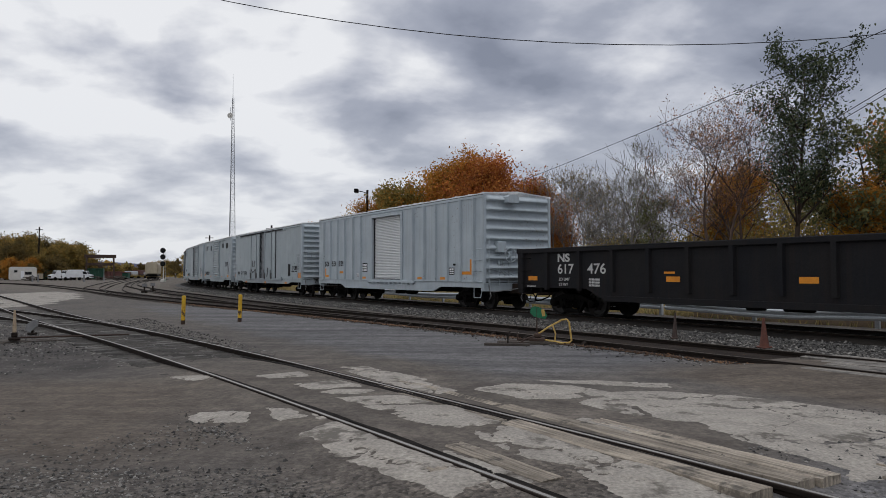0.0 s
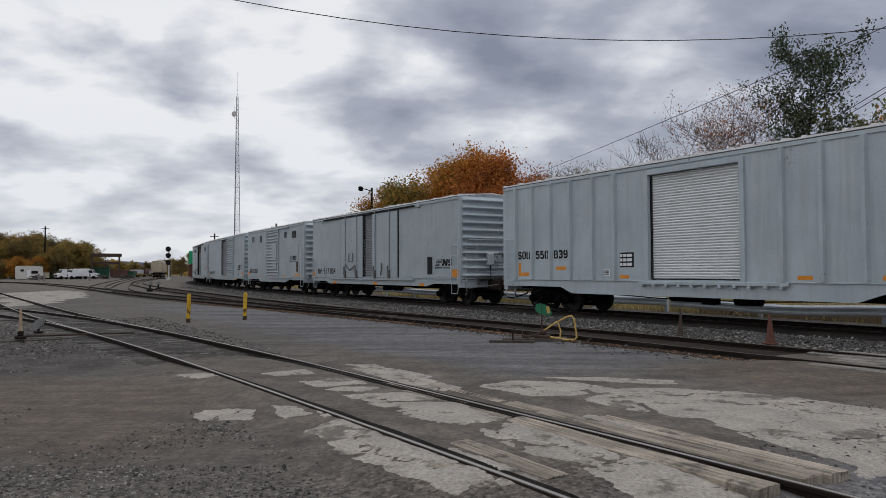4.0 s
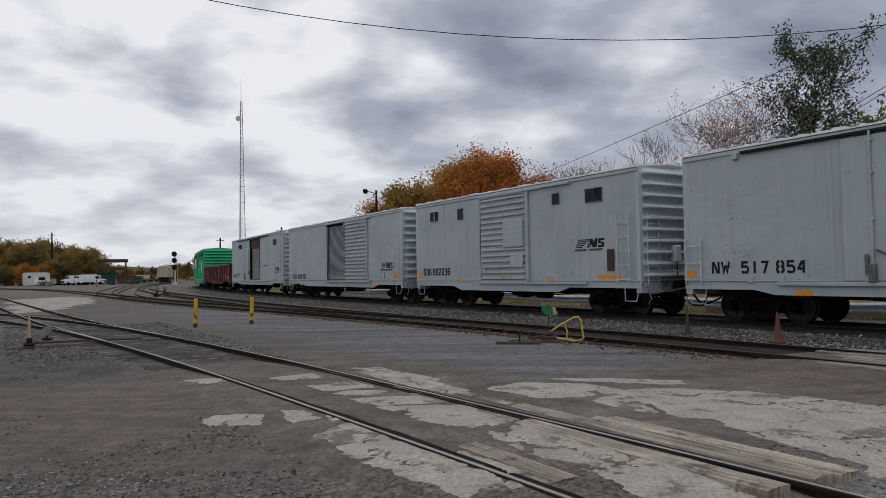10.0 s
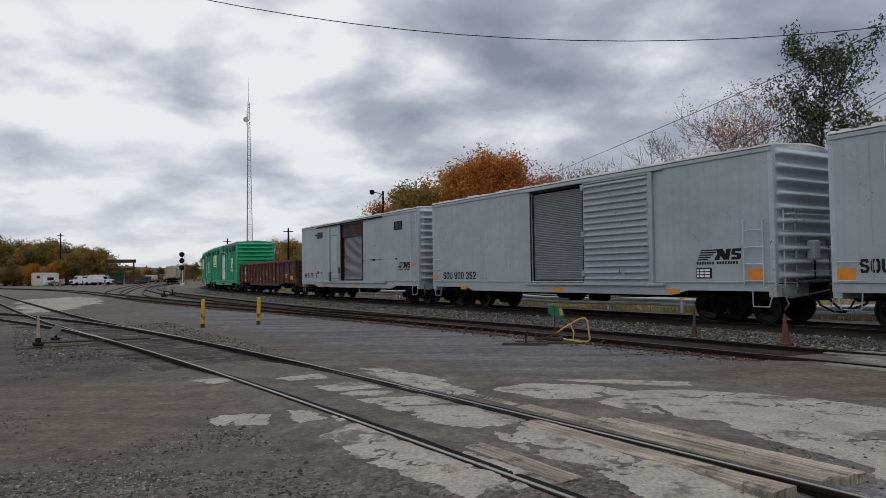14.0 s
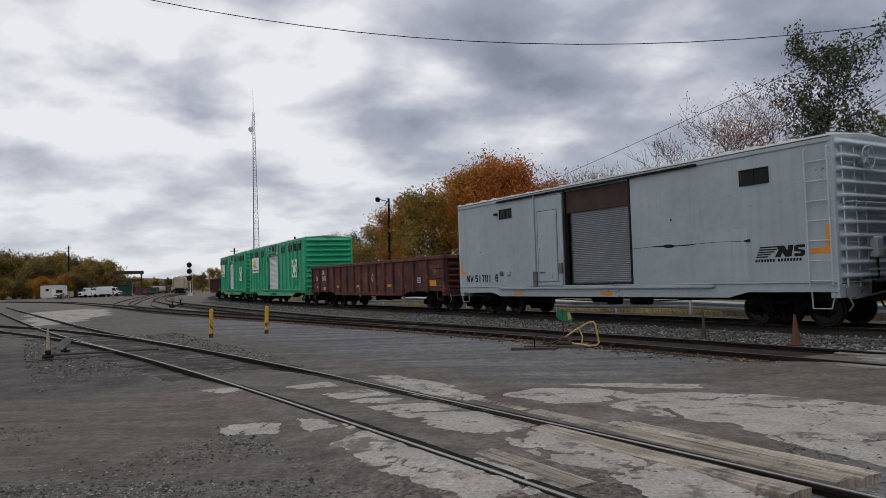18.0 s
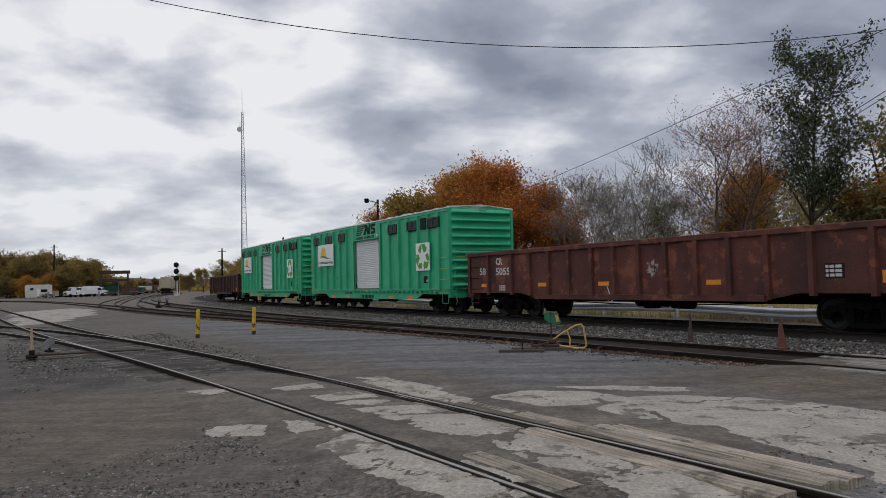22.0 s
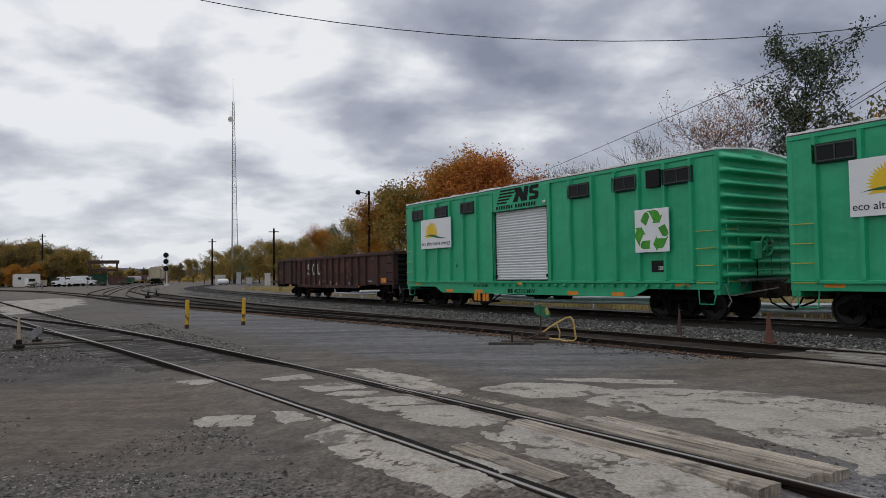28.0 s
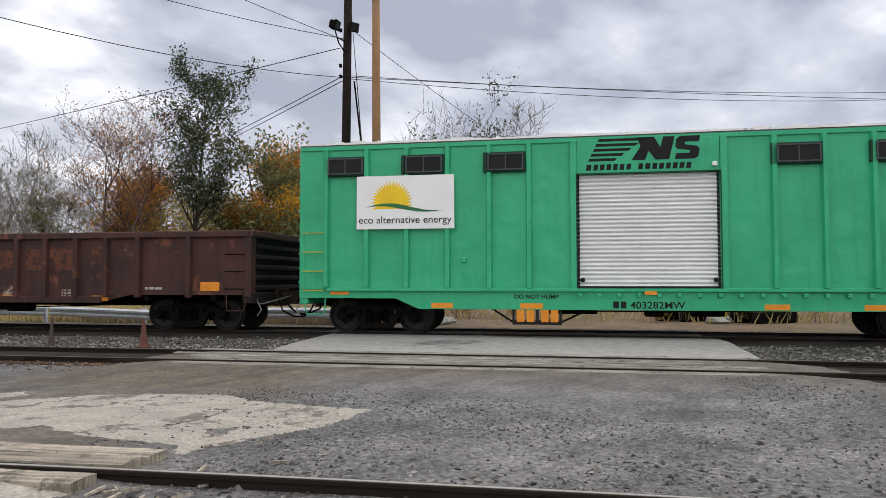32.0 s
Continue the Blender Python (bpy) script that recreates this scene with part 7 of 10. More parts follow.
    part("corner_mark", Geo().box(7.62, 7.74, -Y0 - 0.005, -Y0, 1.75, 2.4).box(7.25, 7.74, -Y0 - 0.0052, -Y0, 1.75, 1.88), ORANGE, c)
    ladder(c, 7.22, 7.76, 1.0, 4.2, -Y0, GALV, label="pale grey full-height side ladder", step=0.46)
    ladder(c, -1.42, -0.9, 0.95, 4.2, 7.85, GALV, end=True, step=0.46)
    brake_wheel(c, 7.85, 1, -0.55, 3.95, SILVER_PAINT)
    end_gear(c, 7.85, 1, GALV, 2.9)
    finish_car(c, L, GREY_PAINT)


def sign_sun(car, x0, x1, z0, z1):
    """A white board with a rising sun over a green wave and its slogan."""
    b = part("sign_board", Geo().box(x0, x1, -Y0 - 0.12, -Y0 - 0.09, z0, z1, 0.004), SIGN_WHITE, car, "white board with a yellow sun and green wave")
    w, h, y = x1 - x0, z1 - z0, -Y0 - 0.122
    cx, cz, r = x0 + w * 0.365, z0 + h * 0.50, w * 0.165
    pts = []
    for i in range(49):
        a = -0.42 + (math.pi + 0.84) * (i / 48)
        k = r * (1.34 if i % 2 else 0.98)
        pts.append((cx - k * math.cos(a), cz + k * math.sin(a)))
    part("sun_print", Geo().prism(pts, y - 0.003, y + 0.002), YELLOW_INK, b, "yellow printed sun")
    top, bot = [], []
    for i in range(25):
        t = i / 24
        x = x0 + w * (0.10 + 0.78 * t)
        zc = z0 + h * (0.385 + 0.075 * math.sin(math.pi * (0.12 + 1.55 * t)) * (1 - 0.35 * t) - 0.02 * math.sin(math.pi * t))
        th = h * 0.055 * math.sin(math.pi * min(1, t * 1.02)) * (1.15 - 0.7 * abs(t - 0.42))
        top.append((x, zc + th)); bot.append((x, zc - th * 0.3))
    part("wave_print", Geo().prism(top + bot[::-1], y - 0.006, y - 0.001), DEEP_GREEN_INK, b, "green printed wave")
    lettering("slogan", "eco alternative energy", h * 0.19, INK, b, pose(x0 + w * 0.025, y - 0.002, z0 + h * 0.11), w * 0.95)


def sign_recycle(car, x0, x1, z0, z1):
    """A white board with three chasing green arrows."""
    b = part("sign_board", Geo().box(x0, x1, -Y0 - 0.12, -Y0 - 0.09, z0, z1, 0.004), SIGN_WHITE, car, "white board with a green recycling symbol")
    w, y = x1 - x0, -Y0 - 0.122
    cx, cz = (x0 + x1) / 2, (z0 + z1) / 2 - w * 0.02
    for k in range(3):
        a = k * 2 * math.pi / 3

        def turn(p):
            return cx + w * (p[0] * math.cos(a) - p[1] * math.sin(a)), cz + w * (p[0] * math.sin(a) + p[1] * math.cos(a))
        ribbon = [(-0.32, 0.26), (-0.24, 0.40), (-0.19, 0.455), (-0.13, 0.46), (-0.08, 0.42), (-0.05, 0.34), (-0.16, 0.14)]
        arrow = [(-0.13, 0.485), (0.15, 0.49), (0.20, 0.46), (0.27, 0.35), (0.33, 0.37), (0.24, 0.19), (0.025, 0.19), (0.07, 0.23), (-0.01, 0.37), (-0.05, 0.44)]
        part("arrow_print", Geo().prism([turn(p) for p in ribbon], y - 0.003, y + 0.002), GREEN_INK, b, "green printed arrow")
        part("arrow_print", Geo().prism([turn(p) for p in arrow], y - 0.004, y + 0.002), GREEN_INK, b)


def green_boxcar(u, number, first):
    L = 15.95
    e = EAVE + 0.06
    c = car_root("boxcar", "bright green boxcar with outside posts, white roll door and sign boards", "boxcar", u, L)
    box_shell(c, L, FLOOR, e, GREEN_PAINT, [(-1.5, 1.52, 1.1, 3.64)])
    xs = [-7.33, -6.34, -5.38, -4.42, -3.46, -2.56, 2.61, 3.6, 4.55, 5.44, 6.37, 7.24]
    posts(c, xs, FLOOR + 0.05, e - 0.12, GREEN_PAINT, d=0.10)
    part("door_post", Geo().box(-1.65, -1.5, -Y0 - 0.08, -Y0, 1.05, e - 0.1, 0.01), GREEN_PAINT, c)
    part("door_post", Geo().box(1.52, 1.67, -Y0 - 0.08, -Y0, 1.05, e - 0.1, 0.01), GREEN_PAINT, c)
    gap = Geo()
    frame_rect(gap, -1.5, 1.52, 1.1, 3.62, -Y0 - 0.051, 0.02, 0.035)
    part("door_gap", gap, WINDOW_BOX, c)
    part("lintel_panel", Geo().box(-1.5, 1.52, -Y0 - 0.05, -Y0 + 0.02, 3.62, e - 0.1, 0.012), GREEN_PAINT, c)
    roll_door(c, -1.5, 1.52, 1.1, 3.62, -Y0 + 0.09, ROLL_WHITE, 0.094, "white roll-up door of rounded slats")
    for x in (-1.39, 1.41):
        part("door_lock", Geo().lathe([(0.02, -Y0 + 0.03), (0.055, -Y0 + 0.0), (0.055, -Y0 - 0.02), (0.03, -Y0 - 0.04)], 12, "y", (x, 0, 1.28)), INK, c)
    part("lamp", Geo().box(1.35, 1.46, -Y0 - 0.13, -Y0 - 0.05, 3.72, 3.82, 0.02), SIGN_WHITE, c, "small white door lamp")
    rail_logo(c, -1.3, 3.70, 2.4, -Y0 - 0.05, INK)
    for x0, x1 in ((-7.36, -6.4), (-5.48, -4.52), (-3.57, -2.66), (2.56, 3.53), (4.48, 5.44), (6.34, 7.29)):
        part("window_box", Geo().box(x0 - 0.02, x1 + 0.02, -Y0 - 0.10, -Y0, 3.72, 4.18, 0.01), WINDOW_BOX, c, "dark window housing")
        window_unit(c, x0 + 0.12, x1 - 0.05, 3.79, 4.11, -Y0 - 0.102, WINDOW_ALU, 2)
    part("vent_grille", Geo().box(5.76, 6.24, -Y0 - 0.10, -Y0, 3.72, 4.22, 0.01), INK, c, "dark square vent grille")
    roof_rail(c, L, GREEN_PAINT, e)
    g = Geo().box(-7.3, 7.3, -Y0 - 0.09, -Y0, 1.02, 1.10, 0.012)
    for i in range(21):
        x = -1.5 + i * 0.42
        g.box(x, x + 0.09, -Y0 - 0.12, -Y0, 0.90, 0.99, 0.015)
    part("door_track", g, GREEN_PAINT, c)
    side_sill(c, L, 1.08, 0.86, 0.62, 5.1, GREEN_PAINT)
    box_roof(c, L, e, ROOF_WHITE)
    for sx in (-1, 1):
        car_end(c, sx * L / 2, sx, FLOOR, e, GREEN_PAINT, 10)
    sign_sun(c, -6.56, -4.25, 2.46, 3.7)
    sign_recycle(c, 5.35, 6.55, 1.9, 3.12)
    decal(c, "data_plate", 5.83, 6.3, 1.34, 1.66, -Y0 - 0.01, INK)
    tag_block(c, 6.08, 1.40, 0.18, 0.10, -Y0 - 0.012, SIGN_WHITE)
    lettering("warning", "DO NOT HUMP", 0.13, INK, c, pose(-2.9, -Y0 - 0.016, 0.865), 0.98, 0.003)
    for i in range(2):
        decal(c, "painted_initial", -0.74 + i * 0.16, -0.62 + i * 0.16, 0.66, 0.81, -Y0 - 0.014, INK)
    if not first:
        lettering("car_number", "403282MW", 0.21, INK, c, pose(-0.38, -Y0 - 0.016, 0.66), 1.15, 0.003)
    else:
        for i in range(7):
            decal(c, "painted_digit", -0.36 + i * 0.16, -0.24 + i * 0.16, 0.66, 0.81, -Y0 - 0.014, INK)
    refl(c, (-7.0, 6.85), 1.0, 0.46, 0.12, -Y0 - 0.014)
    refl(c, (-4.55, -2.52, 2.62, 4.55), 0.70, 0.5, 0.12, -Y0 - 0.014)
    refl(c, (0.05,), 1.0, 0.26, 0.08, -Y0 - 0.095)
    ladder(c, -7.9, -7.38, 0.92, 2.75, -Y0 - 0.02, GREEN_PAINT, LADDER_YELLOW, rails=False, step=0.45, label="chipped yellow grab irons")
    ladder(c, 7.38, 7.9, 0.92, 2.75, -Y0 - 0.02, GREEN_PAINT, LADDER_YELLOW, rails=False, step=0.45)
    ladder(c, -1.42, -0.92, 0.95, 2.75, 8.0, GREEN_PAINT, LADDER_YELLOW, end=True, step=0.45)
    brake_wheel(c, 8.0, 1, 0.1, 2.0, GREEN_PAINT)
    end_gear(c, 8.0, 1, GREEN_PAINT, 2.72)
    part("end_grab_bar", Geo().tube([(8.0, -1.3, 2.72), (8.09, -1.28, 2.72), (8.09, 1.28, 2.72), (8.0, 1.3, 2.72)], 0.016, 6), LADDER_YELLOW, c)
    part("end_lamp", Geo().box(7.95, 8.12, -0.1, 0.18, 4.28, 4.46, 0.02), GREEN_PAINT, c)
    part("filler_cap", Geo().box(-4.1, -3.98, -Y0 - 0.06, -Y0, 1.68, 1.8, 0.015), GREEN_PAINT, c)
    if not first:
        b = part("battery_rack", Geo().box(-2.95, -1.85, -Y0 + 0.02, -Y0 + 0.5, 0.28, 0.36, 0.01).box(-2.95, -2.9, -Y0 + 0.02, -Y0 + 0.06, 0.28, 0.66).box(-1.9, -1.85, -Y0 + 0.02, -Y0 + 0.06, 0.28, 0.66).box(-2.42, -2.36, -Y0 + 0.02, -Y0 + 0.06, 0.28, 0.66), INK, c, "black rack hung under the sill with orange panels")
        for x in (-2.85, -2.63, -2.31, -2.10):
            part("orange_panel", Geo().box(x, x + 0.17, -Y0 - 0.004, -Y0 + 0.02, 0.34, 0.62, 0.006), ORANGE, b)
        part("brace", Geo().tube([(-3.45, -Y0 + 0.1, 0.66), (-2.95, -Y0 + 0.1, 0.34)], 0.025, 5).tube([(-1.2, -Y0 + 0.1, 0.66), (-1.85, -Y0 + 0.1, 0.34)], 0.025, 5), TRUCK_BLACK, c)
    g = Geo().box(-1.6, 0.4, -0.5, 0.5, e + 0.15, e + 0.24, 0.02)
    part("roof_unit", g, OFF_WHITE, c)
    finish_car(c, L, GREEN_PAINT)


def gondola(u, L, name_label, paint, post_xs, top=2.47, bottom=0.74, front_mark=None):
    c = car_root("gondola_car", name_label, "gondola", u, L)
    for sy in (-1, 1):
        g = Geo()
        a = L / 2
        g.prism([(-a, top), (a, top), (a, 0.92), (a - 3.2, 0.92), (a - 4.0, bottom), (-a + 4.0, bottom), (-a + 3.2, 0.92), (-a, 0.92)], sy * (Y0 - 0.02), sy * (Y0 - 0.05))
        part("side_wall", g, paint, c)
        part("top_chord", Geo().box(-a, a, sy * (Y0 + 0.07), sy * (Y0 - 0.10), top - 0.14, top + 0.02, 0.02), paint, c)
        part("side_sill", Geo().box(-a + 4.0, a - 4.0, sy * (Y0 + 0.03), sy * (Y0 - 0.06), bottom - 0.03, bottom + 0.14, 0.01), paint, c)
    me = Geo().prism([(-0.085, 0), (0.085, 0), (0.06, -0.10), (-0.06, -0.10)], 0.86, top - 0.12, "z").mesh("side_post", paint)
    for x in post_xs:
        part("side_post", me, None, c, at=pose(x, -Y0 + 0.02, 0))
        part("side_post", me, None, c, at=pose(x, Y0 - 0.02, 0, 0, 0, 180))
    part("floor", Geo().box(-L / 2, L / 2, -Y0 + 0.05, Y0 - 0.05, 0.98, 1.05), paint, c)
    for sx in (-1, 1):
        x = sx * L / 2
        g = Geo()
        rows = []
        for i in range(6):
            z = 0.95 + i * (top - 0.95) / 6
            p = (top - 0.95) / 6
            for k, d in ((0.0, 0.0), (0.2, 0.0), (0.4, 0.08), (0.65, 0.08), (0.85, 0.0)):
                rows.append([(x + sx * d, yy, z + p * k) for yy in (-Y0 + 0.2, 0, Y0 - 0.2)])
        g.sheet(rows)
        g.box(x - sx * 0.05, x, -Y0 + 0.03, Y0 - 0.03, 0.95, top)
        dark = BLACK_PAINT if paint is not RED_BROWN else paint
        for sy in (-1, 1):
            part("corner_post", Geo().box(x - sx * 0.12, x + sx * 0.05, sy * (Y0 + 0.05), sy * (Y0 - 0.22), 0.86, top, 0.015), paint, c)
        part("end_chord", Geo().box(x - sx * 0.1, x + sx * 0.12, -Y0 - 0.05, Y0 + 0.05, top - 0.14, top + 0.03, 0.02), paint, c)
        part("end_sill", Geo().box(x - sx * 0.2, x + sx * 0.08, -Y0, Y0, 0.72, 0.98, 0.02), dark, c)
        part("end_wall", g, BLACK_PAINT if paint is not RED_BROWN else paint, c, "ribbed end wall under a top rail")
        ladder(c, x - sx * 0.62, x - sx * 0.16, 0.95, 2.3, -Y0 + 0.0, TRUCK_BLACK, rails=False, step=0.42)
    under_gear(c, L, Y0 - 0.1, -0.4)
    finish_car(c, L, paint, 1.95, 0.92)
    return c


RUST_RED = mat("blotchy_rust_red", (0.13, 0.042, 0.022), (0.07, 0.025, 0.016), 0.85, scale=4, fine=40, grain=0.4, spot=(0.03, 0.014, 0.011), spot_at=0.5, spot_scale=6)
PEELED = mat("peeled_pale_paint", (0.20, 0.13, 0.10), (0.42, 0.38, 0.34), 0.8, scale=9, fine=40, grain=0.3, spot=(0.06, 0.025, 0.02), spot_at=0.50, spot_scale=8)


def all_cars():
    yy = -Y0 - 0.012
    c = gondola(-10.6, 16.6, "black high-sided gondola car with white stencils", BLACK_PAINT, [-8.1, -6.85, -5.34, -3.95, -2.6, -1.27, 0.05, 1.34, 2.58, 3.85, 5.2, 6.7, 8.1], 2.23, 0.58)
    lettering("car_number", "617", 0.44, CHALK, c, pose(-6.36, -Y0 + 0.012, 1.40), 0.74, 0.006)
    lettering("car_number", "476", 0.44, CHALK, c, pose(-5.02, -Y0 + 0.012, 1.40), 0.78, 0.006)
    lettering("car_initials", "NS", 0.36, CHALK, c, pose(-6.36, -Y0 + 0.012, 1.79), 0.56, 0.012, "worn white painted letters")
    lettering("load_stencil", "LD LMT", 0.13, CHALK, c, pose(-6.3, -Y0 + 0.012, 1.17), 0.5, 0.002)
    lettering("load_stencil", "LT WT", 0.13, CHALK, c, pose(-6.3, -Y0 + 0.012, 1.0), 0.42, 0.002)
    tag_block(c, -7.9, 0.94, 0.5, 0.05, -Y0 + 0.015, CHALK)
    tag_block(c, -4.95, 0.98, 0.5, 0.28, -Y0 + 0.015, CHALK)
    refl(c, (-7.6, -1.78, 1.98), 1.24, 0.46, 0.15, -Y0 + 0.012)
    refl(c, (-1.9,), 1.42, 0.36, 0.06, -Y0 + 0.012)
    grey_post_boxcar()
    plug_door_boxcar()
    window_boxcar()
    open_door_boxcar()
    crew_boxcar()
    c = gondola(-114.15, 16.7, "rusty red-brown gondola car with peeling paint", RED_BROWN, [-7.03, -5.61, -4.59, -3.57, -2.57, -1.53, -0.59, 0.4, 1.38, 2.4, 3.4, 4.45, 5.55, 6.9])
    lettering("car_number", "CR", 0.34, CHALK, c, pose(-6.58, -Y0 + 0.012, 1.98), 0.40, 0.012)
    lettering("car_number", "58", 0.36, CHALK, c, pose(-7.64, -Y0 + 0.010, 1.62), 0.40, 0.006)
    lettering("car_number", "5055", 0.36, CHALK, c, pose(-6.6, -Y0 + 0.010, 1.60), 0.86, 0.01)
    refl(c, (-7.32, -3.95, -1.05, 2.9), 1.21, 0.44, 0.13, -Y0 + 0.012)
    decal(c, "reflector", 7.05, 7.65, 1.15, 1.42, -Y0 + 0.01, ORANGE)
    tag_block(c, 5.85, 1.28, 0.4, 0.3, -Y0 + 0.015, CHALK, INK)
    tag_block(c, -6.4, 1.0, 0.4, 0.22, -Y0 + 0.015, CHALK)
    part("chalk_arrow", Geo().tube([(-0.90, -Y0 + 0.014, 1.12), (-0.80, -Y0 + 0.014, 0.88), (-0.72, -Y0 + 0.014, 0.64), (-0.95, -Y0 + 0.014, 0.72), (-0.72, -Y0 + 0.014, 0.64), (-0.66, -Y0 + 0.014, 0.86)], 0.02, 4), CHALK, c, "pale painted arrow")
    pts = []
    for a in range(15):
        t, r = a * 2 * math.pi / 15, 0.20 + 0.07 * math.sin(a * 2.4)
        pts.append((0.88 + r * math.cos(t), 1.64 + r * 1.1 * math.sin(t)))
    part("paint_splotch", Geo().prism(pts, -Y0 + 0.012, -Y0 + 0.022), PEELED, c, "peeled pale paint patch")
    green_boxcar(-131.93, "", True)
    green_boxcar(-149.83, "", False)
    c = gondola(-167.4, 16.6, "sooty dark brown gondola car with faded white letters", DARK_BROWN, [6.7, 5.32, 4.42, 3.58, 2.69, 1.86] + [1.03 - 0.835 * i for i in range(9)] + [-7.1])
    for k, x in enumerate((-2.87, -2.07, -1.26)):
        lettering("car_initial", "SOU"[k], 0.92, CHALK, c, pose(x, -Y0 + 0.012, 1.46), 0.52, 0.013, "worn white painted letter")
    for i, x in enumerate((-1.87, -1.04, -0.18, 0.65, 1.43)):
        lettering("car_number", "65386"[i], 0.50, PEELED, c, pose(x, -Y0 + 0.012, 0.78), 0.36, 0.016, "faded stencilled digit with peeling paint")
    rag = random.Random(77)
    for x, z, w, h in ((-0.42, 1.62, 0.42, 0.46), (0.42, 1.60, 0.44, 0.44), (1.24, 1.58, 0.46, 0.5), (2.08, 1.56, 0.48, 0.54), (2.92, 1.52, 0.54, 0.58), (4.0, 1.92, 0.4, 0.16)):
        rim = [(x + w / 2 + w / 2 * max(-1, min(1, 1.35 * math.cos(a * 0.35))) * rag.uniform(0.85, 1.08), z + h / 2 + h / 2 * max(-1, min(1, 1.35 * math.sin(a * 0.35))) * rag.uniform(0.85, 1.08)) for a in range(18)]
        part("rust_patch", Geo().prism(rim, -Y0 + 0.012, -Y0 + 0.022), RUST_RED, c, "rust-red patch where a letter was painted out")
    tag_block(c, 3.15, 0.86, 0.3, 0.2, -Y0 + 0.015, PEELED)
    tag_block(c, 5.5, 1.05, 0.5, 0.06, -Y0 + 0.015, CHALK)
    refl(c, (-5.9, -3.3, -0.85, 1.65, 4.25), 0.83, 0.46, 0.13, -Y0 + 0.01)
    decal(c, "reflector", 7.0, 7.5, 1.02, 1.24, -Y0 + 0.01, ORANGE)
    # couplers meet in the middle of each gap
    for i, (car, u, L) in enumerate(CARS):
        ahead = (CARS[i - 1][1] - CARS[i - 1][2] / 2 - (u + L / 2)) / 2 if i else 0.8
        behind = (u - L / 2 - (CARS[i + 1][1] + CARS[i + 1][2] / 2)) / 2 if i + 1 < len(CARS) else 0.8
        add_coupler(car, L / 2, 1, ahead)
        add_coupler(car, -L / 2, -1, behind)


all_cars()

# ---------------------------------------------------------------- trees


def grow(seed, height, trunk=0.16, first=0.3, spread=0.5, levels=4, kids=(9, 6, 5, 4), up=0.35, lean=(0, 0), wiggle=0.12, forks=1, shape=None):
    """Branch lines of a tree: a list of (points, radii), and the twig points that carry leaves."""
    rng = random.Random(seed)
    lines, tips = [], []

    def limb(p, d, length, r, level):
        n = 6 if level == 0 else (4 if level < 3 else 3)
        pts, rs = [p.copy()], [r]
        for i in range(n):
            d = (d + Vector((rng.gauss(0, wiggle), rng.gauss(0, wiggle), rng.gauss(0, wiggle * 0.6) + up * 0.10))).normalized()
            p = p + d * (length / n)
            pts.append(p.copy())
            rs.append(max(0.011, r * (1 - (i + 1) / n * (0.75 if level else 0.85))))
        lines.append((pts, rs, level))
        if level >= levels - 1:
            for i in range(1, n + 1):
                tips.append(pts[i])
            return
        for k in range(kids[level]):
            t = rng.uniform(first if level == 0 else 0.25, 0.98)
            i = min(n - 1, int(t * n))
            q = pts[i].lerp(pts[i + 1], t * n - i)
            side = Vector((rng.gauss(0, 1), rng.gauss(0, 1), rng.uniform(-0.1, 0.9)))
            axis = (pts[i + 1] - pts[i]).normalized()
            out = (side - axis * side.dot(axis)).normalized()
            dd = (axis * (0.75 - 0.3 * spread) + out * (0.45 + spread * 0.55) + Vector((0, 0, up * 0.5))).normalized()
            ln = length * (rng.uniform(0.38, 0.62) if level == 0 else rng.uniform(0.42, 0.68)) * ((shape(t) if shape else 1.15 - 0.6 * t) if level == 0 else 1)
            limb(q, dd, ln, max(0.013, rs[i] * rng.uniform(0.4, 0.6)), level + 1)

    for f in range(forks):
        a = f * 2 * math.pi / forks + rng.uniform(0, 1)
        d0 = Vector((lean[0] + (0.28 * math.cos(a) if forks > 1 else 0), lean[1] + (0.28 * math.sin(a) if forks > 1 else 0), 1)).normalized()
        limb(Vector((0, 0, -0.1)), d0, height * (0.86 if forks == 1 else rng.uniform(0.74, 0.88)), trunk * (1 if forks == 1 else 0.75), 0)
    return lines, tips


def leaf_cloud(tips, count, size, seed, scatter=0.35, flat=0.5):
    """Small folded leaves about the twigs."""
    rng = np.random.default_rng(seed)
    T = np.array([tuple(p) for p in tips])
    c = T[rng.integers(0, len(T), count)] + rng.normal(0, scatter, (count, 3)) * (1, 1, 0.8)
    a = rng.normal(0, 1, (count, 3)); a /= np.linalg.norm(a, axis=1)[:, None]
    b = np.cross(a, rng.normal(0, 1, (count, 3))); b /= np.linalg.norm(b, axis=1)[:, None]
    s = size * rng.uniform(0.6, 1.4, (count, 1))
    n = np.cross(a, b)
    v = np.stack([c - a * s, c - b * s * 0.45 + n * s * 0.12, c + a * s, c + b * s * 0.45 + n * s * 0.12], 1).reshape(-1, 3)
    k = np.arange(count) * 4
    f = np.concatenate([np.stack([k, k + 1, k + 2], 1), np.stack([k, k + 2, k + 3], 1)])
    return v, f


def tree_meshes(seed, leaves, size, leaf_material, bark, scatter=0.35, thin=3, **shape):
    lines, tips = grow(seed, **shape)
    g = Geo()
    for pts, rs, level in lines:
        g.tube(pts, rs, 7 if level == 0 else (5 if level == 1 else thin))
    wood = g.mesh("trunk", bark, True)
    me = None
    if leaves:
        v, f = leaf_cloud(tips, leaves, size, seed, scatter)
        me = bpy.data.meshes.new("crown")
        me.from_pydata(v.tolist(), [], f.tolist())
        me.materials.append(leaf_material)
    return wood, me


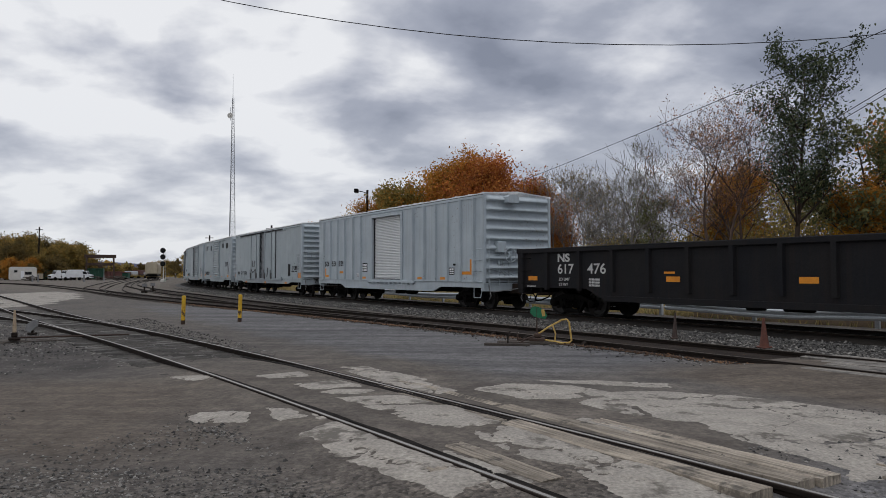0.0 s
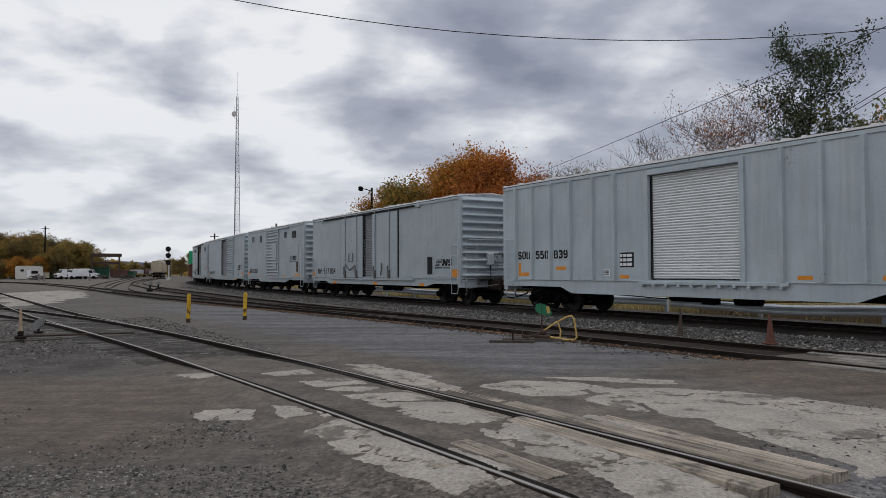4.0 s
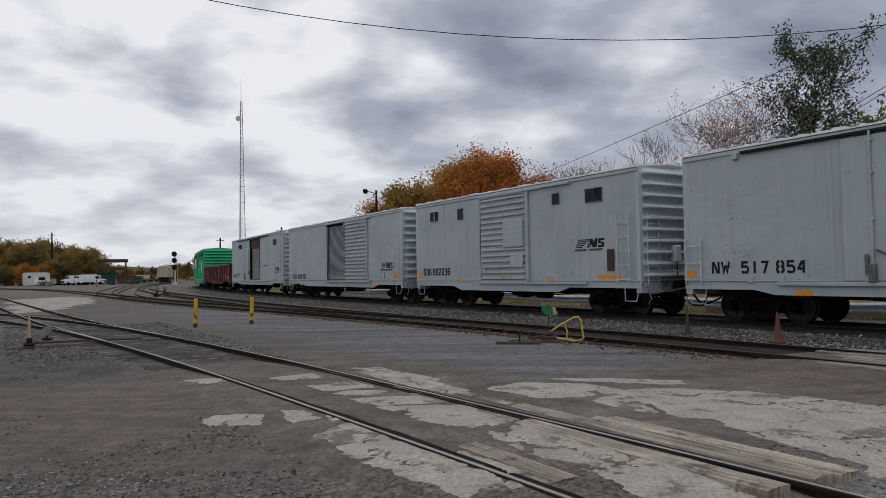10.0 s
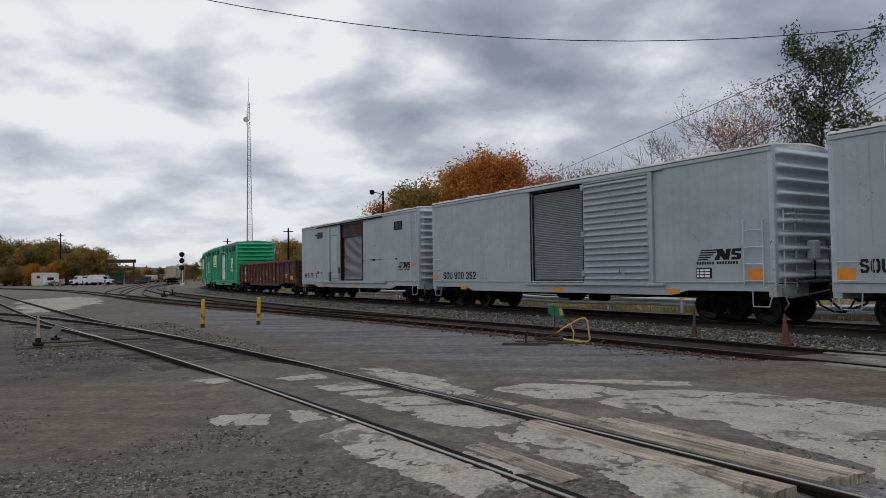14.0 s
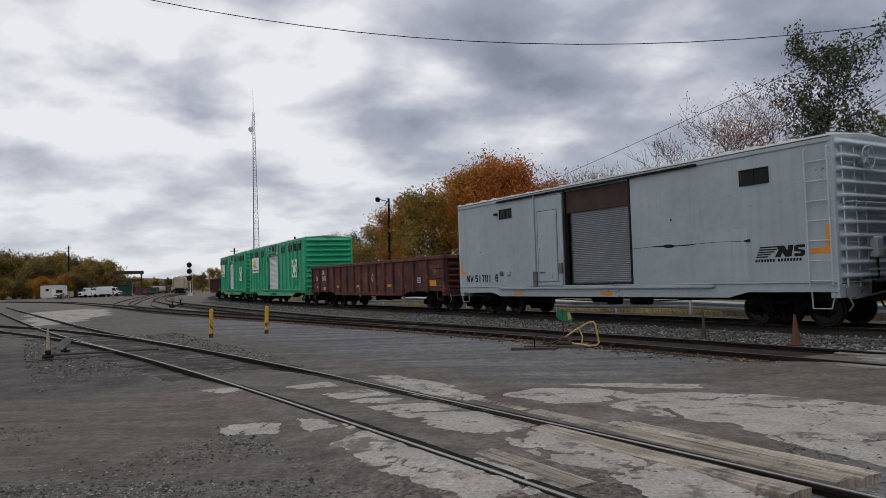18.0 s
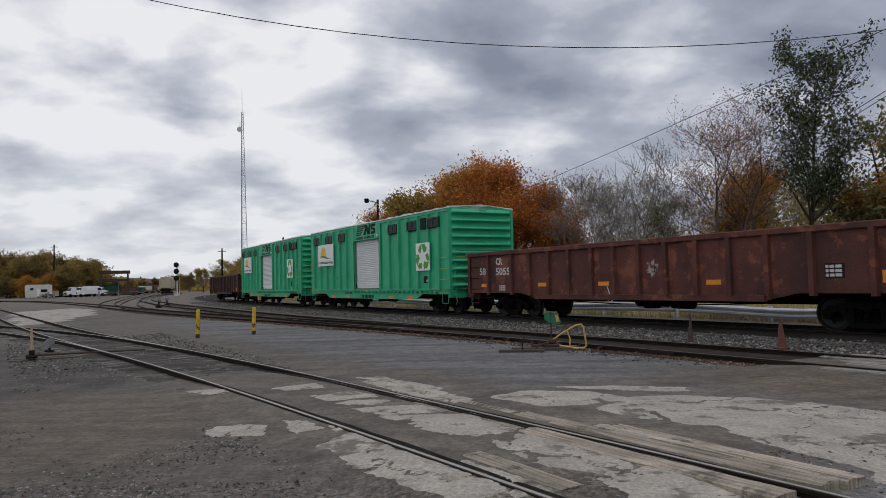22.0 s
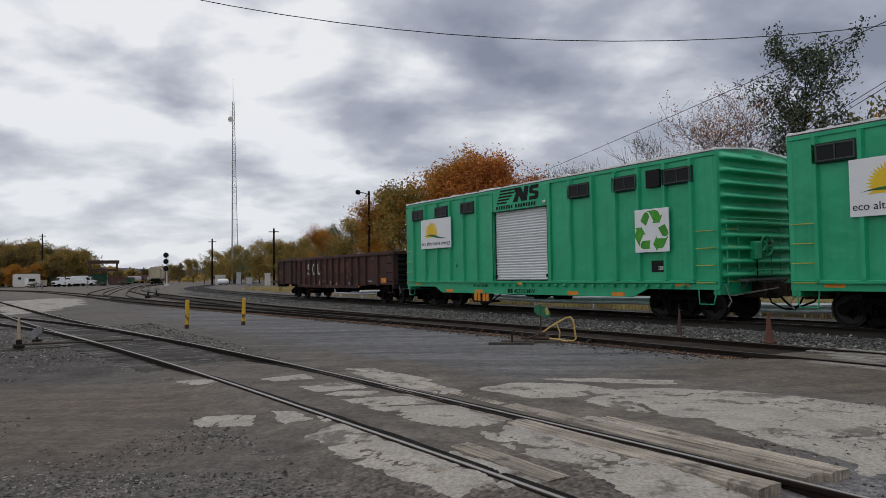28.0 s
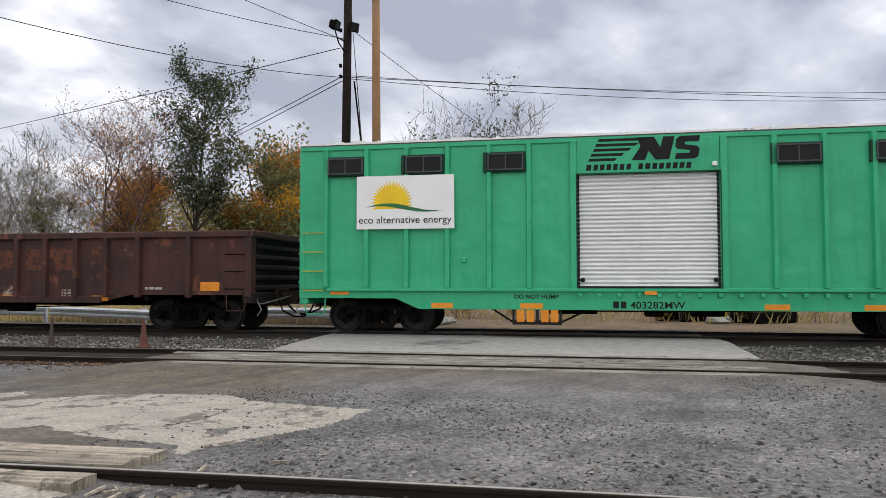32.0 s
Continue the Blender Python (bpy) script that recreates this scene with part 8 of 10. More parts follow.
def plant(meshes, at, label, turn=0.0, scale=1.0, name="tree", category="tree", group=""):
    t = thing(name, label, category, Matrix.Translation(at) @ Matrix.Rotation(radians(turn), 4, "Z"), group)
    m = Matrix.Diagonal((scale, scale, scale, 1))
    part("trunk", meshes[0], None, t, at=m)
    if meshes[1]:
        part("crown", meshes[1], None, t, at=m)
    return t


RED_A = tree_meshes(11, 30000, 0.125, LEAF_RED, BARK, 0.55, height=12.4, trunk=0.22, first=0.16, spread=0.62, kids=(15, 8, 5), levels=3)
RED_B = tree_meshes(12, 27000, 0.125, LEAF_RED, BARK, 0.55, height=11.6, trunk=0.2, first=0.14, spread=0.66, kids=(15, 8, 5), levels=3)
ORANGE_A = tree_meshes(13, 18000, 0.13, LEAF_ORANGE, BARK, 0.5, height=11.8, trunk=0.18, first=0.14, spread=0.6, kids=(14, 8, 5), levels=3)
OLIVE_A = tree_meshes(14, 9000, 0.17, LEAF_OLIVE, BARK, 0.45, height=10.5, trunk=0.17, first=0.12, spread=0.6, kids=(13, 8, 5), levels=3)
OLIVE_B = tree_meshes(24, 8000, 0.17, LEAF_OLIVE, BARK, 0.45, height=9.6, trunk=0.17, first=0.12, spread=0.7, kids=(13, 8, 5), levels=3)
GOLD_A = tree_meshes(25, 7000, 0.16, LEAF_YELLOW, BARK, 0.4, height=8.5, trunk=0.14, first=0.15, spread=0.6, kids=(12, 7, 5), levels=3)
DARK_A = tree_meshes(15, 5000, 0.14, LEAF_DARK, BARK, 0.35, height=11.0, trunk=0.16, first=0.2, spread=0.45, kids=(13, 7, 5), levels=3)
POPLAR = tree_meshes(37, 10500, 0.12, LEAF_GREEN, BARK, 0.3, height=18.8, trunk=0.22, first=0.28, spread=0.5, kids=(23, 6, 5), levels=3, up=0.55, wiggle=0.09,
                     shape=lambda t: 0.16 + 0.40 * math.sin(math.pi * min(1.0, t * 0.96)) ** 0.8)
BARE_PINK = tree_meshes(17, 4200, 0.07, LEAF_SPARSE, BARK_BROWN, 0.28, height=13.8, trunk=0.2, first=0.30, spread=0.6, kids=(10, 6, 4, 3), levels=4, forks=2, up=0.32, wiggle=0.16)
BARE_GREY = tree_meshes(18, 450, 0.07, LEAF_DARK, BARK_PALE, 0.2, height=10.8, trunk=0.12, first=0.22, spread=0.6, kids=(13, 7, 5, 2), levels=4, up=0.35)
BARE_THIN = tree_meshes(19, 350, 0.08, LEAF_OLIVE, BARK_PALE, 0.2, height=9.6, trunk=0.09, first=0.25, spread=0.42, kids=(11, 6, 4, 2), levels=4, up=0.6)
DEAD_TOP = tree_meshes(20, 1500, 0.11, LEAF_GREEN, BARK, 0.25, height=14.6, trunk=0.2, first=0.3, spread=0.5, kids=(11, 6, 4), levels=3, up=0.4)
THICKET_A = tree_meshes(41, 1500, 0.11, LEAF_THICKET, BARK_PALE, 0.3, height=6.4, trunk=0.06, first=0.2, spread=0.5, kids=(11, 6, 4), levels=3, forks=3)
THICKET_B = tree_meshes(42, 1300, 0.11, LEAF_OLIVE, BARK_PALE, 0.3, height=5.6, trunk=0.05, first=0.15, spread=0.6, kids=(12, 6, 4), levels=3, forks=2)
SHRUB_A = tree_meshes(21, 1500, 0.11, LEAF_OLIVE, BARK_PALE, 0.35, height=5.2, trunk=0.07, first=0.08, spread=0.8, kids=(10, 6, 4), levels=3, forks=3)
SHRUB_B = tree_meshes(22, 1900, 0.11, LEAF_ORANGE, BARK_PALE, 0.35, height=4.6, trunk=0.07, first=0.08, spread=0.8, kids=(10, 6, 4), levels=3, forks=3)

for m, b, d, turn, k, label in (
        (RED_A, 5.0, 66, 20, 1.0, "broad rust-red oak in autumn leaf beside the line"),
        (RED_A, 5.6, 68, 290, 0.92, "broad rust-red oak in autumn leaf beside the line"),
        (ORANGE_A, 0.8, 70, 120, 0.98, "orange autumn tree beside a red oak"),
        (ORANGE_A, 9.6, 64, 30, 0.34, "orange-brown young oak at the edge of a thicket"),
        (RED_A, 6.0, 64, 140, 0.80, "rust-red oak in autumn leaf with a ragged crown"),
        (ORANGE_A, 2.2, 69, 60, 1.0, "orange autumn tree beside a red oak"),
        (ORANGE_A, -0.6, 72, 200, 0.97, "orange and olive autumn tree at the wood's edge"),
        (RED_B, 3.4, 74, 250, 1.06, "rust-red oak behind an orange tree"),
        (OLIVE_A, -2.4, 76, 10, 1.05, "olive-gold autumn tree at the wood's edge"),
        (DARK_A, -4.1, 78, 0, 1.07, "dark green tree standing over the wood's edge"),
        (SHRUB_B, 9.0, 60, 30, 0.9, "orange leafy shrub under a red oak"),
        (POPLAR, 27.2, 47, 130, 0.86, "tall dark green poplar thinning in autumn"),
        (BARE_PINK, 21.3, 46, 75, 0.92, "spreading half-bare tree with a few pinkish leaves"),
        (BARE_PINK, 23.5, 49, 215, 0.86, "half-bare twin-stemmed tree beside a poplar"),
        (BARE_GREY, 15.0, 52, 0, 1.02, "bare grey tree with fine twigs"),
        (BARE_GREY, 12.6, 57, 100, 0.9, "bare grey tree in a thicket"),
        (BARE_GREY, 17.3, 55, 190, 0.92, "bare grey tree in a thicket"),
        (BARE_THIN, 10.2, 58, 0, 0.98, "thin bare sapling in a thicket"),
        (BARE_THIN, 11.3, 56, 90, 0.95, "thin bare sapling in a thicket"),
        (BARE_THIN, 13.7, 59, 170, 0.9, "thin bare sapling in a thicket"),
        (BARE_THIN, 9.2, 61, 260, 1.0, "thin bare sapling beside a red oak"),
        (DARK_A, 18.0, 56, 120, 0.72, "small dark green tree in a bare thicket"),
        (THICKET_A, 29.6, 54, 0, 1.25, "thin yellow-olive tree behind a poplar"),
        (THICKET_A, 25.8, 58, 80, 1.3, "thin yellow-olive tree behind half-bare trees"),
        (ORANGE_A, 22.3, 60, 180, 0.80, "orange young tree behind half-bare trees"),
        (GOLD_A, 20.6, 63, 40, 0.82, "golden young tree behind half-bare trees"),
        (THICKET_B, 22.0, 62, 130, 1.7, "thin olive tree behind half-bare trees"),
        (THICKET_A, 23.6, 64, 210, 1.6, "thin yellow-olive tree behind half-bare trees"),
        (THICKET_A, 27.9, 62, 160, 1.5, "thin yellow-olive tree behind a poplar"),
        (GOLD_A, 31.0, 50, 0, 0.9, "golden yellow tree in full autumn colour"),
        (DARK_A, 32.6, 50, 200, 1.05, "dark green tree with an open crown"),
        (ORANGE_A, 30.9, 49, 60, 0.55, "orange young tree beside a poplar"),
        (ORANGE_A, 35.6, 55, 300, 0.90, "orange and green autumn tree"),
        (OLIVE_B, 37.5, 52, 130, 1.05, "olive-gold tree beside utility poles"),
        (DEAD_TOP, 46.6, 50, 0, 1.0, "thin green tree with dead bare limbs"),
        (BARE_GREY, 48.3, 49, 30, 1.32, "bare tree with dead upright limbs"),
        (BARE_GREY, 44.6, 52, 210, 1.15, "bare grey tree beyond the poles"),
        (OLIVE_A, 55, 55, 20, 0.9, "olive-gold tree beyond the crossing"),
        (OLIVE_B, 66, 56, 220, 0.85, "olive-gold tree beyond the crossing"),
        (SHRUB_A, 20.0, 58, 10, 0.85, "olive leafy shrub under bare trees"),
        (SHRUB_A, 23.0, 60, 80, 0.85, "olive leafy shrub under bare trees"),
        (SHRUB_A, 16.2, 60, 200, 0.85, "olive leafy shrub in a bare thicket"),
        (SHRUB_A, 13.0, 63, 300, 0.85, "olive leafy shrub in a bare thicket"),
        (SHRUB_A, 28.4, 52, 0, 1.1, "olive leafy shrub at a poplar's foot"),
        (SHRUB_B, 32.2, 53, 0, 1.1, "orange leafy shrub at the wood's edge"),
        (SHRUB_A, 36.2, 48, 50, 1.1, "olive leafy shrub at the wood's edge"),
        (SHRUB_A, 40.2, 50, 150, 1.1, "olive leafy shrub behind utility poles"),
        (SHRUB_A, 10.8, 66, 250, 0.85, "olive leafy shrub in a bare thicket"),
        (SHRUB_A, 18.8, 64, 20, 0.85, "olive leafy shrub in a bare thicket"),
        (SHRUB_A, 25.4, 56, 120, 0.85, "olive leafy shrub under half-bare trees")):
    plant(m, polar(b, d, -0.1), label, turn, k, group="trees beyond the line", name="shrub" if m in (SHRUB_A, SHRUB_B) else "tree", category="shrub" if m in (SHRUB_A, SHRUB_B) else "tree")

# thin undergrowth behind the bare trees
rng = random.Random(31)
for i in range(26):
    b = 11.0 + i * 1.02 + rng.uniform(-0.35, 0.35)
    m, kind, h = rng.choice(((THICKET_A, "yellow-olive", 6.4), (THICKET_B, "olive-brown", 5.6), (THICKET_B, "olive-brown", 5.6), (THICKET_A, "yellow-olive", 6.4)))
    plant(m, polar(b, rng.uniform(55, 72), -0.1), kind + " young tree in the undergrowth beyond the line", rng.uniform(0, 360), rng.uniform(3.6, 5.6) / h, group="undergrowth trees")
for i in range(10):
    b = 9.2 + i * 1.3 + rng.uniform(-0.3, 0.3)
    plant(BARE_THIN, polar(b, rng.uniform(60, 72), -0.1), "pale grey bare sapling in the thicket beyond the line", rng.uniform(0, 360), rng.uniform(0.8, 1.08) * (1.0 if b < 15 else 0.8), group="undergrowth trees")
# the wood along the far side of the line, receding
rng = random.Random(5)
KINDS = ((OLIVE_A, "olive-gold autumn tree of the receding wood"), (OLIVE_B, "olive-gold autumn tree of the receding wood"), (ORANGE_A, "orange-olive autumn tree of the receding wood"),
         (GOLD_A, "golden tree of the receding wood"), (DARK_A, "dark green tree of the receding wood"))
for b, d, h in ((-5.6, 84, 10.5), (-7.0, 88, 9.6), (-8.4, 95, 10.2), (-9.7, 104, 9.8), (-10.9, 112, 9.6), (-12.2, 122, 9.9), (-13.4, 132, 10.4), (-14.4, 142, 11.0), (-15.5, 152, 10.2),
                (-16.4, 160, 9.6), (-17.3, 170, 8.9), (-18.2, 182, 8.2), (-19.2, 196, 7.6), (-20.0, 212, 6.5), (-6.4, 98, 10.5), (-9.0, 116, 10.8), (-11.6, 134, 11.2), (-13.0, 150, 11.4), (-15.0, 172, 11.6), (-17.0, 190, 10.6)):
    k = rng.choice((0, 0, 1, 1, 2, 3, 4)) if d < 150 else rng.choice((0, 1, 1, 4))
    m, label = KINDS[k]
    top = {0: 10.5, 1: 9.6, 2: 11.8, 3: 8.5, 4: 11.0}[k] * 0.98
    plant(m, polar(b, d, -0.2), label, rng.uniform(0, 360), h * interp(b, (-20, -17.5, -16, -12, -8, -5), (1.05, 0.92, 0.74, 0.74, 0.82, 0.95)) / top, group="trees beyond the line")
# the wood at the far end of the yard
FAR_A = tree_meshes(51, 6500, 0.24, LEAF_FAR, BARK, 0.45, height=10.0, trunk=0.2, first=0.03, spread=0.7, kids=(15, 7, 4), levels=3)
FAR_B = tree_meshes(52, 6500, 0.22, LEAF_FAR_BROWN, BARK, 0.45, height=10.0, trunk=0.2, first=0.03, spread=0.6, kids=(15, 7, 4), levels=3)
FAR_C = tree_meshes(53, 6500, 0.22, LEAF_ORANGE, BARK, 0.45, height=10.0, trunk=0.2, first=0.03, spread=0.65, kids=(15, 7, 4), levels=3)
for i in range(22):
    m, kind = rng.choice(((FAR_A, "olive-brown"), (FAR_C, "golden-orange"), (FAR_B, "dark brown-olive")))
    plant(m, polar(-37.2 + i * 0.4 + rng.uniform(-0.2, 0.2), rng.uniform(200, 212), -0.5), kind + " low bushy tree at the far wood's edge", rng.uniform(0, 360), rng.uniform(0.45, 0.7), group="trees at the yard's end")
for i in range(24):
    plant(rng.choice((FAR_A, FAR_B, FAR_A, FAR_C)), polar(-37.0 + i * 0.42 + rng.uniform(-0.2, 0.2), rng.uniform(212, 250), -0.3), "dull olive-brown tree of the far wood", rng.uniform(0, 360), rng.uniform(1.0, 1.3) * (1.0 if i < 15 else 0.85), group="trees at the yard's end")
for b, d, h in ((-33.5, 225, 15.5), (-32.6, 232, 15.0), (-31.8, 228, 14.6), (-31.0, 238, 15.4), (-30.3, 232, 13.2), (-29.6, 240, 13.4), (-28.9, 246, 12.4), (-28.2, 250, 11.0), (-34.6, 225, 14.5), (-35.6, 230, 15),
                (-36.8, 228, 15), (-38, 230, 15), (-27.4, 265, 8.5), (-26.6, 290, 8.0), (-25.5, 300, 7.5), (-24.4, 305, 7.2), (-23.4, 300, 7.6), (-22.6, 290, 8.2), (-21.8, 280, 8.6), (-21.0, 262, 8.8), (-26, 270, 7), (-25, 282, 6.6)):
    m, label, top = rng.choice((FAR_A, FAR_B)), "dull olive-brown tree of the receding wood", 10.0
    plant(m, polar(b, d, -0.3), label.replace("receding wood", "far wood"), rng.uniform(0, 360), h * (0.86 if b < -28 else 0.80) / top, group="trees at the yard's end")


def far_woods():
    """A belt of distant trees round the horizon, far too many to count."""
    rng_ = np.random.default_rng(9)
    n = 40000
    b = np.radians(rng_.uniform(-100, 95, n))
    d = rng_.uniform(300, 360, n)
    lump = 4.8 + 1.0 * np.sin(b * 41) + 1.3 * np.sin(b * 97 + 1) + 0.8 * np.sin(b * 233)
    z = rng_.uniform(0, 1, n) ** 0.7 * lump
    c = np.stack([np.sin(b) * d, np.cos(b) * d, z], 1)
    a = rng_.normal(0, 1, (n, 3)); a /= np.linalg.norm(a, axis=1)[:, None]
    e_ = np.cross(a, rng_.normal(0, 1, (n, 3))); e_ /= np.linalg.norm(e_, axis=1)[:, None]
    s = rng_.uniform(0.5, 1.1, (n, 1))
    v = np.stack([c - a * s, c - e_ * s * 0.6, c + a * s, c + e_ * s * 0.6], 1).reshape(-1, 3)
    f = np.arange(n * 4).reshape(-1, 4)
    me = bpy.data.meshes.new("far_woods")
    me.from_pydata(v.tolist(), [], f.tolist())
    me.materials.append(LEAF_OLIVE)
    tagged(new("far_woods", me), "distant olive-brown autumn woods along the horizon", "woods", kind="stuff")


far_woods()
# the distance haze is mixed into the ridge's own blue colour
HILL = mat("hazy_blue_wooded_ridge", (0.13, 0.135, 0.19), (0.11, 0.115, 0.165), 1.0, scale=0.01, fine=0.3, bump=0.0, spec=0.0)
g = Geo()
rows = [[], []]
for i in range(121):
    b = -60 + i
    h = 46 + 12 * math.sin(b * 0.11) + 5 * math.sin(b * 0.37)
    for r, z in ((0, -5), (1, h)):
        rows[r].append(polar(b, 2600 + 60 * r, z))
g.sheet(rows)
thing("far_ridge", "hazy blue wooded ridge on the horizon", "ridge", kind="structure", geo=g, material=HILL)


def tufts(name, label, n, at, size, material, seed):
    rng_ = np.random.default_rng(seed)
    vs, fs = [], []
    for i in range(n):
        x, y, z = at(rng_)
        a = rng_.uniform(0, 6.28)
        h = size * rng_.uniform(0.5, 1.3)
        w = 0.02 * rng_.uniform(0.7, 1.6)
        dx, dy = math.cos(a) * w, math.sin(a) * w
        lx, ly = rng_.normal(0, h * 0.35, 2)
        k = len(vs)
        vs += [(x - dx, y - dy, z), (x + dx, y + dy, z), (x + lx, y + ly, z + h)]
        fs.append((k, k + 1, k + 2))
    me = bpy.data.meshes.new(name)
    me.from_pydata(vs, [], fs)
    me.materials.append(material)
    return tagged(new(name, me), label, "grass", kind="stuff")


def verge(rng_):
    s = rng_.uniform(-90, -4)
    x, y, _ = on_track(s, HALF + rng_.uniform(4.6, 16) if s < 28 else 6)
    return x, y, -0.02


def near_verge(rng_):
    s = rng_.uniform(-40, -5)
    x, y, _ = on_track(s, HALF + rng_.uniform(3.9, 7))
    return x, y, -0.02


tufts("dry_verge_grass", "dry straw and green grass beyond the guard rail", 26000, verge, 0.40, DRY_GRASS, 3)
tufts("dry_grass", "short dry grass behind the main track", 12000, near_verge, 0.30, DRY_GRASS, 4)

# low scrub on the bank beyond the crossing
rng = random.Random(77)
for i in range(22):
    m = rng.choice((SHRUB_A, THICKET_B, SHRUB_B, THICKET_A))
    plant(m, polar(42 + i * 1.6 + rng.uniform(-0.6, 0.6), rng.uniform(24, 30), 0.0), "low yellow-green scrub on the earth bank", rng.uniform(0, 360), rng.uniform(0.16, 0.30), name="shrub", category="shrub", group="bank scrub")

# ---------------------------------------------------------------- trackside things


def cone(at, label, turn, slim=1.0, rubber=None):
    c = thing("traffic_cone", label, "traffic cone", pose(*at, 2, -3, turn) @ Matrix.Diagonal((0.74 * slim, 0.74 * slim, 1, 1)), "cones by the track")
    part("cone_body", Geo().lathe([(0.13, 0.03), (0.125, 0.05), (0.085, 0.25), (0.03, 0.60), (0.024, 0.62), (0.016, 0.62)], 18), rubber or CONE_ORANGE, c, smooth=False)
    part("cone_base", Geo().box(-0.15, 0.15, -0.15, 0.15, 0, 0.035, 0.012), rubber or CONE_ORANGE, c)


cone(ls(13.45, -8.3, 0.03), "faded dirty orange traffic cone beside the second track", 20)
cone(ls(13.55, -10.6, 0.03), "grimy grey-brown squashed traffic cone beside the second track", 65, 0.7, CONE_GREY)


def bollard(at, label, lean):
    b = thing("bollard", label, "bollard", pose(*at, *lean, 35), "yellow bollards")
    part("post", Geo().lathe([(0.062, -0.1), (0.062, 0.86), (0.056, 0.885), (0.025, 0.895)], 14), POST_YELLOW, b)
    part("scuffed_foot", Geo().lathe([(0.0645, -0.05), (0.0645, 0.13)], 14), RUST, b, "rust-stained foot")


bollard(ls(5.25, -22.5, -0.02), "yellow steel bollard with a rusty foot", (2, 1))
bollard(ls(7.05, -22.6, -0.02), "yellow steel bollard with rust stains", (-1, 2))


def switch_stand():
    s = thing("switch_stand", "low switch stand with a yellow bow handle and green target", "switch stand", Matrix.Translation(ls(10.2, -11.6, 0.0)) @ Matrix.Rotation(radians(-8), 4, "Z") @ Matrix.Diagonal((0.85, 0.85, 0.85, 1)), "switch stands")
    part("head_block", Geo().box(-1.05, 0.75, 0.0, 0.24, -0.02, 0.07, 0.012), TIE_WOOD, s)
    part("head_block", Geo().box(-0.75, 0.95, 0.42, 0.66, -0.02, 0.07, 0.012), TIE_WOOD, s)
    part("base_casting", Geo().box(-0.22, 0.18, 0.05, 0.55, 0.07, 0.15, 0.02).box(-0.1, 0.1, 0.18, 0.42, 0.15, 0.27, 0.03), RUST, s)
    part("bow_handle", Geo().tube([(-0.05, 0.3, 0.2), (0.25, 0.15, 0.42), (0.62, 0.0, 0.64), (0.74, -0.03, 0.66), (0.80, -0.04, 0.58), (0.86, -0.04, 0.12), (0.80, -0.04, 0.06), (0.62, -0.02, 0.05), (0.25, 0.1, 0.10), (-0.02, 0.28, 0.14)], 0.024, 8), HANDLE_YELLOW, s, "worn yellow bow-shaped throw handle")
    part("handle_brace", Geo().tube([(0.38, 0.08, 0.50), (0.46, 0.05, 0.28), (0.44, 0.06, 0.08)], 0.02, 7), HANDLE_YELLOW, s)
    part("target_mast", Geo().cyl((-0.02, 0.34, 0.2), (-0.02, 0.34, 0.95), 0.018, n=8), RUST, s)
    part("target", Geo().prism([(-0.2, 0.80), (-0.17, 0.93), (-0.06, 0.97), (0.08, 0.93), (0.2, 0.82), (0.25, 0.72), (0.2, 0.64), (0.06, 0.66), (-0.1, 0.70)], 0.325, 0.332), FLAG_GREEN, s, "green sheet metal target")
    part("target_vane", Geo().prism([(0.12, 0.70), (0.20, 0.72), (0.17, 0.90), (0.09, 0.88)], 0.318, 0.324), HANDLE_YELLOW, s, "yellow patch on the target")
    part("head_block", Geo().box(-1.35, -0.2, -0.42, -0.24, -0.02, 0.06, 0.012), TIE_WOOD, s)
    part("foot_latch", Geo().tube([(-0.45, -0.3, 0.06), (-0.3, -0.2, 0.16), (-0.1, 0.1, 0.2)], 0.025, 6), RUST, s)
    part("ground_lever", Geo().tube([(-0.75, -0.34, 0.06), (-0.75, -0.34, 0.3), (-0.7, -0.2, 0.34)], 0.022, 6), RAIL_SIDE, s)
    part("operating_rod", Geo().tube([(-0.1, 0.4, 0.1), (-0.1, 1.2, 0.06), (-0.08, 2.3, 0.05)], 0.022, 6), RUST, s)
    part("operating_rod", Geo().tube([(-0.5, 0.15, 0.1), (-0.1, 0.3, 0.12)], 0.03, 6).tube([(-0.52, 0.12, 0.08), (-0.52, 0.12, 0.25)], 0.02, 6), RUST, s)


switch_stand()


LEVER_TAN = mat("worn_tan_paint", (0.40, 0.32, 0.22), (0.30, 0.22, 0.14), 0.7, scale=6, grain=0.2, spot=(0.10, 0.055, 0.03), spot_at=0.58, spot_scale=9)


def lever_stand():
    s = thing("switch_lever", "low switch stand with a pale weathered throw lever", "switch stand", Matrix.Translation(ls(0.66, -18.6, 0.0)) @ Matrix.Rotation(radians(ALONG), 4, "Z"), "switch stands")
    part("head_block", Geo().box(-0.14, 0.08, -0.45, 2.4, -0.08, 0.012, 0.012), TIE_WOOD, s)
    part("head_block", Geo().box(-0.60, -0.40, -0.3, 2.2, -0.08, 0.008, 0.012), TIE_WOOD, s)
    part("base_casting", Geo().box(-0.2, 0.15, -0.12, 0.12, 0.04, 0.11, 0.025).box(-0.06, 0.06, -0.06, 0.06, 0.11, 0.22, 0.02), RAIL_SIDE, s)
    part("throw_lever", Geo().tube([(0.0, 0.0, 0.2), (-0.02, 0.0, 0.36), (-0.05, 0.0, 0.66), (-0.06, 0.0, 0.72)], [0.042, 0.04, 0.026, 0.022], 10), LEVER_TAN, s, "pale upright lever, its paint worn to rust")
    part("operating_rod", Geo().tube([(0.05, 0.1, 0.1), (0.05, 2.4, 0.06)], 0.02, 6), RUST, s)


lever_stand()


